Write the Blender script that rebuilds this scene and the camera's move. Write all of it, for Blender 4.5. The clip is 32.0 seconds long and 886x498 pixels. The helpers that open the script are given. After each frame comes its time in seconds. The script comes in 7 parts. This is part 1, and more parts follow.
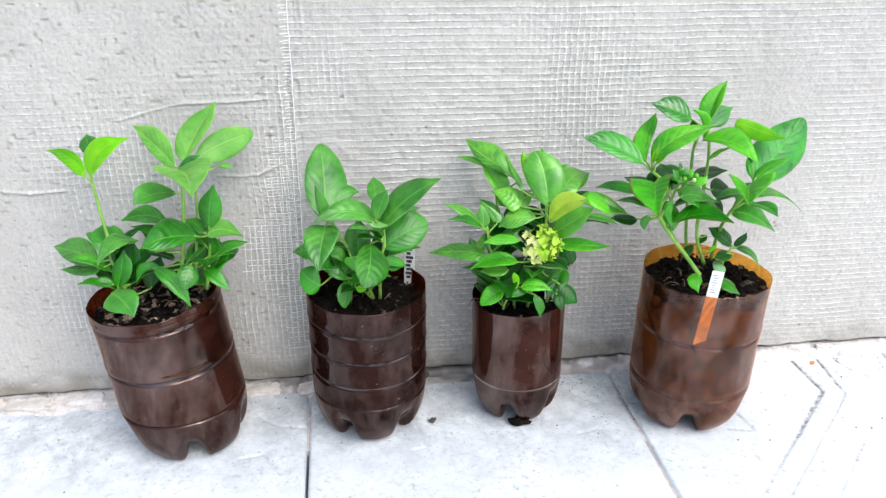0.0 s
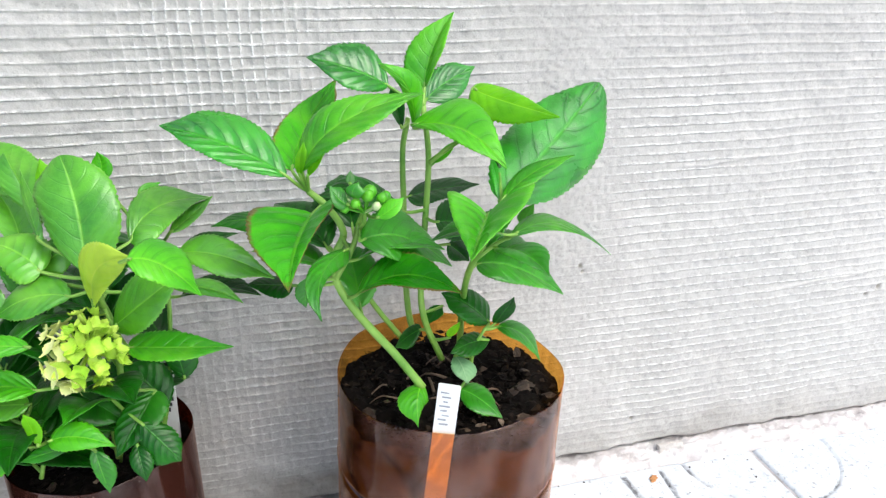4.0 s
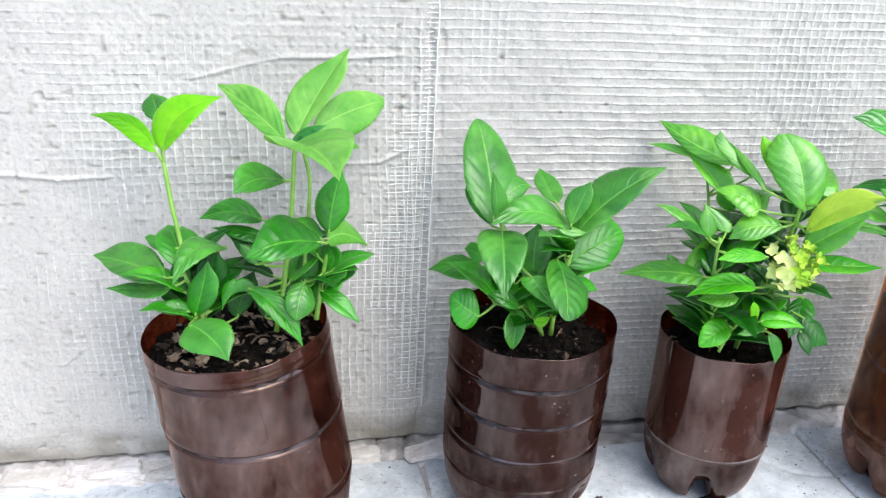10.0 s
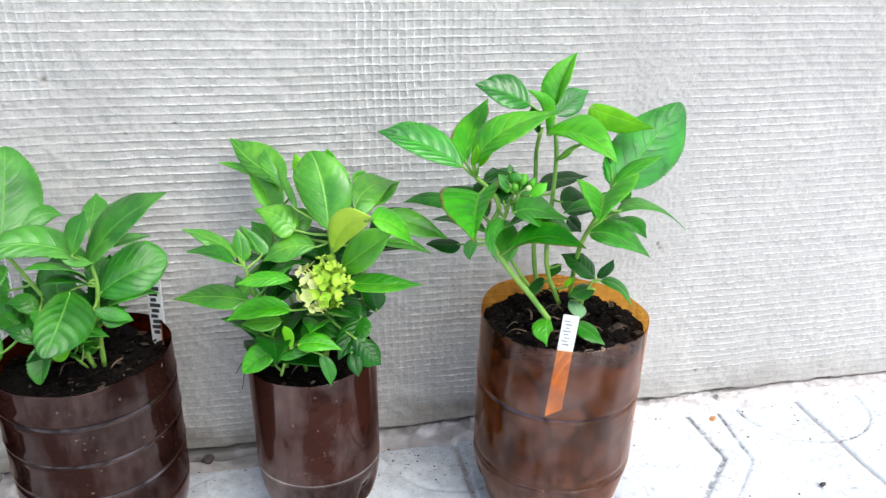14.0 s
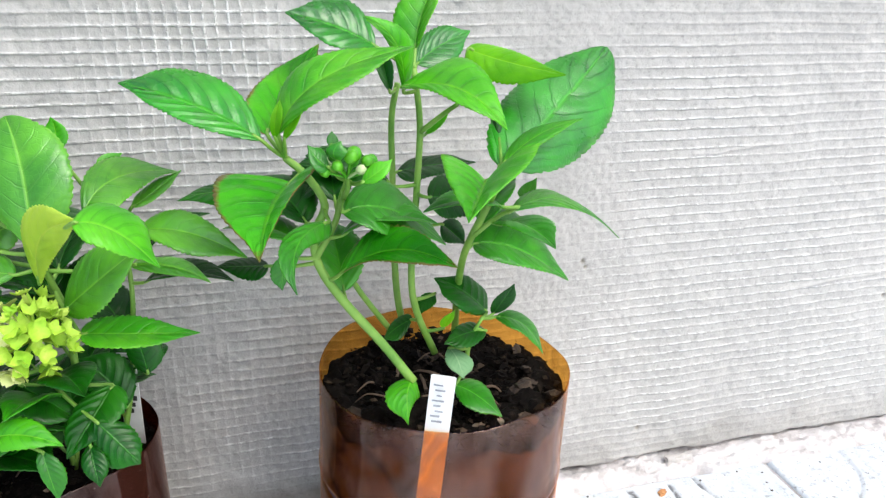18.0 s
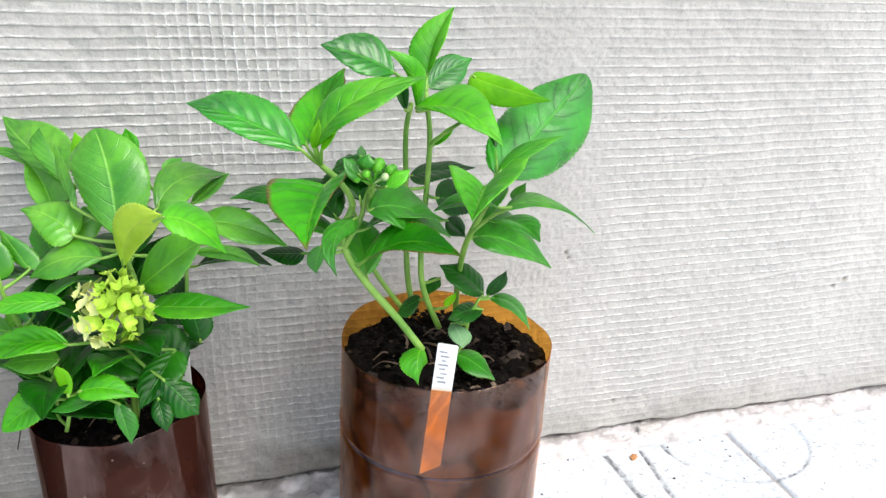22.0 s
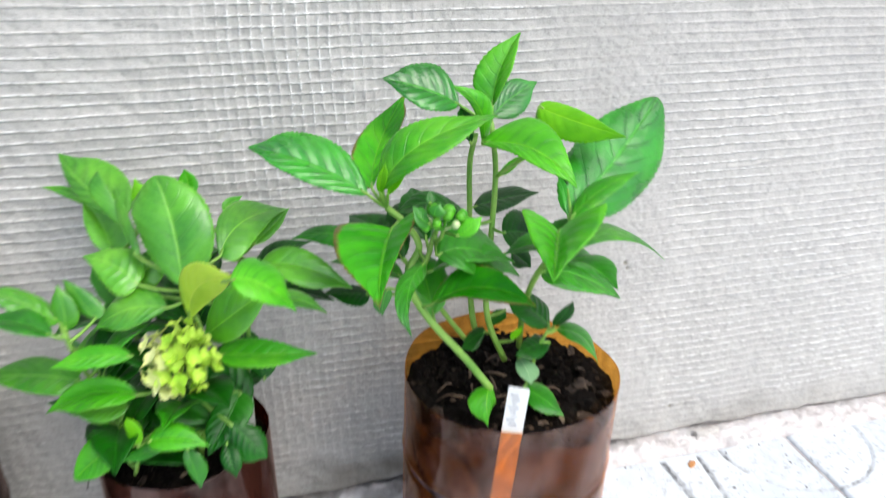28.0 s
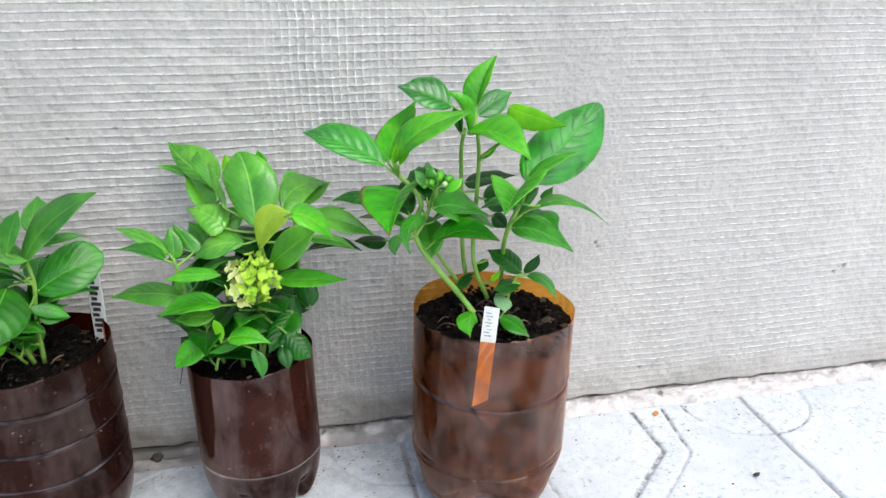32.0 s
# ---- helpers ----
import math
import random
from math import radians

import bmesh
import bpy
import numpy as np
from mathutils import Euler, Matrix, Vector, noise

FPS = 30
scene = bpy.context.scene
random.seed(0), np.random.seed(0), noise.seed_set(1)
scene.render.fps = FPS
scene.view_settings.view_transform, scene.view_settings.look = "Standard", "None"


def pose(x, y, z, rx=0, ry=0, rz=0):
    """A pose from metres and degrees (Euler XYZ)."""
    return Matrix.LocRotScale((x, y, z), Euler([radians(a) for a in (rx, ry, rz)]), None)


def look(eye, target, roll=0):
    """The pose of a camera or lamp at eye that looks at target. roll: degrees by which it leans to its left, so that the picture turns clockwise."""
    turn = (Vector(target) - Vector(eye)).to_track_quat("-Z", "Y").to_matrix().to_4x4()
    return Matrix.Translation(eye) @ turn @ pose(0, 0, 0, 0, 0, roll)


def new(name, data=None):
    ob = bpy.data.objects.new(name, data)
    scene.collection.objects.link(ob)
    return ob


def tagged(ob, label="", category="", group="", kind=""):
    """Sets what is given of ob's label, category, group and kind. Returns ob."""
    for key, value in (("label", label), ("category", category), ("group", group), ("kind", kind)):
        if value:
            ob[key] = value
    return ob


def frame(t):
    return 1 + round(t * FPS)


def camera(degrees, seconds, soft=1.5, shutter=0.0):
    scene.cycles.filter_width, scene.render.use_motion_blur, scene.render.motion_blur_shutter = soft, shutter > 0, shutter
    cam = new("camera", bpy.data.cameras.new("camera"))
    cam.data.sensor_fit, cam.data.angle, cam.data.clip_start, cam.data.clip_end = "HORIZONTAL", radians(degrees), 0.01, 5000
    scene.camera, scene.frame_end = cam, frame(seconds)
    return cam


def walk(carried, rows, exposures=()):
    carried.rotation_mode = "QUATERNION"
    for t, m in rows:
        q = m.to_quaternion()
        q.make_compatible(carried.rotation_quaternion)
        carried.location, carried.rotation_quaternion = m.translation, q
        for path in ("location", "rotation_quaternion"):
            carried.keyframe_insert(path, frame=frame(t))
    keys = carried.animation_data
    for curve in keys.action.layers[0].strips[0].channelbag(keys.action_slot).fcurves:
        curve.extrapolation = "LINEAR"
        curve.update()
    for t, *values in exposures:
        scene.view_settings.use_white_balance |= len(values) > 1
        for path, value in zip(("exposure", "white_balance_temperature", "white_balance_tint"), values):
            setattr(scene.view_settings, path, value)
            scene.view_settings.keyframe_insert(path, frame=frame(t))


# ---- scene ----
cam = camera(58.4, 32.0, soft=1.25, shutter=0.5)
PATH = [
    (0, (-0.201, -0.709, 0.471), (0.027, 1.095, -0.362), 0.2),
    (0.5, (-0.193, -0.704, 0.474), (0.064, 1.102, -0.345), 0.1),
    (1, (-0.159, -0.674, 0.479), (0.14, 1.108, -0.378), -0.4),
    (1.5, (-0.099, -0.623, 0.455), (0.261, 1.167, -0.362), 0.9),
    (2, (-0.054, -0.564, 0.411), (0.296, 1.215, -0.433), 0.6),
    (2.5, (-0.024, -0.488, 0.37), (0.379, 1.311, -0.406), 0.4),
    (4.5, (0.019, -0.418, 0.361), (0.554, 1.342, -0.424), 1.5),
    (5, (-0.0114, -0.4363, 0.3798), (0.4535, 1.3365, -0.4209), 0.95),
    (5.5, (-0.0625, -0.4538, 0.3888), (0.3453, 1.329, -0.4207), 1.07),
    (6, (-0.1096, -0.4763, 0.3983), (0.2209, 1.3291, -0.3964), 0.85),
    (6.5, (-0.1812, -0.5069, 0.3933), (0.2069, 1.3024, -0.3656), 2.77),
    (7, (-0.2189, -0.5174, 0.4098), (0.1097, 1.2904, -0.3802), 2.32),
    (7.5, (-0.2712, -0.526, 0.4016), (0.1032, 1.2782, -0.3761), 3.35),
    (8, (-0.3117, -0.5111, 0.3898), (0.1166, 1.2856, -0.3771), 4.26),
    (8.5, (-0.3255, -0.5121, 0.3834), (0.0908, 1.291, -0.3753), 3.98),
    (9, (-0.3297, -0.5096, 0.3804), (0.0692, 1.2973, -0.3785), 3.72),
    (9.5, (-0.3386, -0.5126, 0.378), (0.0158, 1.302, -0.3845), 3.53),
    (10, (-0.3369, -0.5114, 0.3796), (0.0192, 1.3017, -0.3858), 2.73),
    (10.5, (-0.3262, -0.5135, 0.3797), (0.0445, 1.295, -0.3895), 2.04),
    (11, (-0.3133, -0.514, 0.3821), (0.0802, 1.2886, -0.3896), 1.4),
    (11.5, (-0.2858, -0.5188, 0.3853), (0.1587, 1.2798, -0.3679), 2.32),
    (12, (-0.2236, -0.5386, 0.4017), (0.1784, 1.2632, -0.3678), 0.86),
    (12.5, (-0.145, -0.5456, 0.4002), (0.2474, 1.254, -0.3792), 2.31),
    (13, (-0.1106, -0.5414, 0.3995), (0.2444, 1.2519, -0.4117), 1.21),
    (13.5, (-0.09, -0.5383, 0.4015), (0.3076, 1.2547, -0.3904), 0.66),
    (14, (-0.0652, -0.5422, 0.3991), (0.336, 1.2552, -0.3808), 0.96),
    (14.5, (-0.0572, -0.5341, 0.4005), (0.3505, 1.2625, -0.378), 1.21),
    (15, (-0.0338, -0.5046, 0.37), (0.4343, 1.3146, -0.3167), 2.25),
    (15.5, (0.004, -0.438, 0.337), (0.509, 1.37, -0.356), 1.1),
    (17.5, (0.0224, -0.3904, 0.3271), (0.5835, 1.3956, -0.3767), 2.08),
    (18, (0.0242, -0.3953, 0.3291), (0.5758, 1.3888, -0.387), 1.5),
    (18.5, (0.0187, -0.397, 0.3376), (0.5606, 1.4001, -0.353), 1.56),
    (19, (0.0177, -0.3979, 0.3381), (0.5583, 1.3967, -0.3599), 1.4),
    (19.5, (0.0253, -0.4024, 0.3351), (0.5762, 1.3847, -0.3742), 0.51),
    (20, (0.022, -0.4043, 0.3382), (0.5595, 1.3951, -0.3498), 1.29),
    (20.5, (0.0211, -0.4059, 0.3415), (0.557, 1.3967, -0.3393), 2.11),
    (21, (0.0174, -0.421, 0.3254), (0.5291, 1.3657, -0.4133), 1.37),
    (21.5, (0.0045, -0.4565, 0.3443), (0.5462, 1.3262, -0.3828), 1.81),
    (22, (-0.0008, -0.4529, 0.3535), (0.5712, 1.3161, -0.3837), 2.43),
    (22.5, (0.0213, -0.3554, 0.3403), (0.5224, 1.4386, -0.3879), 1.92),
    (23, (0.0272, -0.3009, 0.3352), (0.4918, 1.488, -0.4289), 1.46),
    (23.5, (0.0284, -0.2769, 0.3344), (0.4807, 1.4941, -0.4774), 0.43),
    (24, (0.0264, -0.2646, 0.3371), (0.4596, 1.4833, -0.533), -0.74),
    (24.5, (0.0232, -0.2619, 0.34), (0.4631, 1.4716, -0.5552), 0.08),
    (25, (0.0223, -0.2635, 0.3385), (0.4623, 1.4736, -0.5496), 0.45),
    (25.5, (0.024, -0.2701, 0.3434), (0.4705, 1.4642, -0.5468), 0.59),
    (27.5, (0.0068, -0.3367, 0.3659), (0.5123, 1.3972, -0.4931), 0.55),
    (28, (-0.0123, -0.4216, 0.3857), (0.484, 1.3189, -0.4652), 0.88),
    (28.5, (-0.0303, -0.5018, 0.3782), (0.4617, 1.2475, -0.4572), 1.21),
    (29, (-0.0256, -0.5475, 0.3886), (0.4182, 1.2218, -0.4315), 0.44),
    (29.5, (-0.0203, -0.5637, 0.3899), (0.3997, 1.2174, -0.4171), 0.54),
    (30, (-0.0222, -0.5683, 0.3879), (0.3922, 1.2237, -0.3975), 1.35),
    (30.5, (-0.0315, -0.5731, 0.3762), (0.3922, 1.2416, -0.3502), 1.71),
    (31, (-0.0319, -0.5737, 0.3795), (0.3723, 1.2328, -0.3775), 1.56),
    (31.5, (-0.0349, -0.5788, 0.3766), (0.3747, 1.2435, -0.3384), 0.37),
    (32, (-0.024, -0.5736, 0.3944), (0.3802, 1.2395, -0.3469), 0.29),
]
LIGHT_METER = [(0, 0.76, 6160), (2, 0.71, 6160), (5, 0.72, 6180), (9, 0.78, 6100), (10, 0.98, 6080), (11, 1.00, 6080), (12, 0.86, 6080), (13, 0.76, 6080), (20, 0.66, 6250), (24, 0.72, 6350), (28, 0.62, 6180), (31, 0.51, 6120), (32, 0.51, 6120)]
walk(cam, [(t, look(eye, aim, roll)) for t, eye, aim, roll in PATH], [(t, e, k, 5) for t, e, k in LIGHT_METER])

# ---- light ----
world = bpy.data.worlds.new("overcast_sky")
scene.world = world
world.use_nodes = True
wn = world.node_tree
sky = wn.nodes.new("ShaderNodeTexSky")
sky.sky_type = "NISHITA"
sky.sun_disc = False
sky.sun_elevation = radians(52)
sky.sun_rotation = radians(150)
sky.air_density, sky.dust_density, sky.ozone_density = 1.0, 4.0, 1.0
wn.nodes["Background"].inputs[1].default_value = 0.15
wn.links.new(sky.outputs[0], wn.nodes["Background"].inputs[0])

sun_data = bpy.data.lights.new("sun", "SUN")
sun_data.energy, sun_data.angle, sun_data.color = 0.9, radians(50), (1.0, 0.975, 0.94)
sun = new("sun", sun_data)
sun.matrix_world = look((0.9, -1.6, 2.4), (0, 0, 0))


# ---- materials ----
def nodes_of(name):
    m = bpy.data.materials.new(name)
    m.use_nodes = True
    nt = m.node_tree
    b = nt.nodes["Principled BSDF"]
    return m, nt, b


def N(nt, kind, **props):
    n = nt.nodes.new(kind)
    for k, v in props.items():
        n.inputs[k].default_value = v
    return n


def noise_tex(nt, scale, detail=4.0, rough=0.6, coord="Object", stretch=None):
    tc = nt.nodes.new("ShaderNodeTexCoord")
    t = N(nt, "ShaderNodeTexNoise", Scale=scale, Detail=detail, Roughness=rough)
    src = tc.outputs[coord]
    if stretch:
        mp = nt.nodes.new("ShaderNodeMapping")
        mp.inputs["Scale"].default_value = stretch
        nt.links.new(src, mp.inputs["Vector"])
        src = mp.outputs[0]
    nt.links.new(src, t.inputs["Vector"])
    return t


def ramp(nt, fac, stops):
    r = nt.nodes.new("ShaderNodeValToRGB")
    els = r.color_ramp.elements
    while len(els) < len(stops):
        els.new(0.5)
    for e, (p, c) in zip(els, stops):
        e.position, e.color = p, (*c, 1.0)
    nt.links.new(fac, r.inputs[0])
    return r


def mix_rgb(nt, fac, a, b, mode="MIX"):
    m = nt.nodes.new("ShaderNodeMix")
    m.data_type, m.blend_type = "RGBA", mode
    for sock, v in ((m.inputs[0], fac), (m.inputs[6], a), (m.inputs[7], b)):
        if isinstance(v, bpy.types.NodeSocket):
            nt.links.new(v, sock)
        elif isinstance(v, (int, float)):
            sock.default_value = v
        else:
            sock.default_value = (*v, 1.0)
    return m.outputs[2]


def math_node(nt, op, a, b=None, c=None):
    m = nt.nodes.new("ShaderNodeMath")
    m.operation = op
    for i, v in enumerate((a, b, c)):
        if v is None:
            continue
        if isinstance(v, bpy.types.NodeSocket):
            nt.links.new(v, m.inputs[i])
        else:
            m.inputs[i].default_value = v
    return m.outputs[0]


def bump(nt, b, height, strength, dist):
    bp = nt.nodes.new("ShaderNodeBump")
    bp.inputs["Strength"].default_value, bp.inputs["Distance"].default_value = strength, dist
    nt.links.new(height, bp.inputs["Height"])
    nt.links.new(bp.outputs[0], b.inputs["Normal"])


def simple(name, stops, scale, rough=0.8, bump_scale=400.0, bump_dist=0.0006, metal=0.0, strength=0.6, stretch=None):
    m, nt, b = nodes_of(name)
    n1 = noise_tex(nt, scale, 6.0, 0.65, stretch=stretch)
    nt.links.new(ramp(nt, n1.outputs[0], stops).outputs[0], b.inputs["Base Color"])
    b.inputs["Roughness"].default_value = rough
    b.inputs["Metallic"].default_value = metal
    n2 = noise_tex(nt, bump_scale, 3.0)
    bump(nt, b, n2.outputs[0], strength, bump_dist)
    return m


def plaster_material():
    m, nt, b = nodes_of("grey_plaster")
    big = noise_tex(nt, 3.2, 5.0, 0.6, stretch=(1.0, 1.0, 0.45))
    mid = noise_tex(nt, 30.0, 6.0, 0.7)
    fine = noise_tex(nt, 420.0, 3.0, 0.7)
    base = ramp(nt, big.outputs[0], [(0.3, (0.415, 0.400, 0.382)), (0.72, (0.560, 0.542, 0.518))]).outputs[0]
    tone = ramp(nt, mid.outputs[0], [(0.28, (0.86, 0.86, 0.86)), (0.7, (1.04, 1.04, 1.04))]).outputs[0]
    col = mix_rgb(nt, 0.8, base, tone, "MULTIPLY")
    grit = ramp(nt, fine.outputs[0], [(0.32, (0.58, 0.57, 0.56)), (0.45, (0.98, 0.98, 0.98)), (0.72, (1.16, 1.16, 1.16))]).outputs[0]
    col = mix_rgb(nt, 0.42, col, grit, "MULTIPLY")
    # thread colour, from the height of the relief
    at = nt.nodes.new("ShaderNodeAttribute")
    at.attribute_name = "thread"
    col = mix_rgb(nt, math_node(nt, "MULTIPLY", at.outputs["Fac"], 0.6), col, (0.68, 0.675, 0.655))
    def attr(key):
        n = nt.nodes.new("ShaderNodeAttribute")
        n.attribute_name = key
        return n.outputs["Fac"]
    def thread_line(key, shift, width, soft):
        f = math_node(nt, "FRACT", math_node(nt, "ADD", attr(key), shift))
        d = math_node(nt, "ABSOLUTE", math_node(nt, "SUBTRACT", f, 0.5))
        k = math_node(nt, "MULTIPLY_ADD", d, -1.0 / soft, (width + soft) / soft)
        return math_node(nt, "MINIMUM", math_node(nt, "MAXIMUM", k, 0.0), 1.0)
    broken = noise_tex(nt, 190.0, 3.0, 0.7)
    gaps = math_node(nt, "MINIMUM", math_node(nt, "MAXIMUM", math_node(nt, "MULTIPLY_ADD", broken.outputs[0], 6.5, -2.8), 0.0), 1.0)
    across = math_node(nt, "MULTIPLY", attr("along"), thread_line("row_phase", 0.0, 0.05, 0.07))
    upright = math_node(nt, "MULTIPLY", attr("up"), thread_line("column_phase", 0.0, 0.05, 0.07))
    cell = math_node(nt, "SUBTRACT", 1.0, thread_line("column_phase", 0.5, 0.10, 0.22))
    cell = math_node(nt, "MAXIMUM", math_node(nt, "MULTIPLY_ADD", cell, 0.7, 0.3), math_node(nt, "MULTIPLY_ADD", attr("up"), -3.0, 1.0))
    across = math_node(nt, "MULTIPLY", across, cell)
    threads = math_node(nt, "MULTIPLY", math_node(nt, "MAXIMUM", across, upright), gaps)
    # shade below each cross thread, painted as a dark line
    row_shade = math_node(nt, "MULTIPLY", attr("along"), thread_line("row_phase", 0.17, 0.02, 0.07))
    row_shade = math_node(nt, "MULTIPLY", row_shade, math_node(nt, "MULTIPLY_ADD", mid.outputs[0], 1.3, -0.15))
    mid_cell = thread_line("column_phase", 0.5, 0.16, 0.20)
    row_shade = math_node(nt, "MULTIPLY", row_shade, math_node(nt, "MAXIMUM", math_node(nt, "MULTIPLY_ADD", mid_cell, 0.75, 0.25), math_node(nt, "MULTIPLY_ADD", attr("up"), -3.0, 1.0)))
    col = mix_rgb(nt, math_node(nt, "MULTIPLY", row_shade, 0.52), col, (0.23, 0.225, 0.215))
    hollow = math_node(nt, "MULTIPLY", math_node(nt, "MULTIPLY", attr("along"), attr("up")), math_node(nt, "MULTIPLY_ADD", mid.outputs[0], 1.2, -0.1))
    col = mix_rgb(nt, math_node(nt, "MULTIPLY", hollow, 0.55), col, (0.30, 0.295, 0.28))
    col = mix_rgb(nt, math_node(nt, "MULTIPLY", threads, 0.95), col, (0.80, 0.795, 0.775))
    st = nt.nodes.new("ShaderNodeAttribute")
    st.attribute_name = "stain_shade"
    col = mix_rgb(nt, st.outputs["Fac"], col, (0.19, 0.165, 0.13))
    nt.links.new(col, b.inputs["Base Color"])
    b.inputs["Roughness"].default_value = 0.92
    b.inputs["Specular IOR Level"].default_value = 0.25
    high = math_node(nt, "ADD", math_node(nt, "MULTIPLY", fine.outputs[0], 0.8), math_node(nt, "SUBTRACT", threads, math_node(nt, "MULTIPLY", row_shade, 0.6)))
    bump(nt, b, high, 0.6, 0.0009)
    return m


def slab_material():
    m, nt, b = nodes_of("white_painted_slab")
    big = noise_tex(nt, 7.0, 5.0, 0.6)
    fine = noise_tex(nt, 160.0, 5.0, 0.75)
    base = ramp(nt, big.outputs[0], [(0.3, (0.62, 0.66, 0.72)), (0.65, (0.79, 0.82, 0.86))]).outputs[0]
    dirt = ramp(nt, fine.outputs[0], [(0.30, (0.36, 0.36, 0.38)), (0.44, (0.90, 0.90, 0.90)), (0.6, (1, 1, 1))]).outputs[0]
    patch = noise_tex(nt, 14.0, 4.0, 0.6)
    pm = ramp(nt, patch.outputs[0], [(0.40, (0, 0, 0)), (0.56, (1, 1, 1))]).outputs[0]
    col = mix_rgb(nt, pm, base, mix_rgb(nt, 1.0, base, dirt, "MULTIPLY"))
    at = nt.nodes.new("ShaderNodeAttribute")
    at.attribute_name = "groove"
    geo = nt.nodes.new("ShaderNodeNewGeometry")
    where = N(nt, "ShaderNodeTexNoise", Scale=11.0, Detail=5.0, Roughness=0.7)
    nt.links.new(geo.outputs["Position"], where.inputs["Vector"])
    nick = N(nt, "ShaderNodeTexNoise", Scale=150.0, Detail=3.0, Roughness=0.7)
    nt.links.new(geo.outputs["Position"], nick.inputs["Vector"])
    worn = math_node(nt, "MULTIPLY", at.outputs["Fac"], math_node(nt, "MULTIPLY_ADD", where.outputs[0], 5.5, -2.15))
    worn = math_node(nt, "MULTIPLY", worn, math_node(nt, "MULTIPLY_ADD", nick.outputs[0], 4.5, -1.35))
    worn = math_node(nt, "MINIMUM", math_node(nt, "MAXIMUM", worn, 0.0), 1.0)
    place = nt.nodes.new("ShaderNodeSeparateXYZ")
    nt.links.new(geo.outputs["Position"], place.inputs[0])
    trodden = math_node(nt, "MINIMUM", math_node(nt, "MAXIMUM", math_node(nt, "MULTIPLY_ADD", place.outputs[0], 9.0, -0.9), 0.22), 1.0)
    worn = math_node(nt, "MULTIPLY", worn, trodden)
    col = mix_rgb(nt, worn, col, (0.15, 0.15, 0.155))
    # watering stains, washed-out soil and painted shade round the pots and by the wall
    xyz = nt.nodes.new("ShaderNodeSeparateXYZ")
    nt.links.new(geo.outputs["Position"], xyz.inputs[0])
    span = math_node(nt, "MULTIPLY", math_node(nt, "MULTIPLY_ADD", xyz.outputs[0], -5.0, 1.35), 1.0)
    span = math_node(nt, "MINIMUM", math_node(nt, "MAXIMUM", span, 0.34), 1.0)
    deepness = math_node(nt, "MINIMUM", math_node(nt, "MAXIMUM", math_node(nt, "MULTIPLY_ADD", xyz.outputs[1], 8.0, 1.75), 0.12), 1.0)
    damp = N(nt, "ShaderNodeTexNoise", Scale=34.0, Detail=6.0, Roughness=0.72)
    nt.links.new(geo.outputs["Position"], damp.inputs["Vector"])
    stain_shade = math_node(nt, "MINIMUM", math_node(nt, "MAXIMUM", math_node(nt, "MULTIPLY_ADD", damp.outputs[0], 3.4, -1.15), 0.0), 1.0)
    stain_shade = math_node(nt, "MULTIPLY", math_node(nt, "MULTIPLY", span, deepness), stain_shade)
    col = mix_rgb(nt, math_node(nt, "MULTIPLY", stain_shade, 0.75), col, (0.33, 0.36, 0.40))
    grit = N(nt, "ShaderNodeTexNoise", Scale=230.0, Detail=3.0, Roughness=0.6)
    nt.links.new(geo.outputs["Position"], grit.inputs["Vector"])
    speck = math_node(nt, "MINIMUM", math_node(nt, "MAXIMUM", math_node(nt, "MULTIPLY_ADD", grit.outputs[0], 9.0, -5.6), 0.0), 1.0)
    speck = math_node(nt, "MULTIPLY", speck, math_node(nt, "MULTIPLY_ADD", deepness, 0.8, 0.1))
    col = mix_rgb(nt, math_node(nt, "MULTIPLY", speck, 0.8), col, (0.11, 0.10, 0.095))
    nt.links.new(col, b.inputs["Base Color"])
    b.inputs["Roughness"].default_value = 0.62
    bump(nt, b, fine.outputs[0], 0.35, 0.0006)
    return m


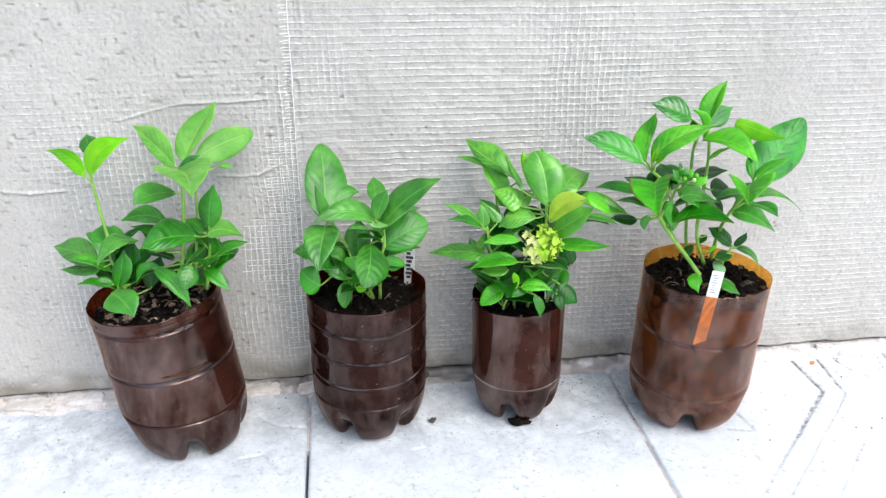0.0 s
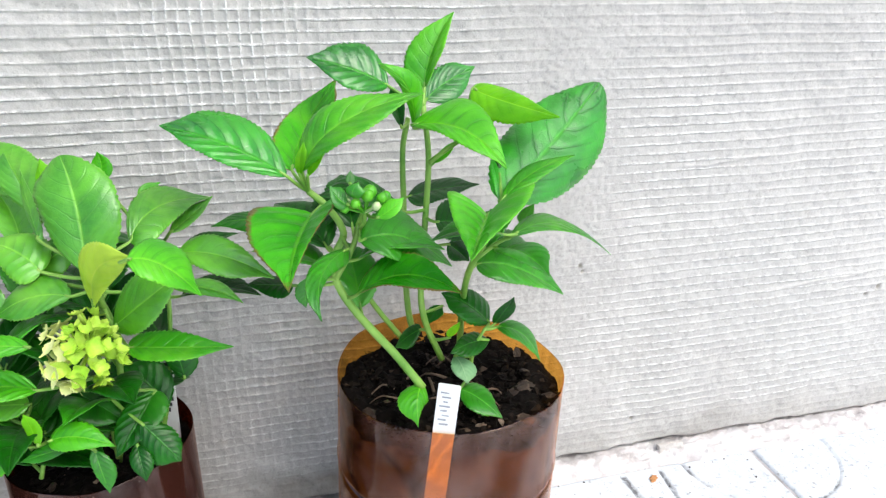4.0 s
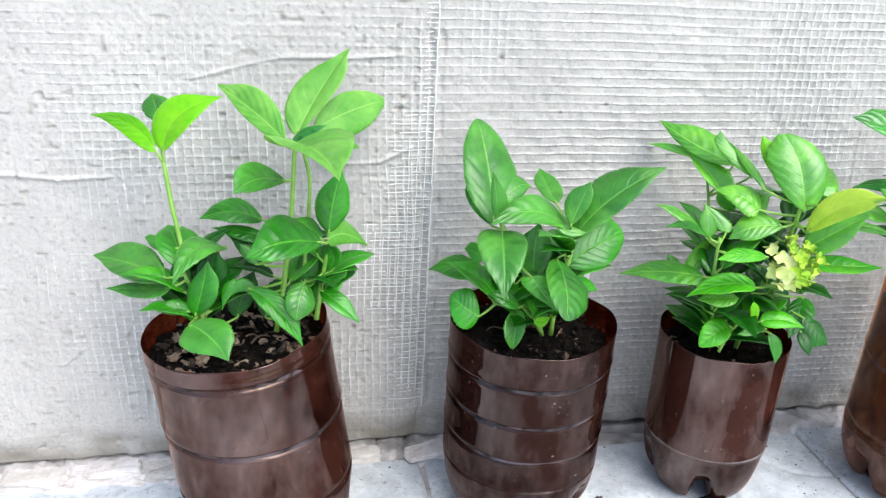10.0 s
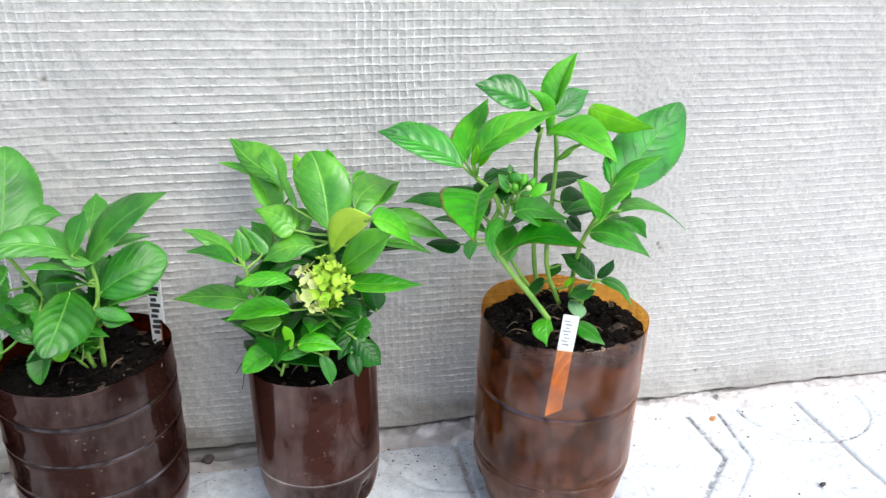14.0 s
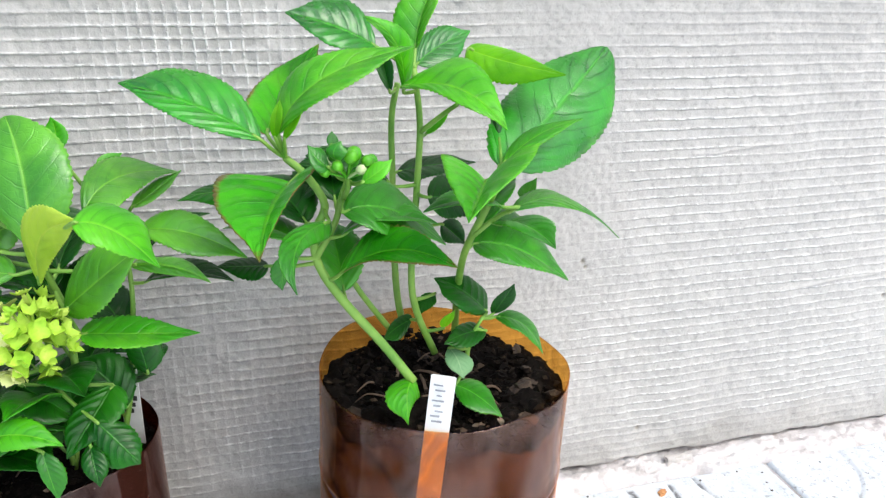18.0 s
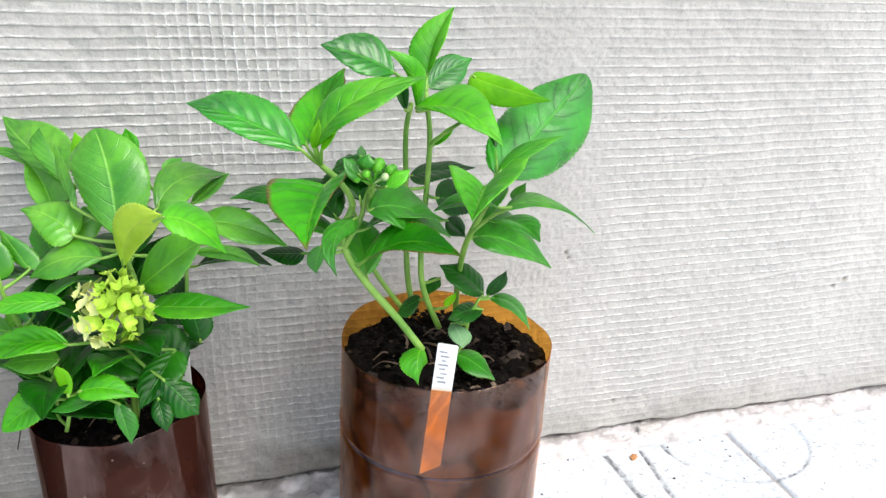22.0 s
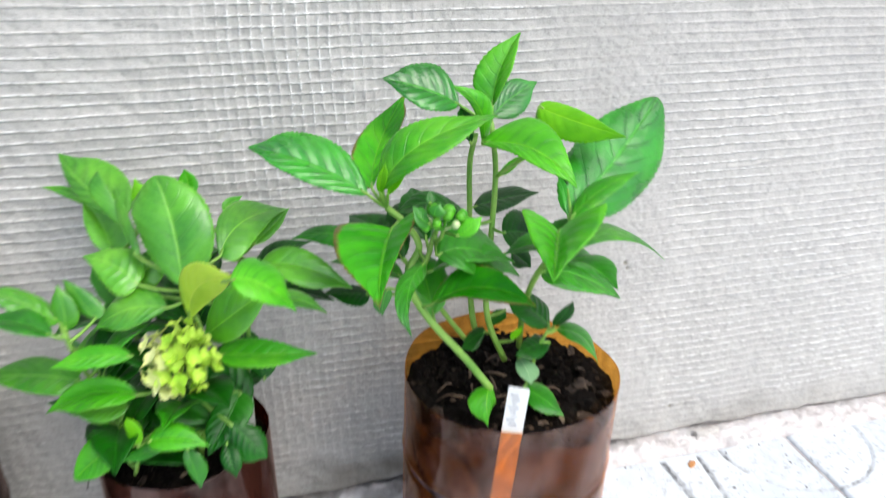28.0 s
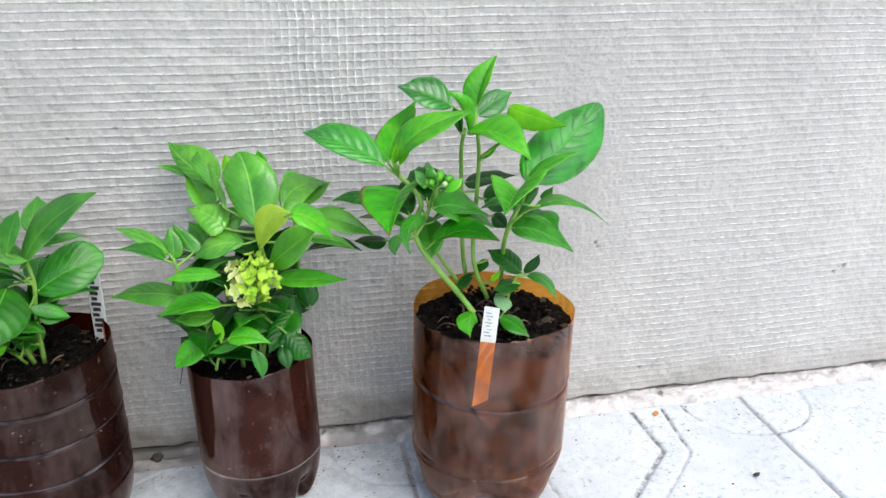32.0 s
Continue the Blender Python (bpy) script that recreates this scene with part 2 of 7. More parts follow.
def bottle_material(name, tint, body, haze, marble=0.0, shine=1.0, wobble=0.30, sheen=(1.0, 0.84, 0.80, 1.0)):
    """Thin brown PET: tinted see-through skin, a film of dust, and a clear gloss on top."""
    m, nt, b = nodes_of(name)
    nt.nodes.remove(b)
    out = nt.nodes["Material Output"]
    tr = nt.nodes.new("ShaderNodeBsdfTransparent")
    tr.inputs[0].default_value = (*tint, 1)
    dif = nt.nodes.new("ShaderNodeBsdfDiffuse")
    n = noise_tex(nt, 38.0, 6.0, 0.7)
    c = ramp(nt, n.outputs[0], [(0.3, tuple(v * 0.6 for v in body)), (0.7, body)])
    fleck = noise_tex(nt, 330.0, 2.0, 0.5)
    fleck = math_node(nt, "MINIMUM", math_node(nt, "MAXIMUM", math_node(nt, "MULTIPLY_ADD", fleck.outputs[0], 7.0, -4.9), 0.0), 0.5)
    nt.links.new(mix_rgb(nt, fleck, c.outputs[0], (0.40, 0.34, 0.30)), dif.inputs[0])
    mixer = nt.nodes.new("ShaderNodeMixShader")
    n2 = noise_tex(nt, 16.0, 5.0, 0.7)
    hz = math_node(nt, "MAXIMUM", math_node(nt, "MULTIPLY_ADD", n2.outputs[0], haze * (6.5 if marble else 4.0), haze * (-2.4 if marble else -1.2)), 0.02)
    if marble:
        # damp soil pressed against the plastic in lobes, with dark gaps between
        m1 = noise_tex(nt, 17.0, 2.5, 0.45, stretch=(1.0, 1.0, 0.7))
        bands = math_node(nt, "FRACT", math_node(nt, "MULTIPLY", m1.outputs[0], 11.0))
        gap = math_node(nt, "MINIMUM", 1.0, math_node(nt, "MULTIPLY", math_node(nt, "ABSOLUTE", math_node(nt, "SUBTRACT", bands, 0.5)), 3.6))
        hz = math_node(nt, "MULTIPLY", hz, math_node(nt, "MULTIPLY_ADD", gap, marble, 1.0 - marble))
    spots = noise_tex(nt, 330.0, 2.0, 0.5)
    speck = math_node(nt, "MAXIMUM", math_node(nt, "MULTIPLY_ADD", spots.outputs[0], 6.0, -4.08), 0.0)
    hz = math_node(nt, "MINIMUM", math_node(nt, "ADD", hz, math_node(nt, "MULTIPLY", speck, 0.8)), 0.8)
    nt.links.new(hz, mixer.inputs[0])
    nt.links.new(tr.outputs[0], mixer.inputs[1])
    nt.links.new(dif.outputs[0], mixer.inputs[2])
    gl = nt.nodes.new("ShaderNodeBsdfGlossy")
    gl.inputs["Roughness"].default_value = 0.07
    gl.inputs["Color"].default_value = sheen
    lw = nt.nodes.new("ShaderNodeLayerWeight")
    edge = math_node(nt, "POWER", lw.outputs["Facing"], 5.0)
    streak = noise_tex(nt, 30.0, 5.0, 0.65, stretch=(1.0, 1.0, 0.45))
    gloss_share = math_node(nt, "ADD", math_node(nt, "MULTIPLY", edge, 0.90), math_node(nt, "MAXIMUM", math_node(nt, "MULTIPLY_ADD", streak.outputs[0], 0.50, -0.185), 0.012))
    gloss_share = math_node(nt, "MULTIPLY", gloss_share, shine)
    wob = noise_tex(nt, 26.0, 2.0, 0.5)
    bp = nt.nodes.new("ShaderNodeBump")
    bp.inputs["Strength"].default_value, bp.inputs["Distance"].default_value = wobble, 0.0014
    nt.links.new(wob.outputs[0], bp.inputs["Height"])
    nt.links.new(bp.outputs[0], gl.inputs["Normal"])
    top = nt.nodes.new("ShaderNodeMixShader")
    nt.links.new(gloss_share, top.inputs[0])
    nt.links.new(mixer.outputs[0] if haze else tr.outputs[0], top.inputs[1])
    nt.links.new(gl.outputs[0], top.inputs[2])
    nt.links.new(top.outputs[0], out.inputs[0])
    return m


PLASTER = plaster_material()
SLAB = slab_material()
BASE_WALL = simple("dark_base_wall", [(0.3, (0.05, 0.045, 0.04)), (0.7, (0.12, 0.11, 0.10))], 20.0, 0.95)
MORTAR = simple("pinkish_mortar", [(0.3, (0.36, 0.325, 0.32)), (0.44, (0.63, 0.585, 0.575)), (0.66, (0.80, 0.775, 0.77))], 60.0, 0.9, 260.0, 0.0018)
def soil_on(material, colour):
    """Earth lodged on a surface, by its 'dirt' attribute."""
    nt = material.node_tree
    b = nt.nodes["Principled BSDF"]
    src = b.inputs["Base Color"].links[0].from_socket
    a = nt.nodes.new("ShaderNodeAttribute")
    a.attribute_name = "dirt"
    nt.links.new(mix_rgb(nt, a.outputs["Fac"], src, colour), b.inputs["Base Color"])


soil_on(MORTAR, (0.23, 0.215, 0.205))
JOINT = simple("dirty_joint", [(0.3, (0.05, 0.048, 0.045)), (0.7, (0.20, 0.19, 0.18))], 60.0, 0.95)
SOIL = simple("potting_soil", [(0.3, (0.002, 0.0016, 0.0013)), (0.58, (0.006, 0.0045, 0.0036)), (0.80, (0.026, 0.019, 0.015))], 170.0, 0.9, 500.0, 0.0015)
SOIL.node_tree.nodes["Principled BSDF"].inputs["Specular IOR Level"].default_value = 0.12
def inner_skin(name, tint):
    """The inside face of a bottle wall: tint only."""
    m, nt, b = nodes_of(name)
    nt.nodes.remove(b)
    tr = nt.nodes.new("ShaderNodeBsdfTransparent")
    tr.inputs[0].default_value = (*tint, 1)
    nt.links.new(tr.outputs[0], nt.nodes["Material Output"].inputs[0])
    return m


BROWN_PET = bottle_material("brown_bottle_plastic", (0.52, 0.22, 0.13), (0.046, 0.0150, 0.0100), 1.0, 0.0, 0.85, 0.42, (1.0, 0.78, 0.71, 1.0))
DARK_PET = bottle_material("dark_brown_bottle_plastic", (0.30, 0.11, 0.07), (0.030, 0.0110, 0.0080), 1.0, 0.0, 0.58, 0.50, (1.0, 0.80, 0.74, 1.0))
AMBER_PET = bottle_material("amber_bottle_plastic", (0.99, 0.57, 0.13), (0.19, 0.080, 0.058), 0.26, 0.90, 0.80, 0.9, (1.0, 0.86, 0.80, 1.0))
SMALL_PET = bottle_material("reddish_brown_bottle_plastic", (0.24, 0.08, 0.05), (0.052, 0.0165, 0.0110), 1.0, 0.0, 0.85, 0.42, (1.0, 0.78, 0.71, 1.0))
BROWN_INSIDE = inner_skin("brown_bottle_inside", (0.60, 0.28, 0.17))
AMBER_INSIDE = inner_skin("amber_bottle_inside", (0.92, 0.78, 0.58))
BROWN_FOOT = bottle_material("thick_brown_bottle_plastic", (0.36, 0.10, 0.05), (0.038, 0.0145, 0.0100), 1.0, 0.0, 0.85, 0.30, (1.0, 0.84, 0.79, 1.0))
AMBER_FOOT = bottle_material("thick_amber_bottle_plastic", (0.60, 0.26, 0.10), (0.20, 0.082, 0.050), 0.45, 0.6, 0.9, 0.6, (1.0, 0.80, 0.72, 1.0))


def damp_soil(name, k):
    """Soil pressed against clear plastic: brown lobes with dark gaps between."""
    m, nt, b = nodes_of(name)
    m1 = noise_tex(nt, 15.0, 2.5, 0.5, stretch=(1.0, 1.0, 0.75))
    bands = math_node(nt, "FRACT", math_node(nt, "MULTIPLY", m1.outputs[0], 9.0))
    gap = math_node(nt, "MINIMUM", 1.0, math_node(nt, "MULTIPLY", math_node(nt, "ABSOLUTE", math_node(nt, "SUBTRACT", bands, 0.5)), 4.0))
    n2 = noise_tex(nt, 22.0, 6.0, 0.7)
    c = ramp(nt, n2.outputs[0], [(0.36, (0.03 * k, 0.027 * k, 0.027 * k)), (0.50, (0.19 * k, 0.16 * k, 0.17 * k)), (0.66, (0.36 * k, 0.30 * k, 0.33 * k))])
    nt.links.new(mix_rgb(nt, gap, (0.035 * k, 0.030 * k, 0.028 * k), c.outputs[0]), b.inputs["Base Color"])
    b.inputs["Roughness"].default_value = 0.9
    b.inputs["Specular IOR Level"].default_value = 0.1
    return m


DAMP = damp_soil("damp_soil_side", 0.40)


# ---- mesh helpers ----
def mesh_from(name, verts, faces, material, smooth=True):
    me = bpy.data.meshes.new(name)
    me.from_pydata([tuple(v) for v in verts], [], [tuple(f) for f in faces])
    me.materials.append(material)
    if smooth:
        me.polygons.foreach_set("use_smooth", [True] * len(me.polygons))
    me.update()
    return me


def thing(name, at, label, category, group="", kind=""):
    ob = new(name)
    ob.empty_display_size = 0.02
    ob.location = at
    return tagged(ob, label, category, group, kind)


def piece(name, me, parent, label=""):
    """A mesh whose vertices are in world space, as a part of parent."""
    ob = new(name, me)
    ob.parent = parent
    ob.matrix_parent_inverse = world_of(parent).inverted()
    if label:
        ob["label"] = label
    return ob


def world_of(ob):
    m = ob.matrix_basis.copy()
    while ob.parent:
        m = ob.parent.matrix_basis @ ob.matrix_parent_inverse @ m
        ob = ob.parent
    return m


def grid_mesh(name, P, material, attributes=(), flip=False):
    """P: rows x columns x 3."""
    r, c = P.shape[:2]
    i = np.arange(r * c).reshape(r, c)
    q = np.stack([i[:-1, :-1], i[:-1, 1:], i[1:, 1:], i[1:, :-1]], -1).reshape(-1, 4)
    if flip:
        q = q[:, ::-1]
    me = bpy.data.meshes.new(name)
    me.vertices.add(r * c)
    me.vertices.foreach_set("co", P.reshape(-1).astype(np.float32))
    me.loops.add(q.size)
    me.polygons.add(len(q))
    me.loops.foreach_set("vertex_index", q.reshape(-1).astype(np.int32))
    me.polygons.foreach_set("loop_start", np.arange(0, q.size, 4, dtype=np.int32))
    me.update(calc_edges=True)
    me.polygons.foreach_set("use_smooth", np.ones(len(q), dtype=bool))
    for key, vals in attributes:
        a = me.attributes.new(key, "FLOAT", "POINT")
        a.data.foreach_set("value", vals.reshape(-1).astype(np.float32))
    me.materials.append(material)
    me.update()
    return me


def smooth_noise(x, y, scale, seed):
    """Value noise on arrays, about -1 to 1."""
    rng = np.random.RandomState(seed)
    t = rng.uniform(-1, 1, (257, 257))
    X, Y = x / scale + 1000.0, y / scale + 1000.0
    i, j = np.floor(X).astype(int), np.floor(Y).astype(int)
    fx, fy = X - i, Y - j
    fx, fy = fx * fx * (3 - 2 * fx), fy * fy * (3 - 2 * fy)
    g = lambda a, b: t[a % 257, b % 257]
    return (g(i, j) * (1 - fx) + g(i + 1, j) * fx) * (1 - fy) + (g(i, j + 1) * (1 - fx) + g(i + 1, j + 1) * fx) * fy


def clamp01(a):
    return np.clip(a, 0.0, 1.0)


def seg_dist(x, y, a, b):
    ax, ay = a
    bx, by = b
    dx, dy = bx - ax, by - ay
    t = clamp01(((x - ax) * dx + (y - ay) * dy) / (dx * dx + dy * dy))
    return np.hypot(x - ax - t * dx, y - ay - t * dy)


# ---- the wall ----
wall = tagged(new("wall_north"), "grey cement plaster wall with reinforcing mesh showing through", "wall", kind="structure")


def wall_relief(x, z):
    wav = 0.0006 * smooth_noise(x, z, 0.05, 1) + 0.0012 * smooth_noise(x, z, 0.17, 2) + 0.0003 * smooth_noise(x, z, 0.013, 21)
    pitch = 0.0059
    ph = (z + wav) / pitch
    saw = ph - np.floor(ph)
    rib = np.exp(-((saw - 0.5) / 0.13) ** 2)
    step = clamp01(1.2 - np.abs(saw - 0.42) * 4.2) * (saw > 0.42) + (saw <= 0.42) * np.exp(-((saw - 0.42) / 0.06) ** 2)
    px = (x + 0.0012 * smooth_noise(x, z, 0.06, 3) + 0.0006 * smooth_noise(x, z, 0.014, 39) + 0.004 * smooth_noise(x, z, 0.4, 9)) / 0.0056
    sx = px - np.floor(px)
    vert = np.exp(-((sx - 0.5) / 0.13) ** 2)
    left = clamp01((-0.25 - x + 0.004 * smooth_noise(x, z, 0.03, 4)) / 0.006)
    m1 = clamp01(0.45 + 1.3 * smooth_noise(x, z, 0.055, 5) + 0.6 * smooth_noise(x, z, 0.018, 6))
    m2 = clamp01(0.15 + 1.5 * smooth_noise(x, z, 0.07, 7) + 0.5 * smooth_noise(x, z, 0.02, 8))
    # stretches where the bare mesh shows most
    bare = 0.75 * np.exp(-((x - 0.02) / 0.045) ** 2 - ((z - 0.30) / 0.07) ** 2)
    bare = np.maximum(bare, np.exp(-((x + 0.27) / 0.022) ** 2 - ((z - 0.15) / 0.14) ** 2))
    bare = np.maximum(bare, 0.9 * np.exp(-((x + 0.43) / 0.05) ** 2 - ((z - 0.10) / 0.06) ** 2))
    bare = np.maximum(bare, 0.8 * np.exp(-((x + 0.40) / 0.07) ** 2 - ((z - 0.235) / 0.05) ** 2))
    bare = np.maximum(bare, 0.45 * np.exp(-((x + 0.215) / 0.02) ** 2 - ((z - 0.32) / 0.035) ** 2))
    bare = np.maximum(bare, 0.16 * np.exp(-((x - 0.01) / 0.06) ** 2 - ((z - 0.09) / 0.08) ** 2))
    bare = np.maximum(bare, 0.9 * np.exp(-((x + 0.257) / 0.007) ** 2) * clamp01((0.33 - z) / 0.02) * clamp01((z - 0.03) / 0.02))
    bare = np.maximum(bare, 0.8 * np.exp(-((x + 0.305) / 0.018) ** 2 - ((z - 0.075) / 0.03) ** 2))
    far = clamp01((x - 0.20) / 0.05)
    plain = clamp01(0.5 - 1.6 * smooth_noise(x, z, 0.09, 11) - 0.9 * np.exp(-((x - 0.22) / 0.05) ** 2)) * far
    ribs = (1 - left) * (1.0 - 0.35 * m2) * (1 - 0.45 * (far - plain).clip(0, 1) * clamp01(0.2 + smooth_noise(x, z, 0.06, 12))) + left * clamp01(0.25 * m1 + bare)
    weave = np.exp(-((x - 0.035) / 0.085) ** 4) * (0.25 + 0.75 * clamp01((z - 0.17 + 0.03 * smooth_noise(x, z, 0.04, 38)) / 0.05)) * clamp01(0.55 + 0.8 * smooth_noise(x, z, 0.06, 33))
    dash = clamp01(0.15 + 1.2 * np.sin(2 * math.pi * px + 2.0 * smooth_noise(x, z, 0.03, 34)))
    low = clamp01((0.20 - z) / 0.05) * (1 - left) * (1 - far)
    worn_off = low * clamp01(0.35 + 1.2 * smooth_noise(x, z, 0.022, 86))
    ribs = ribs * (1 - 0.75 * worn_off)
    h = ribs * (0.00016 * rib + 0.00044 * step * (1 - left) * (1 - 0.75 * weave))
    h = h + 0.0008 * left * rib * dash * clamp01(-0.15 + 1.1 * smooth_noise(x, z, 0.05, 35) + 0.3 * m1 + 0.8 * bare)
    h = np.maximum(h, 0.0008 * weave * np.maximum(rib * clamp01(0.6 + smooth_noise(x, z, 0.012, 36)), vert * clamp01(0.35 + 1.2 * smooth_noise(x, z, 0.02, 37))))
    h = h + 0.0006 * low * rib * dash * clamp01(0.2 + 1.4 * smooth_noise(x, z, 0.016, 87))
    verts_on = clamp01(bare + 0.10 * m2 * (1 - left))
    h = np.maximum(h, 0.0011 * verts_on * vert)
    h = h + 0.0004 * bare * rib
    h += (0.0008 - 0.0004 * left) * smooth_noise(x, z, 0.045, 13) + (0.0006 - 0.0003 * left) * smooth_noise(x, z, 0.009, 14) + (0.00035 - 0.00015 * left) * smooth_noise(x, z, 0.0035, 15)
    beside = np.exp(-(((x - 0.222) / 0.042) ** 4 + ((z - 0.21) / 0.11) ** 4))
    h = h * (1 - 0.7 * beside) + beside * 0.0004 * smooth_noise(x, z, 0.0024, 85)
    h += left * (0.0012 + 0.00028 * smooth_noise(x, z, 0.0026, 82) + 0.0004 * rib * vert * clamp01(0.4 + 1.5 * smooth_noise(x, z, 0.03, 84)) - 0.0014 * clamp01(smooth_noise(x, z, 0.0042, 83) * 3.0 - 1.95))
    thread = clamp01((0.35 * weave * np.maximum(rib, vert * clamp01(0.3 + smooth_noise(x, z, 0.02, 37))) + 0.25 * left * rib * dash * m1 + rib * clamp01(bare * 1.3 - 0.1) + vert * clamp01(verts_on * 1.2 - 0.25)) * (0.55 + 0.6 * smooth_noise(x, z, 0.004, 17)))
    # the edge of the upper mesh sheet, the cracks, pits and ridges
    stain_shade = 0.40 * left * clamp01(smooth_noise(x, z, 0.0042, 83) * 3.0 - 1.95)
    d = np.abs(x + 0.247 + 0.0016 * smooth_noise(x, z, 0.02, 18) - 0.012 * clamp01((z - 0.318) / 0.03))
    h += 0.0014 * np.exp(-(d / 0.0016) ** 2) * clamp01((z - 0.03) / 0.03)
    pits = np.exp(-((d - 0.0045) / 0.0022) ** 2) * clamp01(0.5 + smooth_noise(x, z, 0.010, 19)) * (x < -0.24)
    h -= 0.0018 * pits
    stain_shade = np.maximum(stain_shade, 0.18 * pits)
    streak_left = clamp01((-0.249 - x) / 0.004) * clamp01((x + 0.30) / 0.03)
    stain_shade = np.maximum(stain_shade, 0.07 * streak_left)
    for a, b, w, e in (((-0.269, 0.299), (-0.345, 0.296), 0.0011, 0.0016), ((-0.345, 0.296), (-0.40, 0.283), 0.0011, 0.0009),
                       ((-0.262, 0.238), (-0.283, 0.229), 0.0012, 0.0017), ((-0.283, 0.229), (-0.32, 0.228), 0.0011, 0.0010),
                       ((-0.456, 0.221), (-0.485, 0.219), 0.0014, 0.0020), ((-0.485, 0.219), (-0.56, 0.226), 0.0014, 0.0018),
                       ((-0.50, 0.085), (-0.485, 0.097), 0.001, 0.0010), ((-0.497, 0.04), (-0.497, 0.066), 0.001, 0.0009),
                       ((0.30, 0.217), (0.36, 0.222), 0.0010, 0.0008), ((0.38, 0.121), (0.47, 0.128), 0.0012, 0.0010)):
        dd = seg_dist(x, z + 0.0012 * smooth_noise(x, z, 0.015, 20), a, b)
        h += e * np.exp(-(dd / w) ** 2)
    for cx, cz, r in ((-0.2035, 0.2985, 0.0016), (-0.272, 0.317, 0.0014), (-0.268, 0.272, 0.0018), (-0.270, 0.264, 0.0017), (-0.128, 0.268, 0.0012),
                      (0.234, 0.155, 0.0016), (0.236, 0.151, 0.0013), (-0.16, 0.262, 0.0011), (0.48, 0.113, 0.0022), (0.47, 0.108, 0.0015),
                      (0.286, 0.03, 0.0018), (-0.30, 0.105, 0.0018)):
        g = np.exp(-(((x - cx) / r) ** 2 + ((z - cz) / r) ** 2))
        h -= 0.0016 * g
        stain_shade = np.maximum(stain_shade, 0.85 * g)
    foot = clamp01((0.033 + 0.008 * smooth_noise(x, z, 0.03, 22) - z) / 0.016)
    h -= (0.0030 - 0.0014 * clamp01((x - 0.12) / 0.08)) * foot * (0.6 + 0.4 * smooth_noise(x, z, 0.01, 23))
    stain_shade = np.maximum(stain_shade, (0.72 - 0.47 * clamp01((x - 0.12) / 0.08)) * foot * clamp01(0.6 + 0.6 * smooth_noise(x, z, 0.02, 24)))
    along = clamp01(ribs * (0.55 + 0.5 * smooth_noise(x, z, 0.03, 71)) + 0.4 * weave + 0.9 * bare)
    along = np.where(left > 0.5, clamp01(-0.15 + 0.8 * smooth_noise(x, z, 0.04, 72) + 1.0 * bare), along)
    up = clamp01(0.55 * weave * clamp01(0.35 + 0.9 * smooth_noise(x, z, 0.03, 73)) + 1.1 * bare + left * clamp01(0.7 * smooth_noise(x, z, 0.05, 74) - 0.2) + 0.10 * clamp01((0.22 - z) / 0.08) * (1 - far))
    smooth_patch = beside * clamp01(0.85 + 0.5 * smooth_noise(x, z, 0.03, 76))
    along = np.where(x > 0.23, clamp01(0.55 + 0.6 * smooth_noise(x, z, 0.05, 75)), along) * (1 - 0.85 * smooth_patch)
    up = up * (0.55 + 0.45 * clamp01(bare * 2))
    on = clamp01((z - 0.022) / 0.01)
    return h, thread, stain_shade, ph, px, along * on, up * on


def wall_field():
    xs = np.arange(-0.60, 0.70, 0.00095)
    zs = np.arange(0.006, 0.44, 0.00072)
    x, z = np.meshgrid(xs, zs)
    h, thread, stain_shade, ph, px, along, up = wall_relief(x, z)
    low = z < 0.0064
    z = z + np.where(low, 0.002 * smooth_noise(x, z, 0.02, 31), 0.0)
    P = np.stack([x, -h, z], -1)
    # turn the lower rim back into the wall
    rim = P[0].copy()
    rim[:, 1] += 0.014
    P = np.concatenate([rim[None], P])
    pad = lambda a: np.concatenate([a[:1], a])
    me = grid_mesh("plaster", P, PLASTER, (("thread", pad(thread)), ("stain_shade", pad(stain_shade)), ("row_phase", pad(ph)), ("column_phase", pad(px)), ("along", pad(along)), ("up", pad(up))))
    return me


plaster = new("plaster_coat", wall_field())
plaster.parent = wall


def box_mesh(name, lo, hi, material, bevel=0.0):
    bm = bmesh.new()
    bmesh.ops.create_cube(bm, size=1.0)
    for v in bm.verts:
        v.co = Vector([lo[k] + (v.co[k] + 0.5) * (hi[k] - lo[k]) for k in range(3)])
    if bevel:
        bmesh.ops.bevel(bm, geom=bm.edges[:], offset=bevel, segments=2, affect="EDGES")
    me = bpy.data.meshes.new(name)
    bm.to_mesh(me)
    bm.free()
    me.materials.append(material)
    return me


THREAD = simple("white_glass_fibre_thread", [(0.3, (0.60, 0.595, 0.58)), (0.7, (0.80, 0.795, 0.78))], 200.0, 0.8, 500.0, 0.0003)


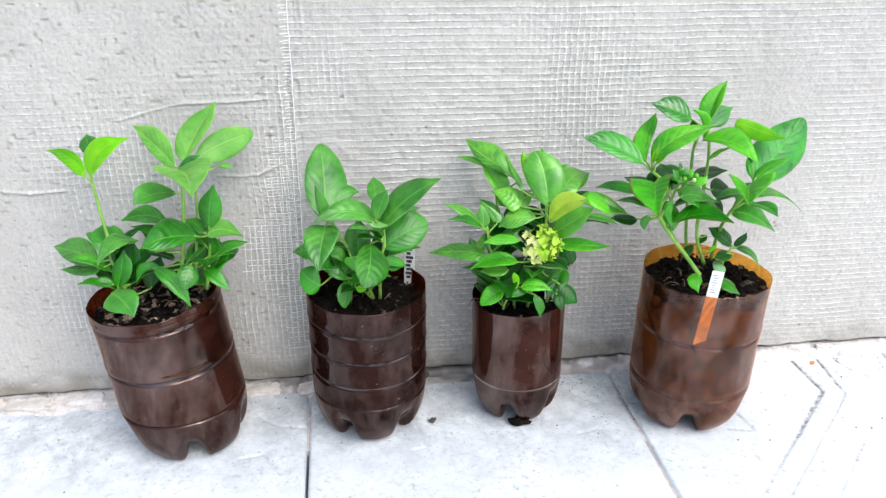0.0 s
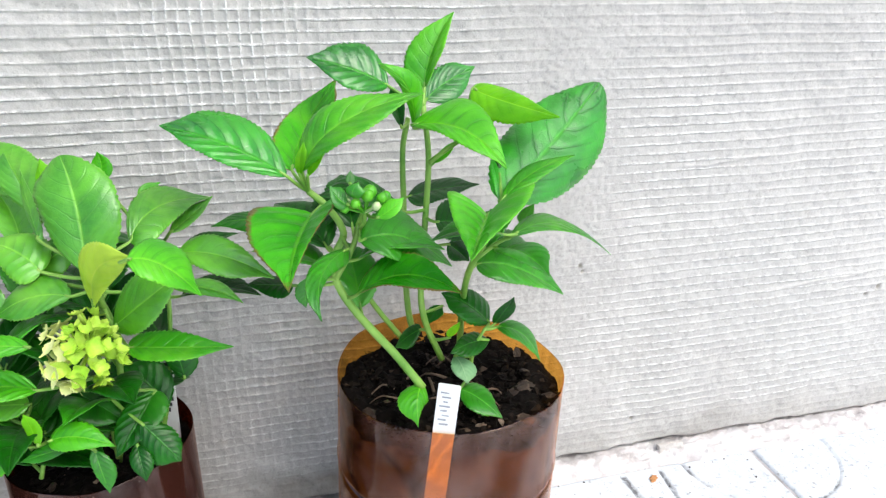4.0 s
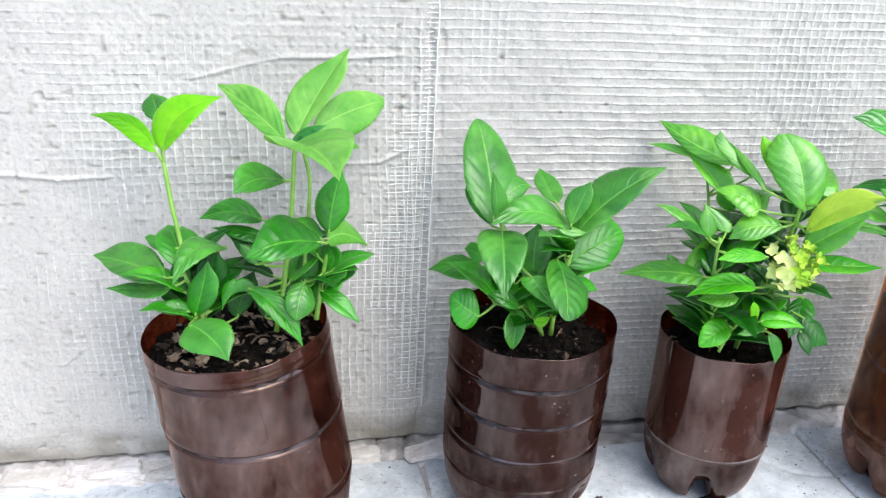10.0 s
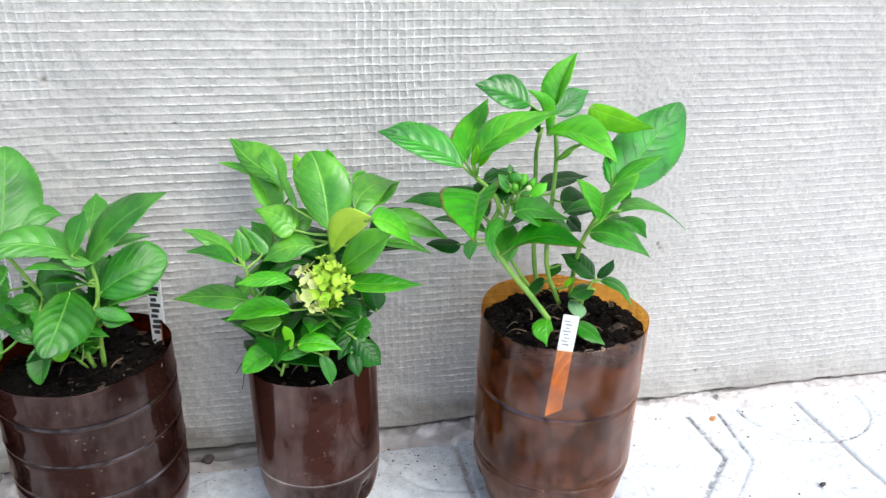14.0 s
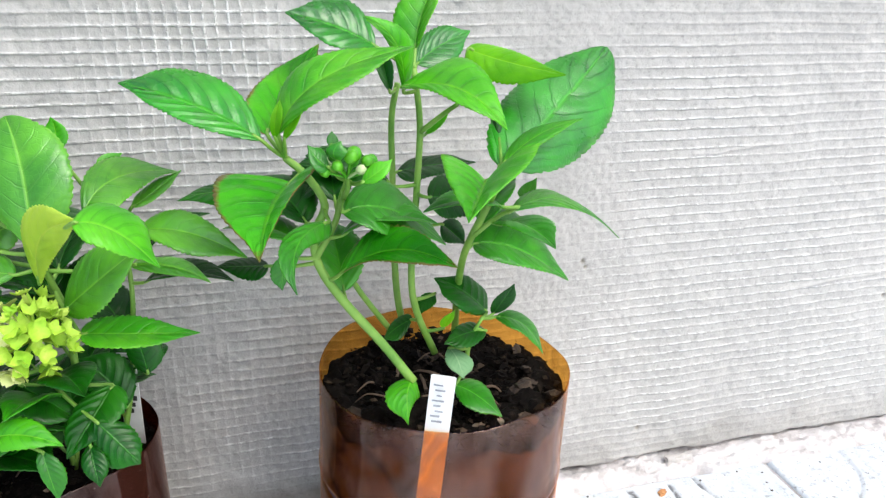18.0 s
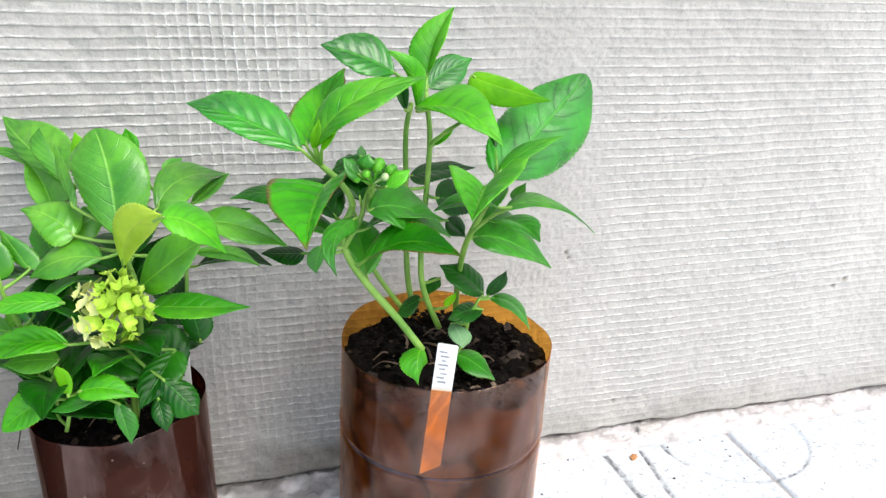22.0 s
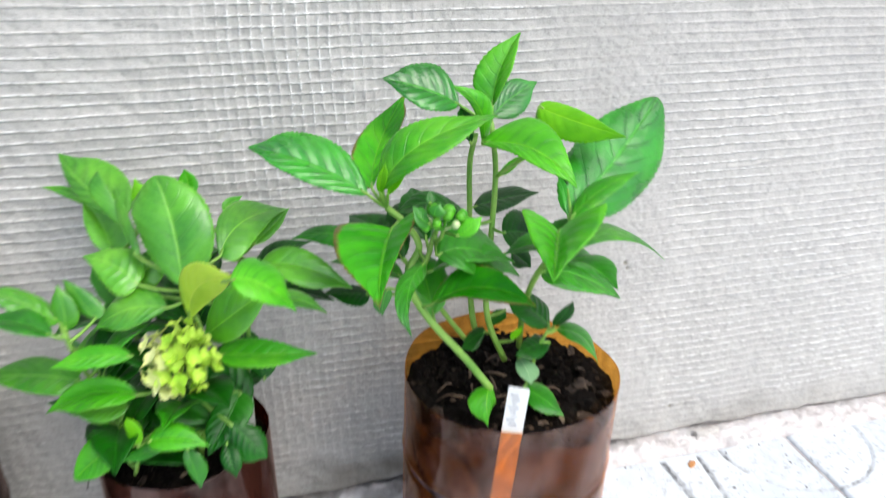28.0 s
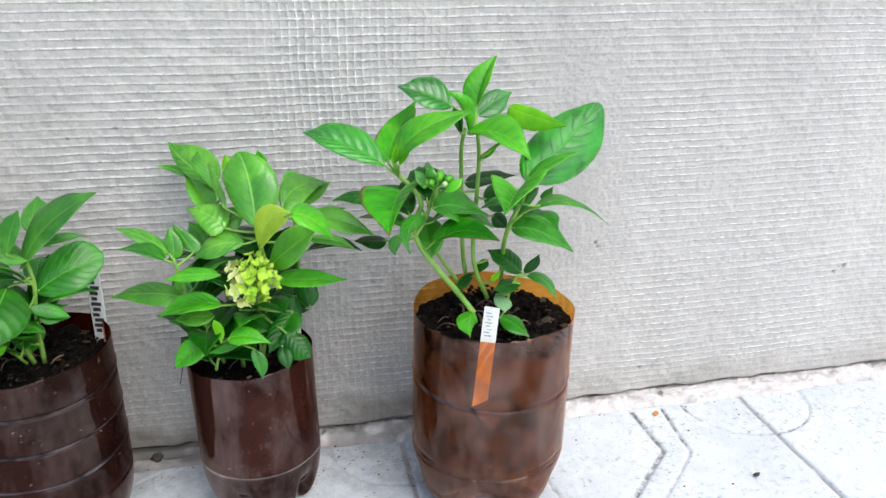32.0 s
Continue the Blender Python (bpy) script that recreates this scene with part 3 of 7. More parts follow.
def bare_mesh():
    """Glass-fibre mesh lying bare along the seam: one long edge thread, shorter ones beside it, and the threads across."""
    rnd = random.Random(12)
    verts, faces = [], []

    def thread(p, q, r):
        n = max(3, int((q - p).length / 0.006) + 1)
        pts = [p.lerp(q, i / (n - 1)) for i in range(n)]
        x = np.array([a.x for a in pts]) + np.array([rnd.uniform(-0.0004, 0.0004) for a in pts])
        z = np.array([a.z for a in pts]) + np.array([rnd.uniform(-0.0003, 0.0003) for a in pts])
        h = wall_relief(x, z)[0]
        k0 = len(verts)
        up = abs(q.z - p.z) > abs(q.x - p.x)
        for i in range(n):
            for a in range(5):
                g = 2 * math.pi * a / 5
                c, s = r * math.cos(g), r * math.sin(g)
                verts.append((x[i] + (c if up else 0), -h[i] - 0.0003 + s, z[i] + (0 if up else c)))
        for i in range(n - 1):
            for a in range(5):
                b = (a + 1) % 5
                faces.append((k0 + 5 * i + a, k0 + 5 * i + b, k0 + 5 * i + 5 + b, k0 + 5 * i + 5 + a))

    for k in range(11):
        x = -0.2478 - 0.0056 * k
        lo, hi = ((0.035, 0.42), (0.05, 0.27), (0.055, 0.26), (0.06, 0.245))[k] if k < 4 else (0.115 + rnd.uniform(0, 0.02), 0.185 - rnd.uniform(0, 0.03))
        thread(Vector((x, 0, lo)), Vector((x + 0.002, 0, hi)), 0.00050 if k == 0 else 0.00038)
    for i in range(60):
        z = 0.042 + 0.0059 * i
        reach = 0.006 if z > 0.265 else 0.020 + rnd.uniform(-0.004, 0.012)
        if 0.115 < z < 0.185:
            reach = rnd.uniform(0.035, 0.062)
        thread(Vector((-0.2478 - reach, 0, z)), Vector((-0.2462, 0, z + 0.0006)), 0.00036)
    return mesh_from("bare_mesh", verts, faces, THREAD)


bare = new("reinforcing_mesh", bare_mesh())
bare.parent = wall
core = new("masonry", box_mesh("masonry", (-4.0, 0.012, -0.2), (4.0, 0.25, 3.2), BASE_WALL))
core.parent = wall
for nm, lo, hi in (("plaster_left", (-4.0, -0.001, 0.006), (-0.60, 0.0118, 3.2)), ("plaster_right", (0.69960, -0.001, 0.006), (4.0, 0.0118, 3.2)),
                   ("plaster_above", (-0.60, -0.001, 0.43944), (0.69960, 0.0118, 3.2))):
    o = new("plaster_coat", box_mesh(nm, lo, hi, PLASTER))
    o.parent = wall

# ---- the ground ----
ground = tagged(new("ground", box_mesh("ground", (-30.0, -40.0, -0.30), (30.0, 0.012, -0.022), JOINT)), "dirty grey bedding under the paving slabs", "ground", kind="structure")
pavement = tagged(new("pavement"), "white-painted square paving slabs with a grooved geometric pattern", "pavement", kind="structure")
PITCH = 0.314
X0 = 0.064


def slab_mesh(fine, chevrons):
    """A square slab; its pattern is a pair of chevrons and a quarter arc in two corners, or the arcs with two short bent lines."""
    s = PITCH - 0.0030
    n = 200 if fine else 50
    u = np.linspace(0, 1, n)
    a, b = np.meshgrid(u * s, -u * s)
    groove = np.zeros_like(a)

    def cut(pts, w, deep=1.0):
        for p, q in zip(pts[:-1], pts[1:]):
            d = seg_dist(a + 0.0006 * smooth_noise(a, b, 0.02, 41), b, p, q)
            np.maximum(groove, deep * np.exp(-(d / w) ** 4), out=groove)

    arc = [(s - 0.058 * math.cos(t), -0.002 - 0.058 * math.sin(t)) for t in np.linspace(0.0, math.pi / 2, 12)]
    cut(arc, 0.0013)
    if chevrons:
        cut([(s - x, y) for x, y in arc], 0.0011)
        cut(((0.205, -0.006), (0.207, -0.062), (0.142, -0.128)), 0.0021)
        cut(((0.142, -0.128), (0.070, -0.200)), 0.0018, 0.40)
        cut(((0.233, -0.006), (0.228, -0.068), (0.200, -0.098)), 0.0014)
        cut(((0.200, -0.098), (0.096, -0.202)), 0.0012, 0.45)
        cut(((0.224, -0.121), (0.165, -0.180), (0.135, -0.210)), 0.0011, 0.35)
        cut(((0.100, -0.076), (0.106, -0.116), (0.082, -0.110)), 0.0012)
    else:
        cut(((0.1215, -0.0066), (0.0892, -0.0254), (0.1084, -0.1024), (0.094, -0.106)), 0.0012)
        cut(((0.225, -0.050), (0.220, -0.085)), 0.0013)
        cut(((0.2523, -0.0988), (0.273, -0.0945), (0.2905, -0.1247)), 0.0014)
    z = -0.0016 * groove + 0.0004 * smooth_noise(a, b, 0.03, 42) + 0.00025 * smooth_noise(a, b, 0.006, 43)
    edge = np.minimum(np.minimum(a, s - a), np.minimum(-b, b + s))
    chip = 0.0011 + 0.0013 * clamp01(smooth_noise(a, b, 0.016, 44))
    z -= 0.0022 * clamp01(1 - edge / chip) ** 2
    P = np.stack([a, b, z], -1)
    # skirt
    top = P.copy()
    P = np.empty((n + 2, n + 2, 3))
    P[1:-1, 1:-1] = top
    P[0, 1:-1], P[-1, 1:-1] = top[0], top[-1]
    P[1:-1, 0], P[1:-1, -1] = top[:, 0], top[:, -1]
    P[0, 0], P[0, -1], P[-1, 0], P[-1, -1] = top[0, 0], top[0, -1], top[-1, 0], top[-1, -1]
    P[0, :, 2] = P[-1, :, 2] = P[:, 0, 2] = P[:, -1, 2] = -0.022
    g = np.pad(groove, 1, mode="edge")
    return grid_mesh("slab", P, SLAB, (("groove", g),), flip=True)


fine_slabs, coarse_slab = (slab_mesh(True, False), slab_mesh(True, True)), slab_mesh(False, True)
for row in range(9):
    for col in range(-8, 9):
        near = row == 0 and -2 <= col <= 2
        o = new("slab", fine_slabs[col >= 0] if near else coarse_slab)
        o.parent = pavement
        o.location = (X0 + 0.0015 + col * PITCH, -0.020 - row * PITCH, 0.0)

FILL = simple("dirty_joint_fill", [(0.32, (0.16, 0.145, 0.14)), (0.5, (0.44, 0.41, 0.41)), (0.66, (0.74, 0.74, 0.75))], 26.0, 0.9, 300.0, 0.001)
for col in (-3, -2, -1, 0, 1, 2, 3):
    o = new("joint_fill", box_mesh("fill", (-0.0016, -0.112 if col == -1 else -0.330, -0.02), (0.0016, -0.02, -0.0025), FILL))
    o.parent = pavement
    o.location = (X0 + col * PITCH, 0, 0)


def mortar_strip():
    xs, ys = np.arange(-0.68, 0.84, 0.0016), np.arange(-0.036, 0.010, 0.0012)
    x, y = np.meshgrid(xs, ys)
    w = 0.012 + 0.009 * smooth_noise(x, 0 * y, 0.06, 51) + 0.005 * smooth_noise(x, 0 * y, 0.013, 52) + 0.006 * clamp01((x - 0.15) / 0.2) + 0.008 * clamp01((-0.25 - x) / 0.05) - 0.007 * np.exp(-((x + 0.1) / 0.04) ** 2)
    flat = 1 - 0.6 * clamp01((x - 0.05) / 0.10)
    z = 0.0020 + 0.0006 * flat + flat * (0.0014 * smooth_noise(x, y, 0.012, 53) + 0.0018 * smooth_noise(x, y, 0.004, 54)) + 0.0010 * smooth_noise(x, y, 0.0018, 55)
    z = z * clamp01((y + w + 0.006) / 0.005) - 0.005 * clamp01((-w - y) / 0.003)
    for cx in (-0.585, -0.515, -0.40, -0.285, -0.262):
        z -= 0.004 * np.exp(-((x - cx - 0.25 * (y + 0.01)) / 0.0016) ** 2)
    level = np.exp(-((x + 0.105) / 0.075) ** 4)
    z = z * (1 - 0.75 * level) - 0.012 * level * np.exp(-((y + 0.0035 + 0.001 * smooth_noise(x, 0 * y, 0.02, 56)) / 0.0022) ** 2)
    dirt = clamp01(0.6 * np.exp(-((x - 0.05) / 0.07) ** 4) * clamp01(0.7 + smooth_noise(x, y, 0.008, 60)) + level * (0.75 + 0.4 * smooth_noise(x, y, 0.01, 57)) + 0.8 * np.exp(-((x + 0.262) / 0.03) ** 2) * clamp01(0.6 + smooth_noise(x, y, 0.008, 58)) + 0.5 * clamp01((y + 0.006) / 0.004) * clamp01(0.5 + smooth_noise(x, y, 0.015, 59)))
    P = np.stack([x, y, z], -1)
    return grid_mesh("mortar", P, MORTAR, (("dirt", dirt),))


strip = tagged(new("mortar_strip", mortar_strip()), "rough pinkish mortar along the foot of the wall", "mortar", kind="structure")


def rubble(seed, length, depth, height):
    """A broken flat piece of old render."""
    bm = bmesh.new()
    bmesh.ops.create_cube(bm, size=1.0)
    bmesh.ops.subdivide_edges(bm, edges=bm.edges[:], cuts=3, use_grid_fill=True)
    for v in bm.verts:
        k = noise.noise(v.co * 2.3 + Vector((seed * 5.1, 0, 0)))
        q = noise.noise(v.co * 5.0 + Vector((0, seed * 3.3, 0)))
        v.co = Vector((v.co.x * length * (1 + 0.35 * k), v.co.y * depth * (1 + 0.5 * k + 0.25 * q), v.co.z * height * (1 + 0.4 * q)))
    bmesh.ops.bevel(bm, geom=[e for e in bm.edges if e.calc_face_angle(0.0) > 0.7], offset=0.0007, segments=1, affect="EDGES")
    me = bpy.data.meshes.new("rubble")
    bm.to_mesh(me)
    bm.free()
    me.materials.append(RUBBLE if seed % 3 else MORTAR)
    return me


RUBBLE = simple("pale_broken_render", [(0.3, (0.40, 0.37, 0.345)), (0.55, (0.60, 0.565, 0.535)), (0.75, (0.72, 0.69, 0.66))], 70.0, 0.92, 320.0, 0.0014)
for i, (x, y, a, b, turn) in enumerate(((-0.575, -0.015, 0.046, 0.016, 3), (-0.525, -0.018, 0.040, 0.018, -6), (-0.478, -0.014, 0.044, 0.014, 4), (-0.433, -0.019, 0.036, 0.017, -3),
                                        (-0.300, -0.016, 0.034, 0.013, 5), (-0.246, -0.019, 0.028, 0.015, 14), (-0.222, -0.012, 0.018, 0.010, -8), (0.318, -0.006, 0.020, 0.005, 3))):
    o = new("rubble_piece", rubble(i + 1, a, b, 0.0085))
    o.matrix_basis = pose(x, y, 0.0026, 0, 0, turn)
    o.parent = strip

# ---- bottles ----
FEET = 5


def bottle(name, base, rim_centre, r, h, rings, material, label, turn, waist=0.0, seed=0):
    """A bottle cut off at its shoulder: lathe walls with moulded rings, and a five-footed base."""
    root = thing(name, base, label, "planter", "bottle planters in a row")
    n = 160
    th = np.linspace(0, 2 * math.pi, n, endpoint=False)
    step = 2 * math.pi / FEET
    off = (th - turn) % step - step / 2
    foot = 1 - 0.97 * np.exp(-(off / 0.21) ** 4)
    rows = []
    low = 0.046
    # inner floor, feet, then the wall up to the rim
    for k in np.linspace(0.0, 1.0, 18):
        rows.append((k, None))
    for z in np.concatenate([np.linspace(low, h, 90)]):
        rows.append((None, z))
    V = np.zeros((len(rows), n, 3))
    for i, (k, z) in enumerate(rows):
        if z is None:
            ang = k * math.pi / 2
            fr = r * (0.60 + 0.40 * math.sin(ang) ** 0.85)
            fz = low * (1 - math.cos(ang)) ** 0.9
            vr = fr - 0.10 * r * (1 - k) ** 1.5
            vz = 0.0175 + (low - 0.0175) * (fz / low)
            R = fr * foot + vr * (1 - foot)
            R = R * (1 + 0.006 * np.sin(2 * th + seed) * (low / h) + 0.003 * np.sin(3 * th + 2 * seed + 40 * low))
            Z = fz * foot + vz * (1 - foot)
        else:
            R = np.full(n, r)
            for zr in rings:
                R = R - (0.0019 if zr > 0.06 else 0.0008) * np.exp(-((z - zr) / 0.0014) ** 2) + (0.0006 if zr > 0.06 else 0.0001) * np.exp(-((z - zr - 0.004) / 0.003) ** 2)
            R = R - waist * np.exp(-((z - low) / 0.02) ** 2)
            R = R * (1 + 0.006 * np.sin(2 * th + seed) * (z / h) + 0.003 * np.sin(3 * th + 2 * seed + 40 * z))
            Z = np.full(n, z)
            if z > h - 0.012:
                Z = Z + (z - h + 0.012) / 0.012 * (0.0012 * np.sin(2 * th + seed) + 0.0006 * np.sin(7 * th + seed))
        V[i] = np.stack([R * np.cos(th), R * np.sin(th), Z], -1)
    inner = V[::-1].copy()
    inner[:, :, :2] *= (r - 0.0006) / r
    inner = inner[inner[:, :, 2].mean(1) > low]
    outer_rows = len(V)
    V = np.concatenate([V, inner])
    V[..., 0] += (V[..., 2] / h) * (rim_centre[0] - base[0]) + base[0]
    V[..., 1] += (V[..., 2] / h) * (rim_centre[1] - base[1]) + base[1]
    lean = Vector((rim_centre[0] - base[0], rim_centre[1] - base[1], h))
    V[..., 2] += base[2] - (V[..., 0] - base[0]) * lean.x / h * 0.6 * clamp01(V[..., 2] / h)
    def skin(W, close, skin_material):
        fs = [(i * n + j, i * n + (j + 1) % n, (i + 1) * n + (j + 1) % n, (i + 1) * n + j) for i in range(len(W) - 1) for j in range(n)]
        if close:
            fs.append(tuple(range(n))[::-1])
        return mesh_from("bottle", W.reshape(-1, 3), fs, skin_material)

    cut = 19
    piece("bottle_base", skin(V[:cut], True, AMBER_FOOT if material is AMBER_PET else BROWN_FOOT), root, "five-footed moulded bottle base")
    wall_me = skin(V[cut - 1:], False, material)
    wall_me.materials.append(AMBER_INSIDE if material is AMBER_PET else BROWN_INSIDE)
    within = (outer_rows - cut) * n
    wall_me.polygons.foreach_set("material_index", [1 if i >= within else 0 for i in range(len(wall_me.polygons))])
    piece("bottle_wall", wall_me, root)
    return root


def soil(base, rim_centre, r, h, top, seed, label, turn, dip=0.0):
    """The soil inside a bottle: a column with a lumpy top."""
    rr = np.linspace(0, 1, 46)
    th = np.linspace(0, 2 * math.pi, 120, endpoint=False)
    T, Q = np.meshgrid(th, rr)
    x, y = Q * r * np.cos(T), Q * r * np.sin(T)
    z = top + 0.0042 * smooth_noise(x + seed, y, 0.016, 61) + 0.003 * smooth_noise(x + seed, y, 0.006, 62) + 0.0016 * smooth_noise(x + seed, y, 0.0025, 63)
    z = z + dip * (x * 0.0 + Q ** 2)
    rows = [np.stack([x[i], y[i], z[i]], -1) for i in range(len(rr))]
    for zz in np.linspace(top - 0.006, 0.045, 24):
        k = 1.0 + 0.004 * np.sin(5 * th + zz * 90)
        if seed > 3.5:
            k = 1.0 + 0.002 * np.sin(5 * th + zz * 90) + 0.0045 * min(max((0.096 - zz) / 0.012, 0.0), 1.0)
        rows.append(np.stack([r * k * np.cos(th), r * k * np.sin(th), np.full_like(th, zz)], -1))
    step = 2 * math.pi / FEET
    foot = 1 - 0.97 * np.exp(-(((th - turn) % step - step / 2) / 0.21) ** 4)
    for k in np.linspace(0.95, 0.12, 12):
        ang = k * math.pi / 2
        fr = r * (0.60 + 0.40 * math.sin(ang) ** 0.85)
        fz = 0.046 * (1 - math.cos(ang)) ** 0.9
        vr = fr - 0.10 * r * (1 - k) ** 1.5
        vz = 0.0175 + (0.046 - 0.0175) * (fz / 0.046)
        R, Z = 0.985 * (fr * foot + vr * (1 - foot)), fz * foot + vz * (1 - foot) + 0.0014
        rows.append(np.stack([R * np.cos(th), R * np.sin(th), Z], -1))
    V = np.stack(rows)
    V[..., 0] += (V[..., 2] / h) * (rim_centre[0] - base[0]) + base[0]
    V[..., 1] += (V[..., 2] / h) * (rim_centre[1] - base[1]) + base[1]
    V[..., 2] -= (V[..., 0] - base[0]) * (rim_centre[0] - base[0]) / h * 0.6
    m, n = V.shape[:2]
    faces = [(i * n + j, i * n + (j + 1) % n, (i + 1) * n + (j + 1) % n, (i + 1) * n + j) for i in range(m - 1) for j in range(n)]
    faces = [f[::-1] for f in faces]
    faces.append(tuple((m - 1) * n + j for j in range(n)))
    me = mesh_from("soil", V.reshape(-1, 3), faces, SOIL)
    me.materials.append(DAMP)
    side = (len(rr) - 1) * n
    me.polygons.foreach_set("material_index", [1 if i >= side else 0 for i in range(len(faces))])
    ob = new("potting_soil", me)
    return tagged(ob, label, "soil", kind="stuff")


P1 = dict(base=(-0.355, -0.078, 0.0), rim_centre=(-0.377, -0.062), r=0.0555, h=0.145)
P2 = dict(base=(-0.190, -0.070, 0.0), rim_centre=(-0.190, -0.075), r=0.0530, h=0.146)
P3 = dict(base=(-0.047, -0.066, 0.0), rim_centre=(-0.049, -0.070), r=0.0430, h=0.126)
P4 = dict(base=(0.117, -0.092, 0.0), rim_centre=(0.119, -0.095), r=0.0560, h=0.154)
bottle("bottle_planter", **P1, rings=(0.132, 0.088, 0.046), material=BROWN_PET, label="dark brown cut plastic bottle planter leaning to one side", turn=0.5, seed=1)
bottle("bottle_planter", **P2, rings=(0.121, 0.094, 0.068), material=DARK_PET, label="dark brown cut plastic bottle planter with three moulded rings", turn=-1.5, seed=2)
bottle("bottle_planter", **P3, rings=(0.042,), material=SMALL_PET, label="small narrow brown cut plastic bottle planter", turn=-1.35, seed=3)
bottle("bottle_planter", **P4, rings=(0.102, 0.050), material=AMBER_PET, label="amber brown cut plastic bottle planter with soil showing through", turn=-1.25, seed=4)
def inside(p, gap=0.0013):
    return dict(base=p["base"], rim_centre=p["rim_centre"], r=p["r"] - gap, h=p["h"])
TOPS = (0.131, 0.130, 0.113, 0.141)
SOILS = []
SOILS.append(soil(**inside(P1), top=TOPS[0], seed=1.0, turn=0.5, label="dark crumbly potting soil with bark in a brown bottle"))
SOILS.append(soil(**inside(P2), top=TOPS[1], seed=2.0, turn=-1.5, label="dark damp potting soil in a brown bottle"))
SOILS.append(soil(**inside(P3), top=TOPS[2], seed=3.0, turn=-1.35, label="dark potting soil in a narrow brown bottle"))
SOILS.append(soil(**inside(P4, 0.0012), top=TOPS[3], seed=4.0, turn=-1.25, label="dark potting soil with bark chips in an amber bottle"))

# ---- plants ----
def leaf_material(name, deep, bright, vein, gloss=0.34, brown=0.0, clear=0.16, shine=0.5, quilted=1.0):
    """Leaf blade: the map's x runs across the blade, its y from the stalk to the tip."""
    m, nt, b = nodes_of(name)
    out = nt.nodes["Material Output"]
    uv = nt.nodes.new("ShaderNodeUVMap")
    uv.uv_map = "blade"
    sep = nt.nodes.new("ShaderNodeSeparateXYZ")
    nt.links.new(uv.outputs[0], sep.inputs[0])
    across = math_node(nt, "MULTIPLY_ADD", sep.outputs[0], 2.0, -1.0)
    a = math_node(nt, "ABSOLUTE", across)
    v = sep.outputs[1]
    wob = noise_tex(nt, 90.0, 2.0, 0.5)
    bend = math_node(nt, "MULTIPLY", math_node(nt, "POWER", a, 1.35), 0.27)
    ph = math_node(nt, "MULTIPLY", math_node(nt, "SUBTRACT", v, bend), 7.0)
    ph = math_node(nt, "ADD", ph, math_node(nt, "MULTIPLY_ADD", wob.outputs[0], 0.5, -0.25))
    ph = math_node(nt, "ADD", ph, math_node(nt, "MULTIPLY", math_node(nt, "SIGN", across), 0.11))
    fr = math_node(nt, "FRACT", ph)
    d = math_node(nt, "ABSOLUTE", math_node(nt, "SUBTRACT", fr, 0.5))
    line = math_node(nt, "MINIMUM", 1.0, math_node(nt, "MAXIMUM", math_node(nt, "MULTIPLY_ADD", d, -16.0, 1.0), 0.0))
    fade = math_node(nt, "MINIMUM", 1.0, math_node(nt, "MULTIPLY_ADD", a, -1.2, 1.35))
    line = math_node(nt, "MULTIPLY", line, fade)
    rib = math_node(nt, "MAXIMUM", math_node(nt, "MULTIPLY_ADD", a, -22.0, 1.2), 0.0)
    net = nt.nodes.new("ShaderNodeTexVoronoi")
    net.feature = "DISTANCE_TO_EDGE"
    net.inputs["Scale"].default_value = 420.0
    tc = nt.nodes.new("ShaderNodeTexCoord")
    nt.links.new(tc.outputs["Object"], net.inputs["Vector"])
    mesh_veins = math_node(nt, "MAXIMUM", math_node(nt, "MULTIPLY_ADD", net.outputs["Distance"], -9.0, 1.0), 0.0)
    veins = math_node(nt, "ADD", math_node(nt, "MULTIPLY", line, 0.13), rib)
    veins = math_node(nt, "MINIMUM", math_node(nt, "ADD", veins, math_node(nt, "MULTIPLY", mesh_veins, 0.05)), 1.0)
    patchy = noise_tex(nt, 38.0, 5.0, 0.62)
    inf = nt.nodes.new("ShaderNodeObjectInfo")
    shade = math_node(nt, "MULTIPLY_ADD", inf.outputs["Random"], 0.5, -0.25)
    tone = math_node(nt, "ADD", math_node(nt, "MULTIPLY_ADD", patchy.outputs[0], 2.8, -0.95), shade)
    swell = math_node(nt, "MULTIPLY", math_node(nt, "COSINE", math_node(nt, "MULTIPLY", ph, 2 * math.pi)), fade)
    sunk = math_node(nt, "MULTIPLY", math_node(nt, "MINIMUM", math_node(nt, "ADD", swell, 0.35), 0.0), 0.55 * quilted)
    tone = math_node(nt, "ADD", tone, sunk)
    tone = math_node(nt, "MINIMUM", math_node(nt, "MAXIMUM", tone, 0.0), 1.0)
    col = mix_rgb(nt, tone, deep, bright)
    blotch = noise_tex(nt, 24.0, 4.0, 0.6)
    ageing = math_node(nt, "MAXIMUM", math_node(nt, "MULTIPLY_ADD", blotch.outputs[0], 3.2, -1.75), 0.0)
    margin = math_node(nt, "MAXIMUM", math_node(nt, "MULTIPLY_ADD", a, 6.0, -5.35), 0.0)
    margin = math_node(nt, "MULTIPLY", margin, blotch.outputs[0])
    col = mix_rgb(nt, math_node(nt, "MINIMUM", math_node(nt, "ADD", ageing, margin), 0.65), col, vein)
    col = mix_rgb(nt, math_node(nt, "MULTIPLY", veins, 0.6), col, vein)
    if brown:
        edge = noise_tex(nt, 120.0, 4.0, 0.7)
        far_out = math_node(nt, "MAXIMUM", a, math_node(nt, "MULTIPLY_ADD", v, 1.12, -0.16))
        k = math_node(nt, "ADD", far_out, math_node(nt, "MULTIPLY_ADD", edge.outputs[0], 0.5, -0.25))
        k = math_node(nt, "MINIMUM", math_node(nt, "MAXIMUM", math_node(nt, "MULTIPLY_ADD", k, 9.0, -7.95), 0.0), brown)
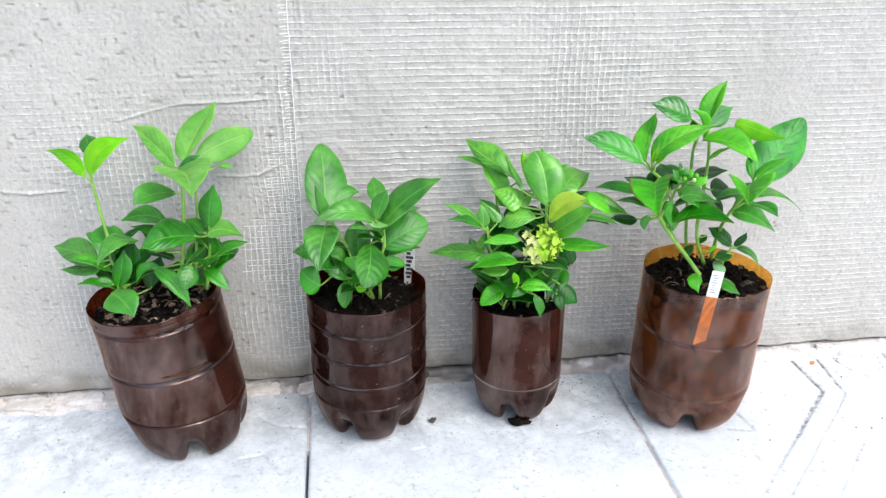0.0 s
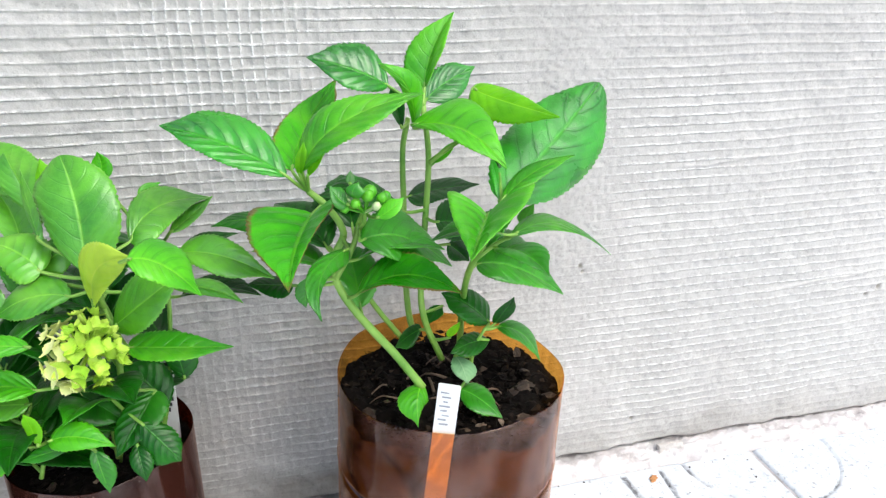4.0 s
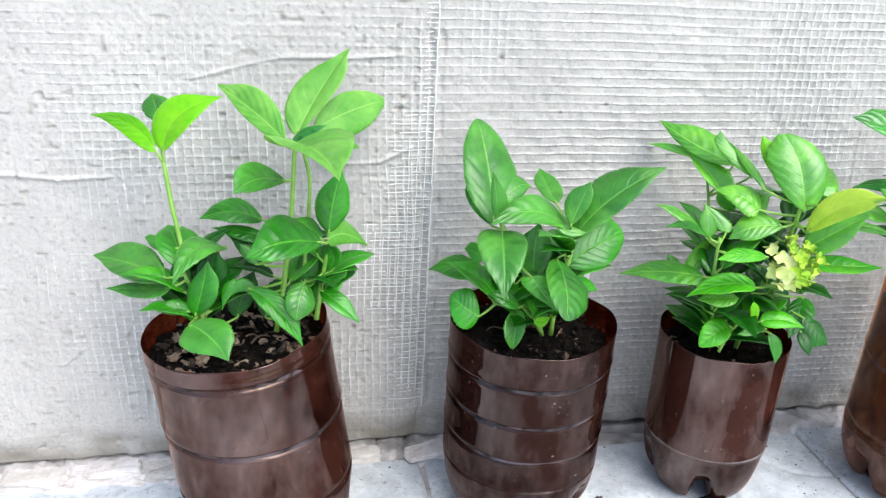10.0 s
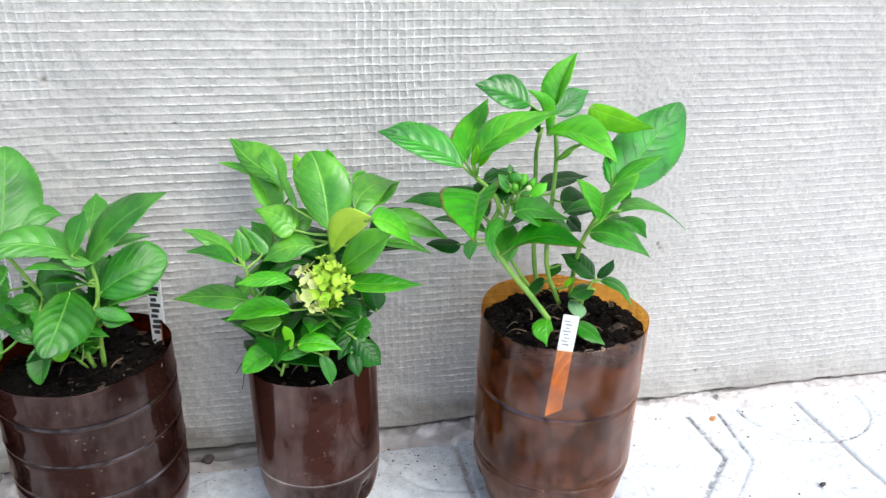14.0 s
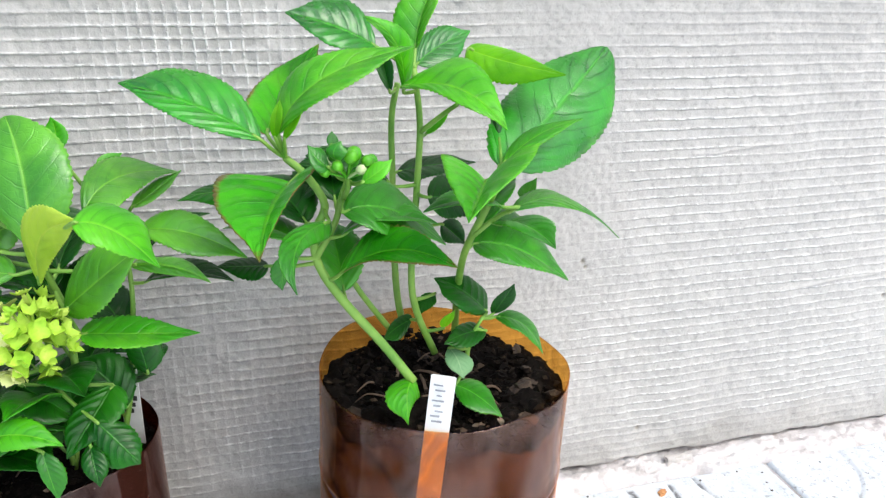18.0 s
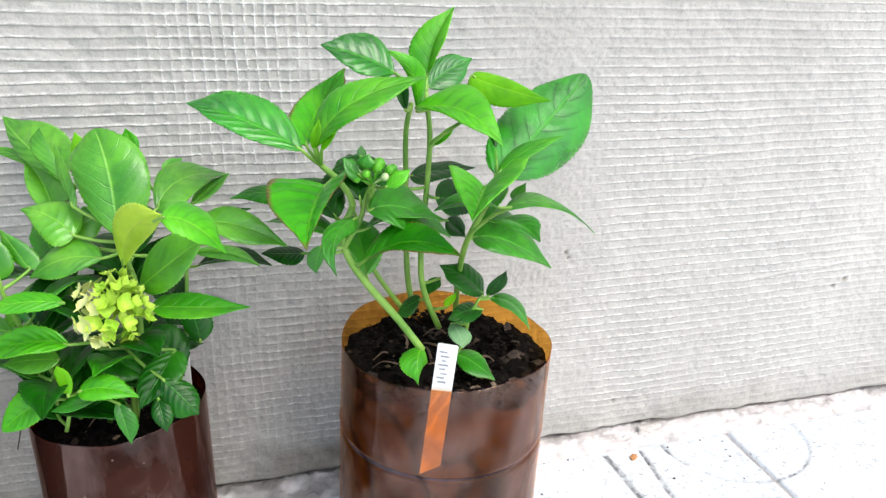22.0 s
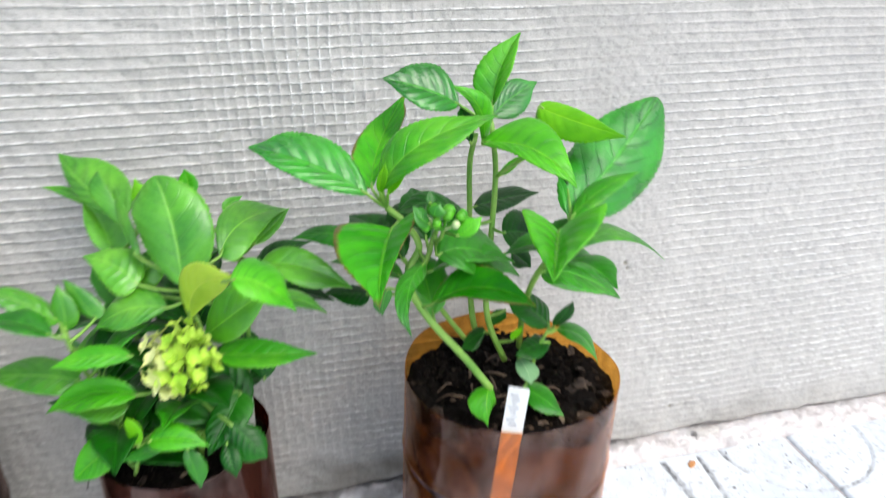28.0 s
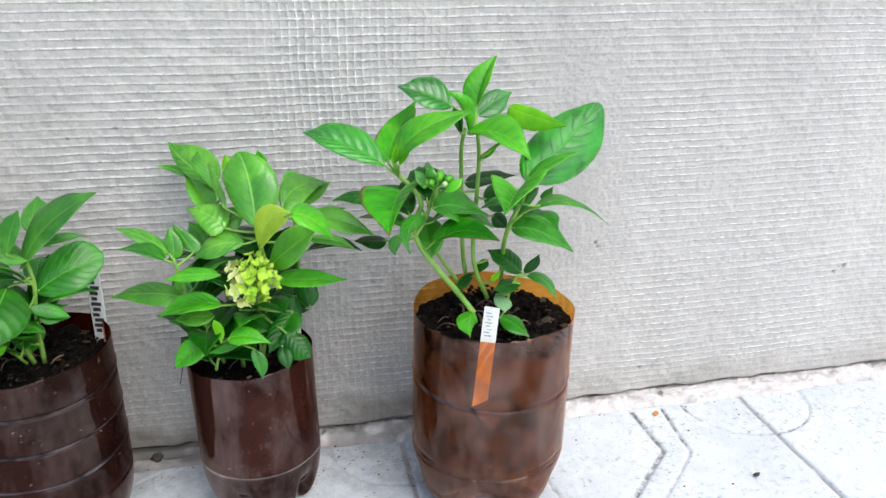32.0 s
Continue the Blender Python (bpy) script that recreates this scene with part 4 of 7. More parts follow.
        col = mix_rgb(nt, k, col, (0.22, 0.11, 0.04))
    nt.links.new(col, b.inputs["Base Color"])
    b.inputs["Roughness"].default_value = gloss
    b.inputs["Specular IOR Level"].default_value = shine
    b.inputs["Coat Weight"].default_value = 0.25 * shine
    b.inputs["Coat Roughness"].default_value = 0.30
    pucker = math_node(nt, "MULTIPLY", math_node(nt, "COSINE", math_node(nt, "MULTIPLY", ph, 2 * math.pi)), 0.5)
    quilt = math_node(nt, "SUBTRACT", math_node(nt, "MULTIPLY", pucker, 0.55), math_node(nt, "ADD", math_node(nt, "MULTIPLY", rib, 0.6), math_node(nt, "MULTIPLY", line, 0.45)))
    quilt = math_node(nt, "ADD", quilt, math_node(nt, "MULTIPLY", patchy.outputs[0], 0.45))
    quilt = math_node(nt, "SUBTRACT", quilt, math_node(nt, "MULTIPLY", mesh_veins, 0.10))
    big = nt.nodes.new("ShaderNodeAttribute")
    big.attribute_name = "relief"
    quilt = math_node(nt, "MULTIPLY", quilt, big.outputs["Fac"])
    bump(nt, b, quilt, 0.30 + 0.26 * quilted, 0.0011)
    rough = math_node(nt, "MULTIPLY_ADD", patchy.outputs[0], 0.25, gloss - 0.13)
    nt.links.new(rough, b.inputs["Roughness"])
    tl = nt.nodes.new("ShaderNodeBsdfTranslucent")
    nt.links.new(mix_rgb(nt, 1.0, col, (1.5, 1.35, 0.6), "MULTIPLY"), tl.inputs[0])
    mx = nt.nodes.new("ShaderNodeMixShader")
    mx.inputs[0].default_value = clear
    nt.links.new(b.outputs[0], mx.inputs[1])
    nt.links.new(tl.outputs[0], mx.inputs[2])
    nt.links.new(mx.outputs[0], out.inputs[0])
    return m


# inner and low leaves: the shade inside the bush put into the green
DARK = leaf_material("leaf_shaded_green", (0.0025, 0.05, 0.0005), (0.012, 0.15, 0.0012), (0.04, 0.25, 0.008), shine=0.35)
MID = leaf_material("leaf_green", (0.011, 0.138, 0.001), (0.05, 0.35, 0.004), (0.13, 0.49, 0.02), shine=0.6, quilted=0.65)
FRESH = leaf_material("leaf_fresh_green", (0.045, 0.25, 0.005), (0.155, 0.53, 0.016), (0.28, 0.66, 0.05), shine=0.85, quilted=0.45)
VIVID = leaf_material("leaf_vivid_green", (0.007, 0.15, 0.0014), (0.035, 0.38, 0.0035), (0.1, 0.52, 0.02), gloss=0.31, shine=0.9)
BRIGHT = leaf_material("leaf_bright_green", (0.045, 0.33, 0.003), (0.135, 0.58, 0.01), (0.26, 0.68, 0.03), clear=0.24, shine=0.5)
YOUNG = leaf_material("leaf_young_green", (0.1012, 0.4, 0.0018), (0.2208, 0.62, 0.0045), (0.3312, 0.68, 0.027), clear=0.32, shine=0.3, quilted=0.3)
YELLOW = leaf_material("leaf_yellow_green", (0.36, 0.58, 0.03), (0.58, 0.76, 0.09), (0.66, 0.8, 0.16), clear=0.34, shine=0.3, quilted=0.3)
COOL = leaf_material("leaf_cool_green", (0.018, 0.14, 0.006), (0.08, 0.34, 0.026), (0.19, 0.5, 0.07), shine=0.6, quilted=0.3)
LIGHT = leaf_material("leaf_light_green", (0.1, 0.34, 0.035), (0.25, 0.56, 0.095), (0.38, 0.66, 0.15), clear=0.24, shine=0.45, quilted=0.3)
PALE = leaf_material("leaf_pale_green", (0.13, 0.32, 0.12), (0.24, 0.44, 0.21), (0.36, 0.55, 0.30), gloss=0.6)
BROWN = leaf_material("leaf_brown_edged_green", (0.022, 0.24, 0.0008), (0.078, 0.48, 0.0024), (0.18, 0.58, 0.02), brown=0.85, shine=0.3)
STALK = simple("green_stalk", [(0.3, (0.12, 0.30, 0.030)), (0.7, (0.29, 0.49, 0.085))], 60.0, 0.5, 300.0, 0.0004)
SEPAL = simple("cream_yellow_sepal", [(0.3, (0.58, 0.70, 0.12)), (0.5, (0.76, 0.82, 0.28)), (0.7, (0.86, 0.88, 0.48))], 90.0, 0.6, 400.0, 0.0004)
LIME = simple("lime_green_sepal", [(0.3, (0.26, 0.53, 0.020)), (0.5, (0.45, 0.67, 0.05)), (0.72, (0.66, 0.78, 0.16))], 90.0, 0.6, 400.0, 0.0004)

BUSH = "hydrangeas in bottles"
plant_1 = thing("hydrangea", (-0.370, -0.068, 0.130), "tall leafy green hydrangea with one long bare shoot", "plant", BUSH)
plant_2 = thing("hydrangea", (-0.190, -0.074, 0.128), "low compact green hydrangea with broad leaves", "plant", BUSH)
plant_3 = thing("hydrangea", (-0.049, -0.070, 0.112), "hydrangea with a yellow-green flower head and mixed green leaves", "plant", BUSH)
plant_4 = thing("hydrangea", (0.118, -0.095, 0.136), "tallest hydrangea with brown-edged leaves and a green bud", "plant", BUSH)


def tube(points, r0, r1, sides=10, steps=5):
    """Points of a smooth tapering tube."""
    P = [Vector(p) for p in points]
    if len(P) == 2:
        P = [P[0], P[0].lerp(P[1], 0.5), P[1]]
    Q = []
    ext = [P[0] * 2 - P[1]] + P + [P[-1] * 2 - P[-2]]
    for i in range(1, len(ext) - 2):
        a, b, c, d = ext[i - 1:i + 3]
        for k in range(steps):
            t = k / steps
            Q.append(0.5 * (2 * b + (c - a) * t + (2 * a - 5 * b + 4 * c - d) * t * t + (3 * b - a - 3 * c + d) * t ** 3))
    Q.append(P[-1])
    verts, faces = [], []
    up = Vector((0.3, 0.9, 0.1))
    for i, q in enumerate(Q):
        t = (Q[min(i + 1, len(Q) - 1)] - Q[max(i - 1, 0)]).normalized()
        s = t.cross(up).normalized()
        u = s.cross(t)
        r = r0 + (r1 - r0) * i / (len(Q) - 1)
        for k in range(sides):
            g = 2 * math.pi * k / sides
            verts.append(q + (s * math.cos(g) + u * math.sin(g)) * r)
    for i in range(len(Q) - 1):
        for k in range(sides):
            faces.append((i * sides + k, i * sides + (k + 1) % sides, (i + 1) * sides + (k + 1) % sides, (i + 1) * sides + k))
    faces.append(tuple(range(sides))[::-1])
    faces.append(tuple((len(Q) - 1) * sides + k for k in range(sides)))
    return verts, faces


SHOOTS = {}


def stem(plant, points, r0, r1):
    SHOOTS.setdefault(plant.name, []).append([Vector(p) for p in points])
    piece("stem", mesh_from("stem", *tube(points, r0 * 0.74, r1 * 0.74), STALK), plant)


leaf_count = [0]


def leaf(plant, base, mid, tip, left, right, material, node, heart=False, blunt=False):
    """One blade with a saw-toothed rim: its rib bends from the stalk through mid to the tip, and its halves reach out to left and right."""
    leaf_count[0] += 1
    rnd = random.Random(leaf_count[0])
    A, M, B, Lp, Rp = (Vector(p) for p in (base, mid, tip, left, right))
    K = M * 2 - (A + B) * 0.5
    L = (M - A).length + (B - M).length

    def rib_at(v):
        return A * ((1 - v) ** 2) + K * (2 * v * (1 - v)) + B * (v * v)

    def profile(v):
        if heart:
            p = v ** 0.42 * (1 - v) ** 1.02
        elif blunt:
            p = v ** 0.55 * (1 - v) ** 0.64
        else:
            p = v ** 0.62 * (1 - v) ** 0.90
        return p * (1 - (0.10 if blunt else 0.30) * math.exp(-((v - 0.92) / 0.13) ** 2))

    wide = 0.30 if heart else 0.48
    centre = rib_at(wide)
    along = (rib_at(wide + 0.05) - rib_at(wide - 0.05)).normalized()
    up = (Rp - Lp).cross(along)
    if up.dot(Vector((0, -0.6, 0.8))) < 0:
        up = -up
    up.normalize()
    sides = []
    for q in (Lp, Rp):
        s = q - centre
        slide = s.dot(along)
        sides.append((s - along * slide, max(-0.35 * L, min(0.35 * L, slide))))
    full = profile(wide)
    teeth = max(10, min(26, int(L / 0.0021)))
    nv, nu = teeth * 3 + 1, 15
    ripple, wave, beat = rnd.uniform(0.02, 0.05), rnd.uniform(0, 6), rnd.uniform(8, 13)
    drift = rnd.uniform(-0.8, 0.8)
    plump = rnd.uniform(0.16, 0.30)
    top, uvs = [], []
    for i in range(nv):
        v = i / (nv - 1)
        c = rib_at(v)
        t = (K - A) * (1 - v) + (B - K) * v
        t.normalize()
        p = max(profile(v) / full, 0.012)
        for j in range(nu):
            u = 2 * j / (nu - 1) - 1
            au = abs(u)
            s, slide = sides[0] if u < 0 else sides[1]
            s = s - t * (s.dot(t) * 0.7)
            half = s.length * p
            w = au
            if au > 0.99:
                w *= 1 - min(0.09, 0.00075 / max(half, 0.002)) * (1 - (i % 3) / 2) * rnd.uniform(0.4, 1.3)
            q = c + s * (p * w) + t * (slide * p * au ** 1.5)
            n = s.cross(t)
            if n.dot(up) < 0:
                n = -n
            n.normalize()
            lift = plump * half * (au - au * au) * 1.6
            lift += ripple * half * math.sin(beat * v + wave + (2.1 if u > 0 else 0)) * au ** 2
            lift -= 0.024 * half * math.cos(2 * math.pi * (v - 0.27 * au ** 1.35) * 7 + drift * math.sin(5 * v)) * au * (1 - au) * 3.0
            top.append(q + n * lift)
            uvs.append((0.5 + 0.5 * u, v))
    low = [q - up * 0.00032 for q in top]
    verts = top + low
    N0 = nv * nu
    faces, fuv = [], []

    def quad(*ids):
        faces.append(ids)
        fuv.extend(uvs[k % N0] for k in ids)

    for i in range(nv - 1):
        for j in range(nu - 1):
            k = i * nu + j
            quad(k, k + 1, k + nu + 1, k + nu)
            quad(N0 + k, N0 + k + nu, N0 + k + nu + 1, N0 + k + 1)
        for k, d in ((i * nu, 1), (i * nu + nu - 1, -1)):
            ids = (k, k + nu, N0 + k + nu, N0 + k)
            quad(*(ids if d > 0 else ids[::-1]))
    me = mesh_from("leaf", verts, faces, material)
    layer = me.uv_layers.new(name="blade")
    layer.data.foreach_set("uv", [c for p in fuv for c in p])
    size = me.attributes.new("relief", "FLOAT", "POINT")
    size.data.foreach_set("value", [min(1.0, (L / 0.06) ** 1.3)] * len(verts))
    ob = piece("leaf", me, plant)
    q = Vector(node)
    if 0.0005 < (q - A).length < 0.06:
        bend = A.lerp(q, 0.5) + Vector((0, 0, -0.04 * (A - q).length))
        pe = mesh_from("petiole", *tube([q, bend, A, rib_at(0.07)], 0.0009, 0.0006, 7, 3), STALK)
        o = new("petiole", pe)
        o.parent = ob
        o.matrix_parent_inverse = world_of(ob).inverted()
    return ob


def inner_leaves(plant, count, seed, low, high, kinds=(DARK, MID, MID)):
    """Leaves low on the shoots, mostly turned to the wall; their dark green has shade put in."""
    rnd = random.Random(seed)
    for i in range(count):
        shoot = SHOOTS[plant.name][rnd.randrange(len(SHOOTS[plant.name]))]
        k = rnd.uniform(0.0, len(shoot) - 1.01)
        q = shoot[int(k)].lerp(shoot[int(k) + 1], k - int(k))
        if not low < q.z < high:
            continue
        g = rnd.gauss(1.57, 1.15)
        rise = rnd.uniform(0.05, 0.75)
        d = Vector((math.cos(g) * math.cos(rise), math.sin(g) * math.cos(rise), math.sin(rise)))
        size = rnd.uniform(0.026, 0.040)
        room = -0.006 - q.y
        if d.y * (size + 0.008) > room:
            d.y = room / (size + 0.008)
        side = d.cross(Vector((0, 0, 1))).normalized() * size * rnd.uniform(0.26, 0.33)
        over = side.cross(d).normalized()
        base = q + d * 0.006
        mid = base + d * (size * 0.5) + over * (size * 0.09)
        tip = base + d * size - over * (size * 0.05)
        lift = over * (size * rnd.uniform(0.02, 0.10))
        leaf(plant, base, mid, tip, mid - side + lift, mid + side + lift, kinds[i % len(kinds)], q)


def sepal_into(verts, faces, centre, out, side, size, cup):
    """A small rounded petal-like scale."""
    up = out.cross(side).normalized()
    k0 = len(verts)
    for i in range(5):
        v = i / 4
        wid = size * 0.52 * math.sin(math.pi * (0.13 + 0.80 * v))
        for j in range(5):
            u = j / 2 - 1
            verts.append(centre + side * (size * v) + up * (wid * u) + out * (cup * size * (v ** 2 * 0.5 + 0.25 * u * u * v)))
    for i in range(4):
        for j in range(4):
            k = k0 + i * 5 + j
            faces.append((k, k + 1, k + 6, k + 5))


def flower_head(plant, centre, radius, count, facing):
    """A rounded cluster of four-sepalled florets on short stalks."""
    rnd = random.Random(8)
    C, Fw = Vector(centre), Vector(facing).normalized()
    root = C - Fw * radius * 1.25
    head = piece("flower_head", mesh_from("peduncle", *tube([root - Vector((0, 0, 0.02)), root, C - Fw * radius * 0.3], 0.0013, 0.0009, 8, 4), STALK), plant, "yellow-green hydrangea flower head opening")
    made = 0
    for i in range(count * 3):
        g = i * 2.39996
        h = 1 - 1.35 * (i + 0.5) / (count * 3)
        if i % 3:
            continue
        rr = math.sqrt(max(0, 1 - h * h))
        e1 = Fw.cross(Vector((0, 0, 1))).normalized()
        e2 = e1.cross(Fw)
        d = (Fw * h + e1 * rr * math.cos(g) + e2 * rr * math.sin(g) * 0.98)
        p = C + d * radius * rnd.uniform(0.62, 1.15)
        out = (d.normalized() + Vector((rnd.uniform(-.5, .5), rnd.uniform(-.5, .3), rnd.uniform(-.2, .6)))).normalized()
        s0 = out.cross(Vector((rnd.random(), rnd.random(), rnd.random()))).normalized()
        vs, fs = [], []
        pale = d.x < -0.35 + rnd.uniform(-0.35, 0.35)
        size = rnd.uniform(0.0042, 0.0058) if pale else rnd.uniform(0.0026, 0.0046)
        for k in range(4):
            side = Matrix.Rotation(k * math.pi / 2 + rnd.uniform(-.15, .15), 3, out) @ s0
            sepal_into(vs, fs, p, out, side, size, rnd.uniform(0.15, 0.6) if pale else rnd.uniform(0.5, 1.5))
        tv, tf = tube([C - Fw * radius * 0.35, p], 0.0006, 0.0005, 5, 2)
        n0 = len(vs)
        vs += tv
        fs += [tuple(n0 + k for k in f) for f in tf]
        me = mesh_from("floret", vs, fs, SEPAL if pale else LIME)
        o = new("floret", me)
        o.parent = head
        o.matrix_parent_inverse = world_of(head).inverted()
        made += 1
    return head


def bud_cluster(plant, centre, radius):
    """A tight green flower bud: round closed florets of two cupped scales, with a few pale ones just opening."""
    rnd = random.Random(21)
    C = Vector(centre)
    bud = piece("flower_bud", mesh_from("bud_stalk", *tube([C + Vector((0.001, 0.017, -0.016)), C + Vector((0.001, 0.006, -0.009)), C - Vector((0, 0, 0.002))], 0.0011, 0.0009, 8, 4), STALK), plant, "tight green unopened flower bud")
    for i in range(15):
        g = i * 2.39996
        h = 1 - 1.1 * (i + 0.5) / 15
        rr = math.sqrt(max(0, 1 - h * h))
        d = Vector((rr * math.cos(g) * 1.15, rr * math.sin(g) * 0.8, h * 0.7))
        p = C + d * radius * rnd.uniform(0.75, 1.05)
        pale = i % 6 == 4
        r = rnd.uniform(0.0022, 0.0036) * (0.6 if pale else 1.0)
        out = (d + Vector((0, -0.3, 0.4))).normalized()
        s0 = out.orthogonal().normalized()
        s0 = Matrix.Rotation(rnd.uniform(0, 6.28), 3, out) @ s0
        s1 = out.cross(s0)
        vs, fs = [], []
        for a in range(7):
            lat = math.pi * a / 6
            for k in range(10):
                lon = 2 * math.pi * k / 10
                cleft = 1 - 0.22 * math.exp(-(math.sin(lon) / 0.35) ** 2) * (math.cos(lat) > -0.2)
                q = r * math.sin(lat) * cleft
                vs.append(p + out * (r * 0.85 * math.cos(lat)) + s0 * (q * math.cos(lon)) + s1 * (q * math.sin(lon) * 0.85))
        for a in range(6):
            for k in range(10):
                fs.append((a * 10 + k, a * 10 + (k + 1) % 10, a * 10 + 10 + (k + 1) % 10, a * 10 + 10 + k))
        tv, tf = tube([C - Vector((0, 0, 0.003)), p], 0.0006, 0.0005, 5, 2)
        n0 = len(vs)
        vs += tv
        fs += [tuple(n0 + k for k in f) for f in tf]
        o = new("floret_bud", mesh_from("floret_bud", vs, fs, PALE_TIP if pale else BRACT))
        o.parent = bud
        o.matrix_parent_inverse = world_of(bud).inverted()


BRACT = simple("green_bract", [(0.3, (0.03, 0.24, 0.004)), (0.7, (0.13, 0.46, 0.010))], 80.0, 0.45, 400.0, 0.0004)
PALE_TIP = simple("pale_bud_tip", [(0.3, (0.34, 0.50, 0.16)), (0.7, (0.58, 0.68, 0.38))], 80.0, 0.5)

stem(plant_4, [(0.0960, -0.1280, 0.1660), (0.0850, -0.1220, 0.1810), (0.0700, -0.1180, 0.2000), (0.0620, -0.1120, 0.2130), (0.0610, -0.1100, 0.2250), (0.0650, -0.1120, 0.2370), (0.0590, -0.1100, 0.2480), (0.0520, -0.1050, 0.2540)], 0.0026, 0.0019)
stem(plant_4, [(0.0610, -0.1120, 0.2160), (0.0690, -0.1100, 0.2290), (0.0710, -0.1120, 0.2390), (0.0730, -0.1150, 0.2470)], 0.0019, 0.0013)
stem(plant_4, [(0.1030, -0.0850, 0.1670), (0.1000, -0.0830, 0.1840), (0.0990, -0.0800, 0.2110), (0.0990, -0.0780, 0.2360), (0.0990, -0.0760, 0.2610), (0.1010, -0.0780, 0.2760)], 0.0022, 0.0017)
stem(plant_4, [(0.1130, -0.1000, 0.1620), (0.1050, -0.0980, 0.1820), (0.1030, -0.0960, 0.2000), (0.1060, -0.0920, 0.2350), (0.1080, -0.0880, 0.2610), (0.1060, -0.0850, 0.2830)], 0.0022, 0.0017)
stem(plant_4, [(0.1080, -0.0890, 0.2580), (0.1160, -0.0940, 0.2660), (0.1200, -0.1000, 0.2710)], 0.0016, 0.0012)
stem(plant_4, [(0.0950, -0.0900, 0.1710), (0.0830, -0.0920, 0.1890), (0.0720, -0.0950, 0.2080), (0.0600, -0.1000, 0.2260), (0.0530, -0.1000, 0.2320)], 0.0018, 0.0014)
stem(plant_4, [(0.1270, -0.0840, 0.1580), (0.1250, -0.0920, 0.1850), (0.1210, -0.1120, 0.2130), (0.1230, -0.1300, 0.2380), (0.1250, -0.1400, 0.2550)], 0.0022, 0.0019)
stem(plant_4, [(0.1230, -0.1120, 0.1590), (0.1250, -0.1120, 0.1730), (0.1300, -0.1120, 0.1830)], 0.0015, 0.0010)
stem(plant_4, [(0.1210, -0.1220, 0.2240), (0.1280, -0.1280, 0.2330), (0.1350, -0.1320, 0.2380)], 0.0015, 0.0010)
stem(plant_3, [(-0.0540, -0.0750, 0.1140), (-0.0560, -0.0700, 0.1460), (-0.0660, -0.0620, 0.1850), (-0.0710, -0.0550, 0.2200)], 0.0020, 0.0014)
stem(plant_3, [(-0.0420, -0.0750, 0.1120), (-0.0360, -0.0750, 0.1470), (-0.0330, -0.0880, 0.1900), (-0.0350, -0.0980, 0.2120), (-0.0370, -0.1040, 0.2300)], 0.0022, 0.0016)
stem(plant_3, [(-0.0660, -0.0820, 0.1230), (-0.0750, -0.0900, 0.1580), (-0.0830, -0.0980, 0.1860), (-0.0870, -0.1040, 0.2100)], 0.0018, 0.0013)
stem(plant_3, [(-0.0230, -0.0700, 0.1120), (-0.0150, -0.0660, 0.1490), (-0.0110, -0.0620, 0.1890), (-0.0130, -0.0600, 0.2170)], 0.0018, 0.0013)
stem(plant_3, [(-0.0700, -0.1000, 0.1280), (-0.0650, -0.1020, 0.1450), (-0.0590, -0.1030, 0.1520)], 0.0014, 0.0010)
stem(plant_3, [(-0.0740, -0.0900, 0.1330), (-0.0740, -0.0920, 0.1510), (-0.0720, -0.0920, 0.1570)], 0.0014, 0.0010)
stem(plant_3, [(-0.0420, -0.0750, 0.1120), (-0.0410, -0.0850, 0.1440), (-0.0400, -0.1000, 0.1760)], 0.0016, 0.0012)
stem(plant_2, [(-0.1840, -0.0780, 0.1340), (-0.1950, -0.0800, 0.1680), (-0.2090, -0.0820, 0.1960), (-0.2190, -0.0840, 0.2170)], 0.0022, 0.0016)
stem(plant_2, [(-0.1780, -0.0780, 0.1340), (-0.1770, -0.0800, 0.1670), (-0.1730, -0.0840, 0.1920), (-0.1740, -0.0880, 0.2110)], 0.0022, 0.0016)
stem(plant_2, [(-0.1860, -0.0850, 0.1380), (-0.2020, -0.0900, 0.1610), (-0.2200, -0.0900, 0.1640)], 0.0012, 0.0009)
stem(plant_1, [(-0.3950, -0.0800, 0.1490), (-0.4000, -0.0750, 0.1720), (-0.4040, -0.0680, 0.1980), (-0.4080, -0.0640, 0.2220), (-0.4110, -0.0600, 0.2470)], 0.0022, 0.0016)
stem(plant_1, [(-0.3520, -0.0750, 0.1440), (-0.3460, -0.0700, 0.1790), (-0.3410, -0.0660, 0.2170), (-0.3390, -0.0620, 0.2430), (-0.3380, -0.0600, 0.2560)], 0.0024, 0.0017)
stem(plant_1, [(-0.3380, -0.0700, 0.1530), (-0.3340, -0.0660, 0.1850), (-0.3310, -0.0600, 0.2150), (-0.3300, -0.0580, 0.2350), (-0.3330, -0.0580, 0.2520)], 0.0019, 0.0014)
stem(plant_1, [(-0.3280, -0.0750, 0.1510), (-0.3240, -0.0720, 0.1760), (-0.3190, -0.0700, 0.2010)], 0.0022, 0.0015)
stem(plant_1, [(-0.3920, -0.0850, 0.1520), (-0.3960, -0.0820, 0.1690), (-0.4020, -0.0800, 0.1860)], 0.0020, 0.0014)
leaf(plant_4, (0.0433, -0.1080, 0.2619), (0.0212, -0.0970, 0.2731), (-0.0042, -0.0880, 0.2802), (0.0239, -0.0840, 0.2834), (0.0139, -0.1040, 0.2704), VIVID, (0.0520, -0.1050, 0.2540))
leaf(plant_4, (0.0459, -0.1040, 0.2629), (0.0551, -0.0750, 0.2729), (0.0742, -0.0450, 0.2881), (0.0429, -0.0780, 0.2751), (0.0682, -0.0620, 0.2759), BROWN, (0.0520, -0.1050, 0.2540))
